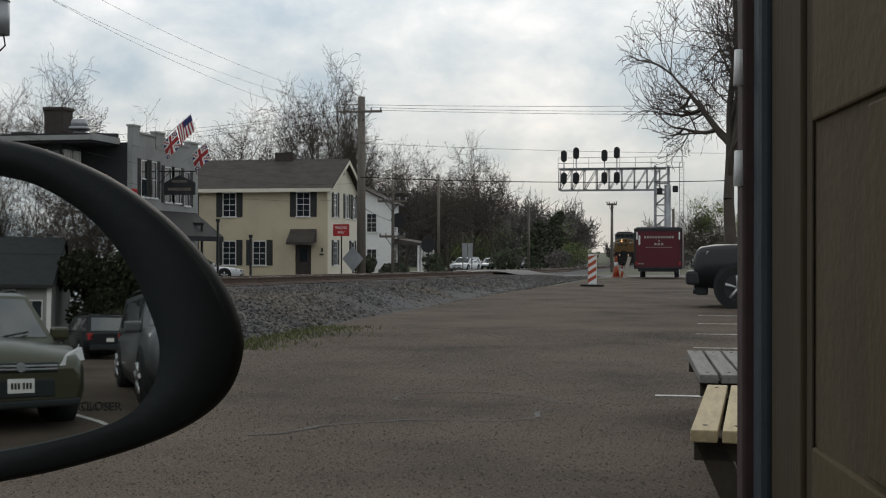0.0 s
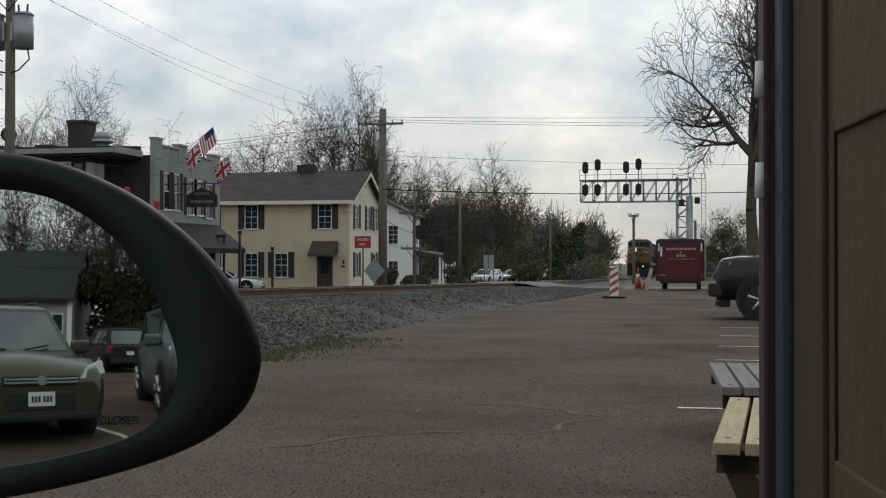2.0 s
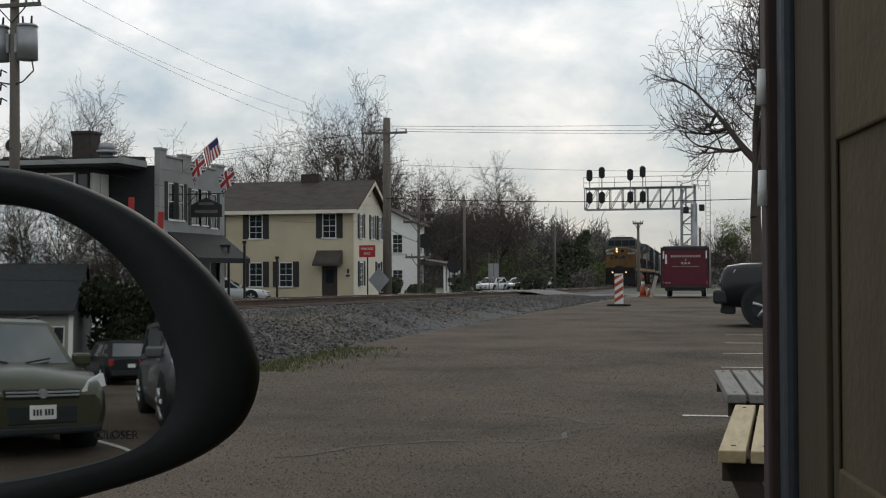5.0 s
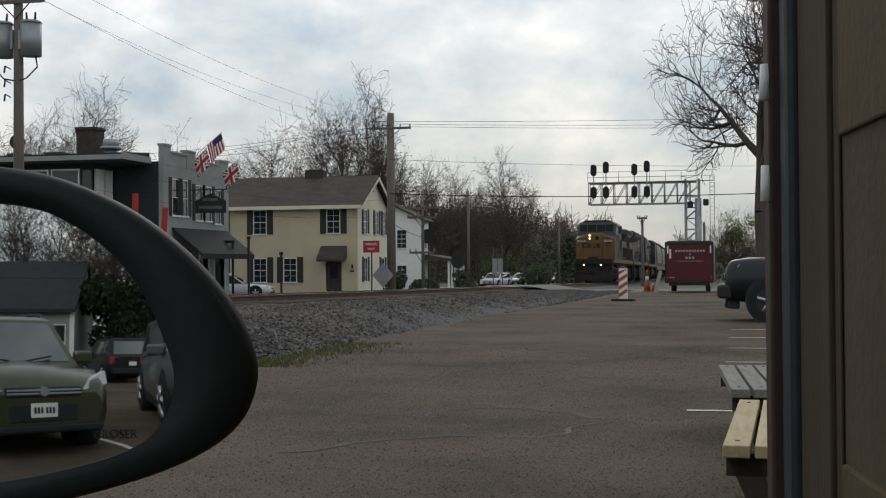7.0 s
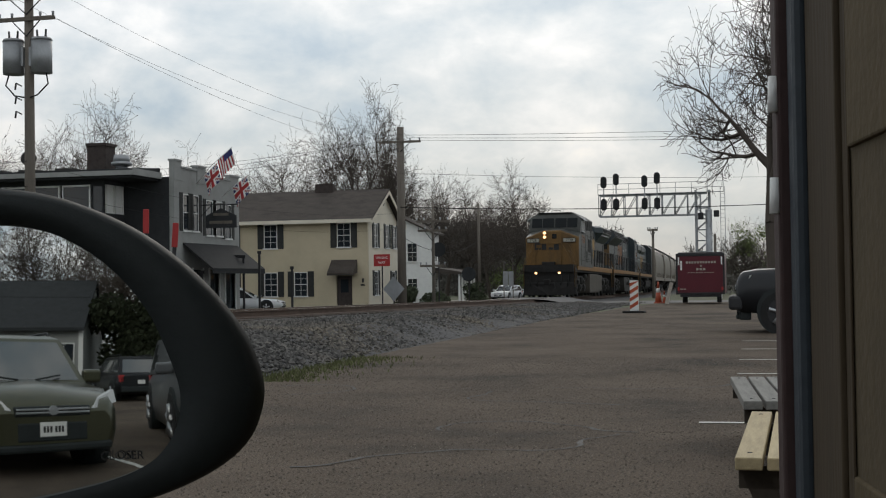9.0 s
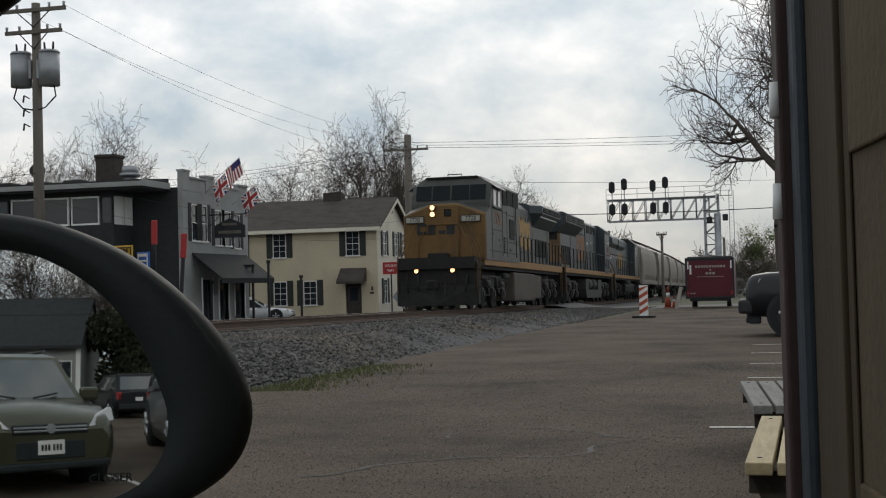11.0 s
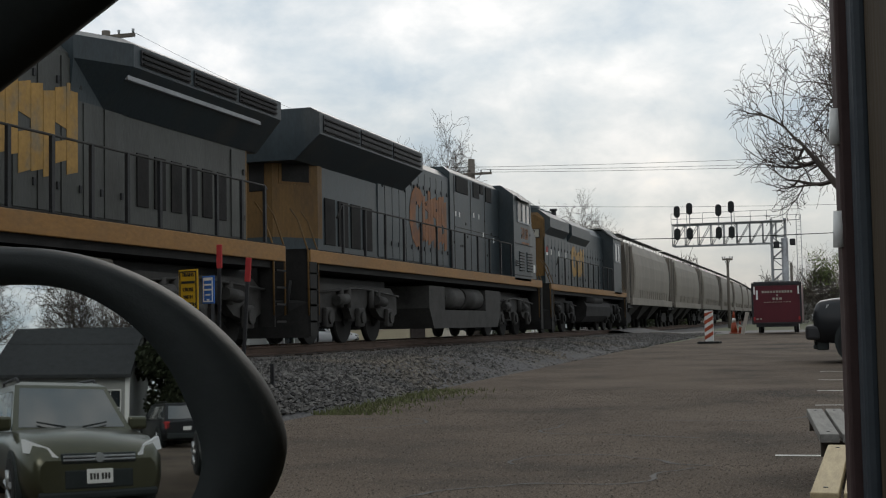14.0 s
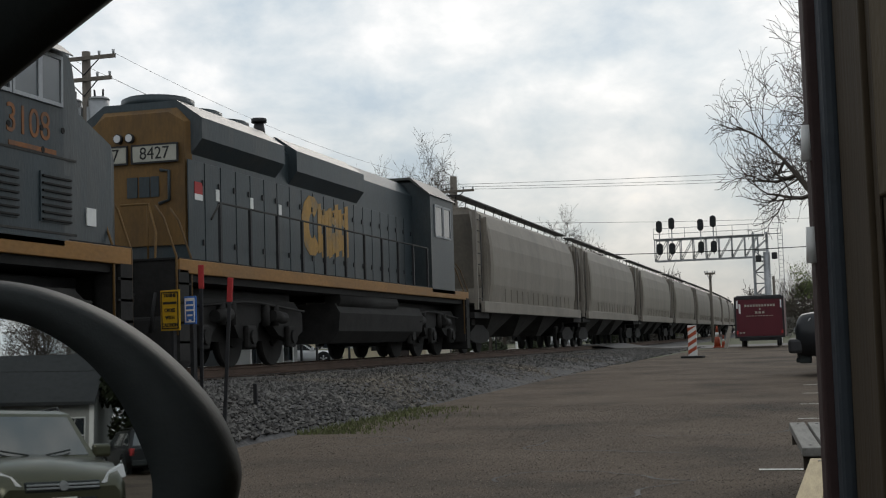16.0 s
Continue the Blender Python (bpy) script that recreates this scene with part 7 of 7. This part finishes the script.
# ---------------------------------------------------------------- block wall beside the camera
def build_block_wall():
    w = thing("wall_east", pose(0.10, 2.25, 0, 0, 0, -82.2), "tan painted block wall with brown corner trim", "wall", kind="structure")
    boxpart("wall_core", (0.02, 4.6, 0.001, 0.2, 0, 3.4), BLOCK_JOINT, w)
    boxpart("return_wall", (0.0, 0.2, 0.205, 3.4, 0, 3.4), BLOCK, w)
    boxpart("corner_board", (0.075, 0.30, -0.012, -0.0005, 0, 3.4), POST_BROWN, w, 0.004, "brown corner board")
    boxpart("inner_board", (0.302, 0.34, -0.004, -0.0005, 0, 3.4), POST_BROWN, w, 0.003)
    boxpart("edge_trim", (-0.06, -0.002, -0.046, 0.2, 0, 3.4), POST_RED, w, 0.006, "dark red edge trim")
    bm = bmesh.new()
    box(bm, 0.002, 0.07, -0.03, -0.0005, 0, 3.4, bevel=0.012)
    part("downspout", bm, POST_BLUE, w, "blue-grey downspout")
    for z in (1.36, 1.53):
        bm = bmesh.new()
        rod(bm, (-0.012, -0.05, z - 0.03), (-0.012, -0.05, z + 0.03), 0.010, 0.008, seg=10)
        part("insulator", bm, WHITE, w, "small white knob")
    bm = bmesh.new()
    box(bm, 0, 0.892, 0, 0.02, 0, 0.442, bevel=0.004)
    first = part("block", bm, BLOCK, w)
    k = 0
    for row in range(7):
        z = 0.053 + row * 0.45
        x = 0.345 if row % 2 else 0.345 + 0.30
        while x < 3.7:
            if x > 0.34:
                ob = first if k == 0 else new("block", first.data)
                ob.parent = w
                ob.location = (x, -0.006, z)
                k += 1
            x += 0.90


build_block_wall()


# ---------------------------------------------------------------- the car's own mirror and pillar
def build_mirror():
    m = thing("side_mirror", pose(0, 0, 1.22, 90.09, -0.08, 11.54), "black plastic car side mirror with clear glass", "mirror")
    s = 0.55 / 2309.6

    def ring(pts, depth, k=1.0, c=(-60, 560)):
        f = depth / 0.55
        return [((c[0] + (x - c[0]) * k - 784) * s * f, -(c[1] + (y - c[1]) * k - 441) * s * f, -depth) for x, y in pts]
    outer = [(-520, 330), (-380, 270), (-200, 240), (-60, 240), (50, 256), (140, 287), (220, 328), (295, 384), (355, 445), (402, 512), (430, 590), (425, 650), (398, 703), (345, 747), (265, 785), (160, 818), (40, 846), (-120, 870), (-300, 870), (-450, 820), (-540, 700), (-560, 480)]
    inner = [(-450, 400), (-340, 345), (-190, 312), (-60, 303), (30, 316), (95, 343), (150, 380), (195, 425), (232, 478), (258, 535), (280, 600), (280, 650), (262, 697), (225, 735), (165, 762), (90, 782), (0, 800), (-130, 815), (-280, 812), (-400, 770), (-470, 680), (-490, 510)]
    mid = [((a + 2 * c) / 3, (b + 2 * d) / 3) for (a, b), (c, d) in zip(outer, inner)]
    mid2 = [((5 * a + c) / 6, (5 * b + d) / 6) for (a, b), (c, d) in zip(outer, inner)]

    # where the glass stands and faces
    P, N = Vector((-0.1793, -0.0268, -0.5431)), Vector((-0.0223, 0.0370, 0.9991))

    # and bulges a little towards the eye, as wide-view mirrors do
    d = Vector(((130 - 784) / 2309.6, -(560 - 441) / 2309.6, -1))
    N.normalize()
    bulge = 0.9
    heart = d * (P.dot(N) / d.dot(N)) - N * bulge

    def on_plane(pts, back=0.0):
        out = []
        for x, y in pts:
            d = Vector(((x - 784) / 2309.6, -(y - 441) / 2309.6, -1)).normalized()
            b = -heart.dot(d)
            out.append(d * (-b - math.sqrt(b * b - heart.length_squared + (bulge - back) ** 2)))
        return out

    def dense(pts, n=4):
        """Rounds a closed loop of points (Catmull-Rom)."""
        out = []
        k = len(pts)
        for i in range(k):
            p0, p1, p2, p3 = (Vector(pts[(i + j) % k]) for j in (-1, 0, 1, 2))
            for u in range(n):
                t = u / n
                q = 0.5 * ((2 * p1) + (p2 - p0) * t + (2 * p0 - 5 * p1 + 4 * p2 - p3) * t * t + (3 * p1 - p0 - 3 * p2 + p3) * t ** 3)
                out.append((q[0], q[1]))
        return out
    outer, inner, mid, mid2 = (dense(v) for v in (outer, inner, mid, mid2))
    bm = bmesh.new()
    rings = [ring(outer, 0.70, 0.70), ring(outer, 0.66, 0.88), ring(outer, 0.60, 0.985), ring(outer, 0.556, 1.0), ring(mid2, 0.538, 1.0), ring(mid, 0.540), on_plane(inner, -0.004), on_plane(inner, 0.012)]
    loft(bm, rings, caps=False, smooth=True)
    bm.faces.new([bm.verts.new(p) for p in ring(outer, 0.70, 0.70)])
    bmesh.ops.remove_doubles(bm, verts=bm.verts, dist=1e-5)
    bmesh.ops.recalc_face_normals(bm, faces=bm.faces)
    part("housing", bm, BLACK, m)
    bm = bmesh.new()
    mid_x, mid_y = -105, 560
    shells = [on_plane([(mid_x + (x - mid_x) * k / 28, mid_y + (y - mid_y) * k / 28) for x, y in inner]) for k in range(28, 0, -1)]
    loft(bm, shells, smooth=True, caps=False)
    bm.faces.new([bm.verts.new(p) for p in shells[-1]])
    bmesh.ops.remove_doubles(bm, verts=bm.verts, dist=1e-6)
    part("glass", bm, MIRROR, m, "clear bulging mirror glass")
    c = bpy.data.curves.new("etching", "FONT")
    c.body, c.size, c.align_x = "CLOSER", 0.005, "CENTER"
    c.materials.append(ETCH)
    ob = new("etching", c)
    ob.parent = m
    q = on_plane([(178, 727)])[0]
    ob.matrix_basis = Matrix.Translation(q + N * 0.0012) @ pose(0, 0, 0, 0, 6, 0)
    # arm back to the door, and the wing below it down to the front wheel
    bm = bmesh.new()
    loft(bm, [[(-0.95, -0.36, z), (-0.62, -0.36, z), (-0.60, -0.9, z), (-0.95, -0.9, z)] for z in (-0.30, -1.5)])
    part("front_wing", bm, CAR_BLACK, m)
    bm = bmesh.new()
    rod(bm, (-0.86, -0.89, -1.15), (-0.64, -0.89, -1.15), 0.335, seg=28)
    part("front_wheel", bm, RUBBER, m)
    bm = bmesh.new()
    loft(bm, [[(-0.72, -0.02, z), (-0.66, -0.02, z), (-0.66, -0.37, z), (-0.72, -0.37, z)] for z in (-0.45, -0.75)])
    part("door_corner", bm, CAR_BLACK, m)
    bm = bmesh.new()
    loft(bm, [ring([(-620, 780), (-420, 700), (-420, 900), (-620, 980)], 0.62), ring([(-1900, 760), (-1800, 700), (-1800, 900), (-1900, 960)], 0.60)])
    part("arm", bm, BLACK, m)


MIRROR = bpy.data.materials.new("mirror_glass")
MIRROR.use_nodes = True
b = MIRROR.node_tree.nodes["Principled BSDF"]
b.inputs["Base Color"].default_value = (0.62, 0.65, 0.64, 1)
b.inputs["Metallic"].default_value = 1.0
b.inputs["Roughness"].default_value = 0.015
ETCH = material("etched_mark", (0.035, 0.035, 0.035), 0.6, vary=0.05)
build_mirror()

pillar = thing("door_pillar", pose(0, 0, 1.22, 90.09, -0.08, 11.54), "dark grey slanting car window pillar", "car pillar")
bm = bmesh.new()
k = 0.8 / 2309.6
a, b2 = Vector(((-945 - 784) * k, -(545 - 441) * k, -0.8)), Vector(((455 - 784) * k, -(-455 - 441) * k, -0.8))
d = (b2 - a).normalized()
up = Vector((-d.y, d.x, 0))
prof = [(0.0, 0.0), (0.012, 0.016), (0.05, 0.03), (0.12, 0.03), (0.14, 0.0), (0.12, -0.03), (0.02, -0.03), (0.004, -0.016)]
loft(bm, [[p + up * u + Vector((0, 0, v)) for u, v in prof] for p in (a, b2)], smooth=True)
part("pillar_trim", bm, BLACK, pillar)


# ---------------------------------------------------------------- trees
def tree_geometry(seed, levels, spread=0.55, kids=(5, 4, 4, 3, 3), up=0.35, trunk=0.38, reach=(0.46, 0.70), bend=0.12):
    """Tapered limbs of a tree one metre high: two lists of (a, b, r0, r1), the limbs and the twigs."""
    rnd = random.Random(seed)
    limbs, twigs = [], []

    def grow(p, d, length, r, lev):
        n = 4 if lev < 2 else 3
        pts = [p]
        dirs = [d]
        for k in range(n):
            j = bend + 0.05 * lev
            d = (d + Vector((rnd.gauss(0, j), rnd.gauss(0, j), rnd.gauss(0, j * 0.5) + up * 0.14 * (lev > 0)))).normalized()
            p = p + d * length / n
            pts.append(p)
            dirs.append(d)
        for k in range(n):
            f0, f1 = 1 - 0.55 * k / n, 1 - 0.55 * (k + 1) / n
            (limbs if lev < 2 else twigs).append((pts[k], pts[k + 1], r * f0, r * f1))
        if lev >= levels:
            return
        for j in range(kids[min(lev, len(kids) - 1)]):
            at = rnd.uniform(0.5 if lev == 0 else 0.25, 1.0)
            i = min(n - 1, int(at * n))
            q = pts[i].lerp(pts[i + 1], at * n - i)
            axis = dirs[i].orthogonal()
            axis.rotate(Matrix.Rotation(rnd.uniform(0, 6.283), 3, dirs[i]))
            nd = (dirs[i] + axis * rnd.uniform(spread * 0.7, spread * 1.6)).normalized()
            grow(q, nd, length * rnd.uniform(*reach), r * (0.45 + 0.1 * (1 - at)), lev + 1)
        grow(pts[-1], dirs[-1], length * 0.70, r * 0.45, lev + 1)
    grow(Vector((0, 0, 0)), Vector((rnd.gauss(0, 0.04), rnd.gauss(0, 0.04), 1)), trunk, 0.018, 0)
    top = max(b.z for _, b, _, _ in limbs + twigs)
    k = 1 / top
    return [[(a * k, b * k, r0 * k, r1 * k) for a, b, r0, r1 in s] for s in (limbs, twigs)]


def sticks(segs, sides, rmin, verts=None, faces=None, m=None):
    verts = [] if verts is None else verts
    faces = [] if faces is None else faces
    for a, b, r0, r1 in segs:
        if m is not None:
            a, b = m @ a, m @ b
        r0, r1 = max(r0, rmin), max(r1, rmin)
        q = (b - a).to_track_quat("Z", "Y")
        i0 = len(verts)
        for p, r in ((a, r0), (b, r1)):
            for i in range(sides):
                t = 6.2832 * i / sides
                verts.append(p + q @ Vector((r * math.cos(t), r * math.sin(t), 0)))
        for i in range(sides):
            j = (i + 1) % sides
            faces.append((i0 + i, i0 + j, i0 + sides + j, i0 + sides + i))
    return verts, faces


def stick_mesh(name, segs, sides, rmin, mat):
    v, f = sticks(segs, sides, rmin)
    me = bpy.data.meshes.new(name)
    me.from_pydata(v, [], f)
    me.materials.append(mat)
    return me


SHAPES = []
for seed, spread, trunk in ((3, 0.72, 0.34), (8, 0.62, 0.38), (14, 0.80, 0.30), (21, 0.68, 0.34)):
    limbs, twigs = tree_geometry(seed, 6, spread, (5, 4, 4, 3, 2, 1), up=0.16, trunk=trunk, reach=(0.50, 0.74))
    SHAPES.append((stick_mesh("trunk", limbs, 6, 0.0016, BARK), stick_mesh("crown", twigs, 3, 0.00075, BARK)))


def tree(shape, x, y, zb, h, w, turn, label, category="tree"):
    w = 0.5 * w + 0.3 * h
    t = thing("tree", Matrix.Translation((x, y, zb)) @ Matrix.Rotation(radians(turn), 4, "Z") @ Matrix.Diagonal((w, w, h, 1)), label, category, "bare trees")
    for name, me in zip(("trunk", "crown"), SHAPES[shape]):
        new(name, me).parent = t
    return t


def leaf_cloud(name, rnd, centres, n, size, mat, parent=None):
    verts, faces = [], []
    for _ in range(n):
        c, r = centres[rnd.randrange(len(centres))]
        d = Vector((rnd.gauss(0, 1), rnd.gauss(0, 1), rnd.gauss(0, 1)))
        d = d.normalized() * rnd.random() ** 0.4
        p = Vector(c) + Vector((d.x * r[0], d.y * r[1], d.z * r[2]))
        u = Vector((rnd.gauss(0, 1), rnd.gauss(0, 1), rnd.gauss(0, 1))).normalized() * size * rnd.uniform(0.5, 1.3)
        v = u.orthogonal() * rnd.uniform(0.4, 0.8)
        i = len(verts)
        verts += [p - u, p + v, p + u, p - v]
        faces.append((i, i + 1, i + 2, i + 3))
    me = bpy.data.meshes.new(name)
    me.from_pydata(verts, [], faces)
    me.materials.append(mat)
    ob = new(name, me)
    ob.parent = parent
    return ob


def build_trees():
    rnd = random.Random(4)
    # behind the houses and the pub
    for shape, x, y, h, w, a in ((0, -41.5, 114, 17.2, 17, 10), (2, -38.4, 116, 16.0, 15, 70), (3, -34.6, 113, 20.6, 13, 80), (1, -30.0, 112, 20.0, 8, 200), (2, -45.0, 116, 14.6, 15, 40), (0, -36.2, 118, 18.5, 11, 140),
                                 (1, -25.6, 160, 18.0, 19, 130), (2, -41.0, 76, 14.8, 11, 300), (0, -38.8, 77, 12.4, 7, 20), (3, -44.0, 100, 14.6, 9, 250), (1, -46.5, 78, 13.6, 12, 60), (3, -48.5, 79, 12.6, 12, 160),
                                 (0, -51.0, 84, 13.5, 14, 120), (2, -32.4, 138, 15.2, 15, 90), (0, -28.8, 134, 14.0, 13, 170), (3, -34.8, 130, 14.4, 13, 20), (1, -26.0, 142, 11.6, 14, 260), (2, -29.8, 150, 13.4, 14, 330)):
        tree(shape, x, y, ground_z(x, y) - 0.1, h, w, a, "tall bare tree with budding twigs")
    # over the lot, close by
    limbs, twigs = tree_geometry(31, 6, 0.55, (6, 4, 4, 3, 2, 1), up=0.14, trunk=0.30, reach=(0.50, 0.76), bend=0.12)
    t = thing("tree", Matrix.Translation((0.65, 35.2, 0)) @ Matrix.Diagonal((9.4, 9.4, 15.0, 1)), "large bare tree leaning over the parking lot", "tree", "bare trees")
    new("trunk", stick_mesh("trunk", limbs, 8, 0.001, BARK)).parent = t
    new("crown", stick_mesh("crown", twigs, 3, 0.00055, BARK)).parent = t
    # far greenish trees on the right of the track
    for shape, x, y, h, w in ((2, -0.6, 108, 7.6, 7), (0, 2.2, 112, 6.4, 8), (1, 5.0, 125, 8.0, 9), (3, -2.6, 135, 5.6, 6)):
        t = tree(shape, x, y, -1.2, h, w, 33, "small tree with first green leaves")
        c = [((rnd.gauss(0, 0.15), rnd.gauss(0, 0.15), rnd.uniform(0.5, 0.85)), (0.14, 0.14, 0.1)) for _ in range(9)]
        leaf_cloud("foliage", rnd, c, 1600, 0.014, LEAF_GREEN, t)
    # woods far behind: joined
    low = [tree_geometry(s, 4, 0.5, (4, 4, 3, 2), trunk=0.38) for s in (41, 42, 43)]
    v, f = [], []
    for k in range(300):
        y = rnd.uniform(200, 310)
        u = rnd.random()
        x = -y * (0.093 + 0.15 * u) if k < 240 else rnd.uniform(-0.075 * y, 40)
        h = rnd.uniform(0.6, 1.0) * (12.5 + 8.0 * u) if k < 240 else rnd.uniform(5, 10.0)
        m = Matrix.Translation((x, y, ground_z(x, y) - 0.3)) @ Matrix.Rotation(rnd.uniform(0, 6), 4, "Z") @ Matrix.Diagonal((h * 0.9, h * 0.9, h, 1))
        limbs, twigs = low[k % 3]
        sticks(limbs, 4, 0.06, v, f, m)
        sticks(twigs, 3, 0.032, v, f, m)
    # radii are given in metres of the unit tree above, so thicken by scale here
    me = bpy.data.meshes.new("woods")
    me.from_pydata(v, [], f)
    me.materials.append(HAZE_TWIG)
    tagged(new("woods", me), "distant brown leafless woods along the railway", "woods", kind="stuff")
    c = []
    for k in range(300):
        y = rnd.uniform(198, 300)
        u = rnd.random()
        c.append(((-y * (0.096 + 0.17 * u), y, rnd.uniform(-1, 5.0 + 4.0 * u)), (3.4, 3.4, 2.4)))
    tagged(leaf_cloud("underwood", rnd, c, 85000, 0.19, UNDERWOOD), "dark green-brown undergrowth below the woods", "underwood", kind="stuff")
    c = []
    for k in range(60):
        y = rnd.uniform(190, 230)
        c.append(((-y * rnd.uniform(0.105, 0.20), y, rnd.uniform(0, 5)), (2.2, 2.2, 2.0)))
    tagged(leaf_cloud("spring_growth", rnd, c, 9000, 0.12, LEAF_GREEN), "first pale green leaves among the woods", "leaves", kind="stuff")
    c = [((rnd.uniform(-4, 60), rnd.uniform(150, 260), rnd.uniform(-2, 1.6)), (4, 4, 2.2)) for _ in range(110)] + [((rnd.uniform(-2.5, 16), rnd.uniform(112, 150), rnd.uniform(-1.5, 2.4)), (2.6, 2.6, 1.5)) for _ in range(50)]
    tagged(leaf_cloud("far_hedge", rnd, c, 20000, 0.24, UNDERWOOD), "far dull hedge beyond the lot", "hedge", kind="stuff")
    for x, y, h, r in ((-17.5, 176, 8.0, 2.6), (-20.5, 184, 7.0, 2.4)):
        t = thing("evergreen_tree", pose(x - 3, y, -1.4), "dark evergreen tree beside the woods", "tree")
        bm = bmesh.new()
        rod(bm, (0, 0, 0), (0, 0, h * 0.9), 0.2, 0.05, seg=8)
        part("trunk", bm, BARK, t)
        c = [((0.1 * rnd.gauss(0, r), 0.1 * rnd.gauss(0, r), h * u), (r * (1.15 - u), r * (1.15 - u), h * 0.09)) for u in [0.12 + 0.8 * k / 12 for k in range(13)]]
        leaf_cloud("foliage", rnd, c, 3500, 0.22, LEAF_DARK, t)
    # shrubs along the far street
    for x, y, r, m, lab in ((-17.0, 70.5, 0.9, LEAF_DARK, "dark green shrub at the crossing"), (-20.2, 74.5, 1.0, LEAF_DARK, "dark green shrub by the house"), (-17.6, 84, 1.1, LEAF_DARK, "dark green shrub by the street"), (-14.5, 98, 1.5, LEAF_DARK, "dark shrub beside the street"), (-13.5, 118, 1.8, HAZE_TWIG, "brown leafless shrub beside the street"), (-15.0, 150, 2.6, LEAF_GREEN, "yellow-green spring shrub beside the track")):
        s = thing("shrub", pose(x, y, ground_z(x, y) - 0.1), lab, "shrub", "shrubs")
        bm = bmesh.new()
        for k in range(6):
            rod(bm, (0, 0, 0), (r * 0.5 * math.cos(k), r * 0.5 * math.sin(k), r), 0.03, 0.015, seg=5)
        part("stem", bm, BARK, s)
        c = [((rnd.gauss(0, r * 0.4), rnd.gauss(0, r * 0.4), r * rnd.uniform(0.4, 1.2)), (r * 0.5, r * 0.5, r * 0.4)) for _ in range(7)]
        leaf_cloud("foliage", rnd, c, 1500, 0.09, m, s)
    # behind the camera
    for shape, x, y, h, w, a in ((0, -12.6, -31, 13, 12, 30), (2, -4.0, -34, 14, 13, 100), (1, -8.8, -35, 15, 12, 200), (3, 1.2, -36, 14, 13, 310), (2, -18.0, -34, 15, 14, 10), (1, -1.4, -32, 12, 11, 80), (0, -6.6, -33, 13, 10, 150)):
        tree(shape, x, y, -0.1, h, w, a, "tall bare tree behind the lot")
    c = [((rnd.uniform(-36, 16), rnd.uniform(-44, -36), rnd.uniform(0, 2.2)), (2.2, 1.8, 1.2)) for _ in range(70)]
    tagged(leaf_cloud("rear_hedge", rnd, c, 12000, 0.16, LEAF_DARK), "dark tangled hedge behind the low house", "hedge", kind="stuff")
    t = thing("evergreen_tree", pose(-1.9, -28.2, 0), "dark dense evergreen beside the low house", "tree")
    bm = bmesh.new()
    rod(bm, (0, 0, 0), (0, 0, 4.2), 0.2, 0.08, seg=8)
    part("trunk", bm, BARK, t)
    c = [((rnd.gauss(0, 1.0), rnd.gauss(0, 0.6), rnd.uniform(0.5, 3.9)), (1.1, 1.0, 0.9)) for _ in range(22)]
    leaf_cloud("foliage", rnd, c, 20000, 0.12, LEAF_DARK, t)


def build_rear_house():
    x0, x1, y0, y1, ze, zr = -11.2, -4.45, -33.0, -26.0, 3.0, 5.55
    h = thing("house", Matrix.Identity(4), "low pale grey house with dark steep roof", "house")
    boxpart("wall", (x0, x1, y0, y1, 0, ze), GREY_BRICK, h)
    ym = (y0 + y1) / 2
    for ya in (y1 + 0.4, y0 - 0.4):
        bm = bmesh.new()
        prism(bm, [(ya, ze - 0.1), (ym, zr), (ym, zr + 0.14), (ya, ze + 0.05)], "x", x0 - 0.2, x1 + 0.12)
        part("roof", bm, CHARCOAL, h, "dark shingle roof slope")
    bm = bmesh.new()
    prism(bm, [(y0, ze), (y1, ze), (ym, zr)], "x", x0, x1)
    part("gable", bm, GREY_BRICK, h)
    for x, m in ((-5.55, WHITE), (-8.4, CHARCOAL)):
        bm = bmesh.new()
        prism(bm, [(-26.9, 3.62), (-27.7, 4.22), (-27.7, 4.34), (-26.9, 3.76)], "x", x - 0.13, x + 0.13)
        part("skylight", bm, m, h, "small roof light")
    for x in (-9.6, -7.4, -5.3):
        window_unit(h, pose(x, y1 + 0.02, 1.6, 0, 0, 180), 0.9, 1.5, shutters=False, bars=(2, 2))
    boxpart("corner_board", (x1 - 0.18, x1 + 0.03, y1 + 0.002, y1 + 0.06, 0, ze), WHITE, h, 0.01)
    p = thing("house", Matrix.Identity(4), "plain white clapboard house across the rear street", "house")
    boxpart("wall", (-26.0, -13.0, -52.0, -44.0, 0, 3.4), WHITE, p)
    bm = bmesh.new()
    prism(bm, [(-43.5, 3.3), (-48.0, 5.6), (-52.5, 3.3)], "x", -26.3, -12.7)
    part("roof", bm, ROOF, p)
    for x in (-23.5, -20.5, -17.5, -15.0):
        window_unit(p, pose(x, -43.98, 1.9, 0, 0, 180), 1.0, 1.1, shutters=False, bars=(2, 2))
    bm = bmesh.new()
    box(bm, -40, -4.0, -43.0, -22.3, 0.0, 0.06, bevel=0.02)
    tagged(part("lawn", bm, GRASS), "short green lawn behind a low kerb", "lawn", kind="structure")
    bm = bmesh.new()
    box(bm, -40, -3.9, -22.29, -22.1, 0.0, 0.10, bevel=0.02)
    tagged(part("kerb", bm, CONCRETE), "pale concrete kerb along the lawn", "kerb", kind="structure")
    wire([(-30, -25, 5.0), (12, -24.5, 4.4)], 0.4, 0.018)


build_trees()
build_rear_house()


motions()
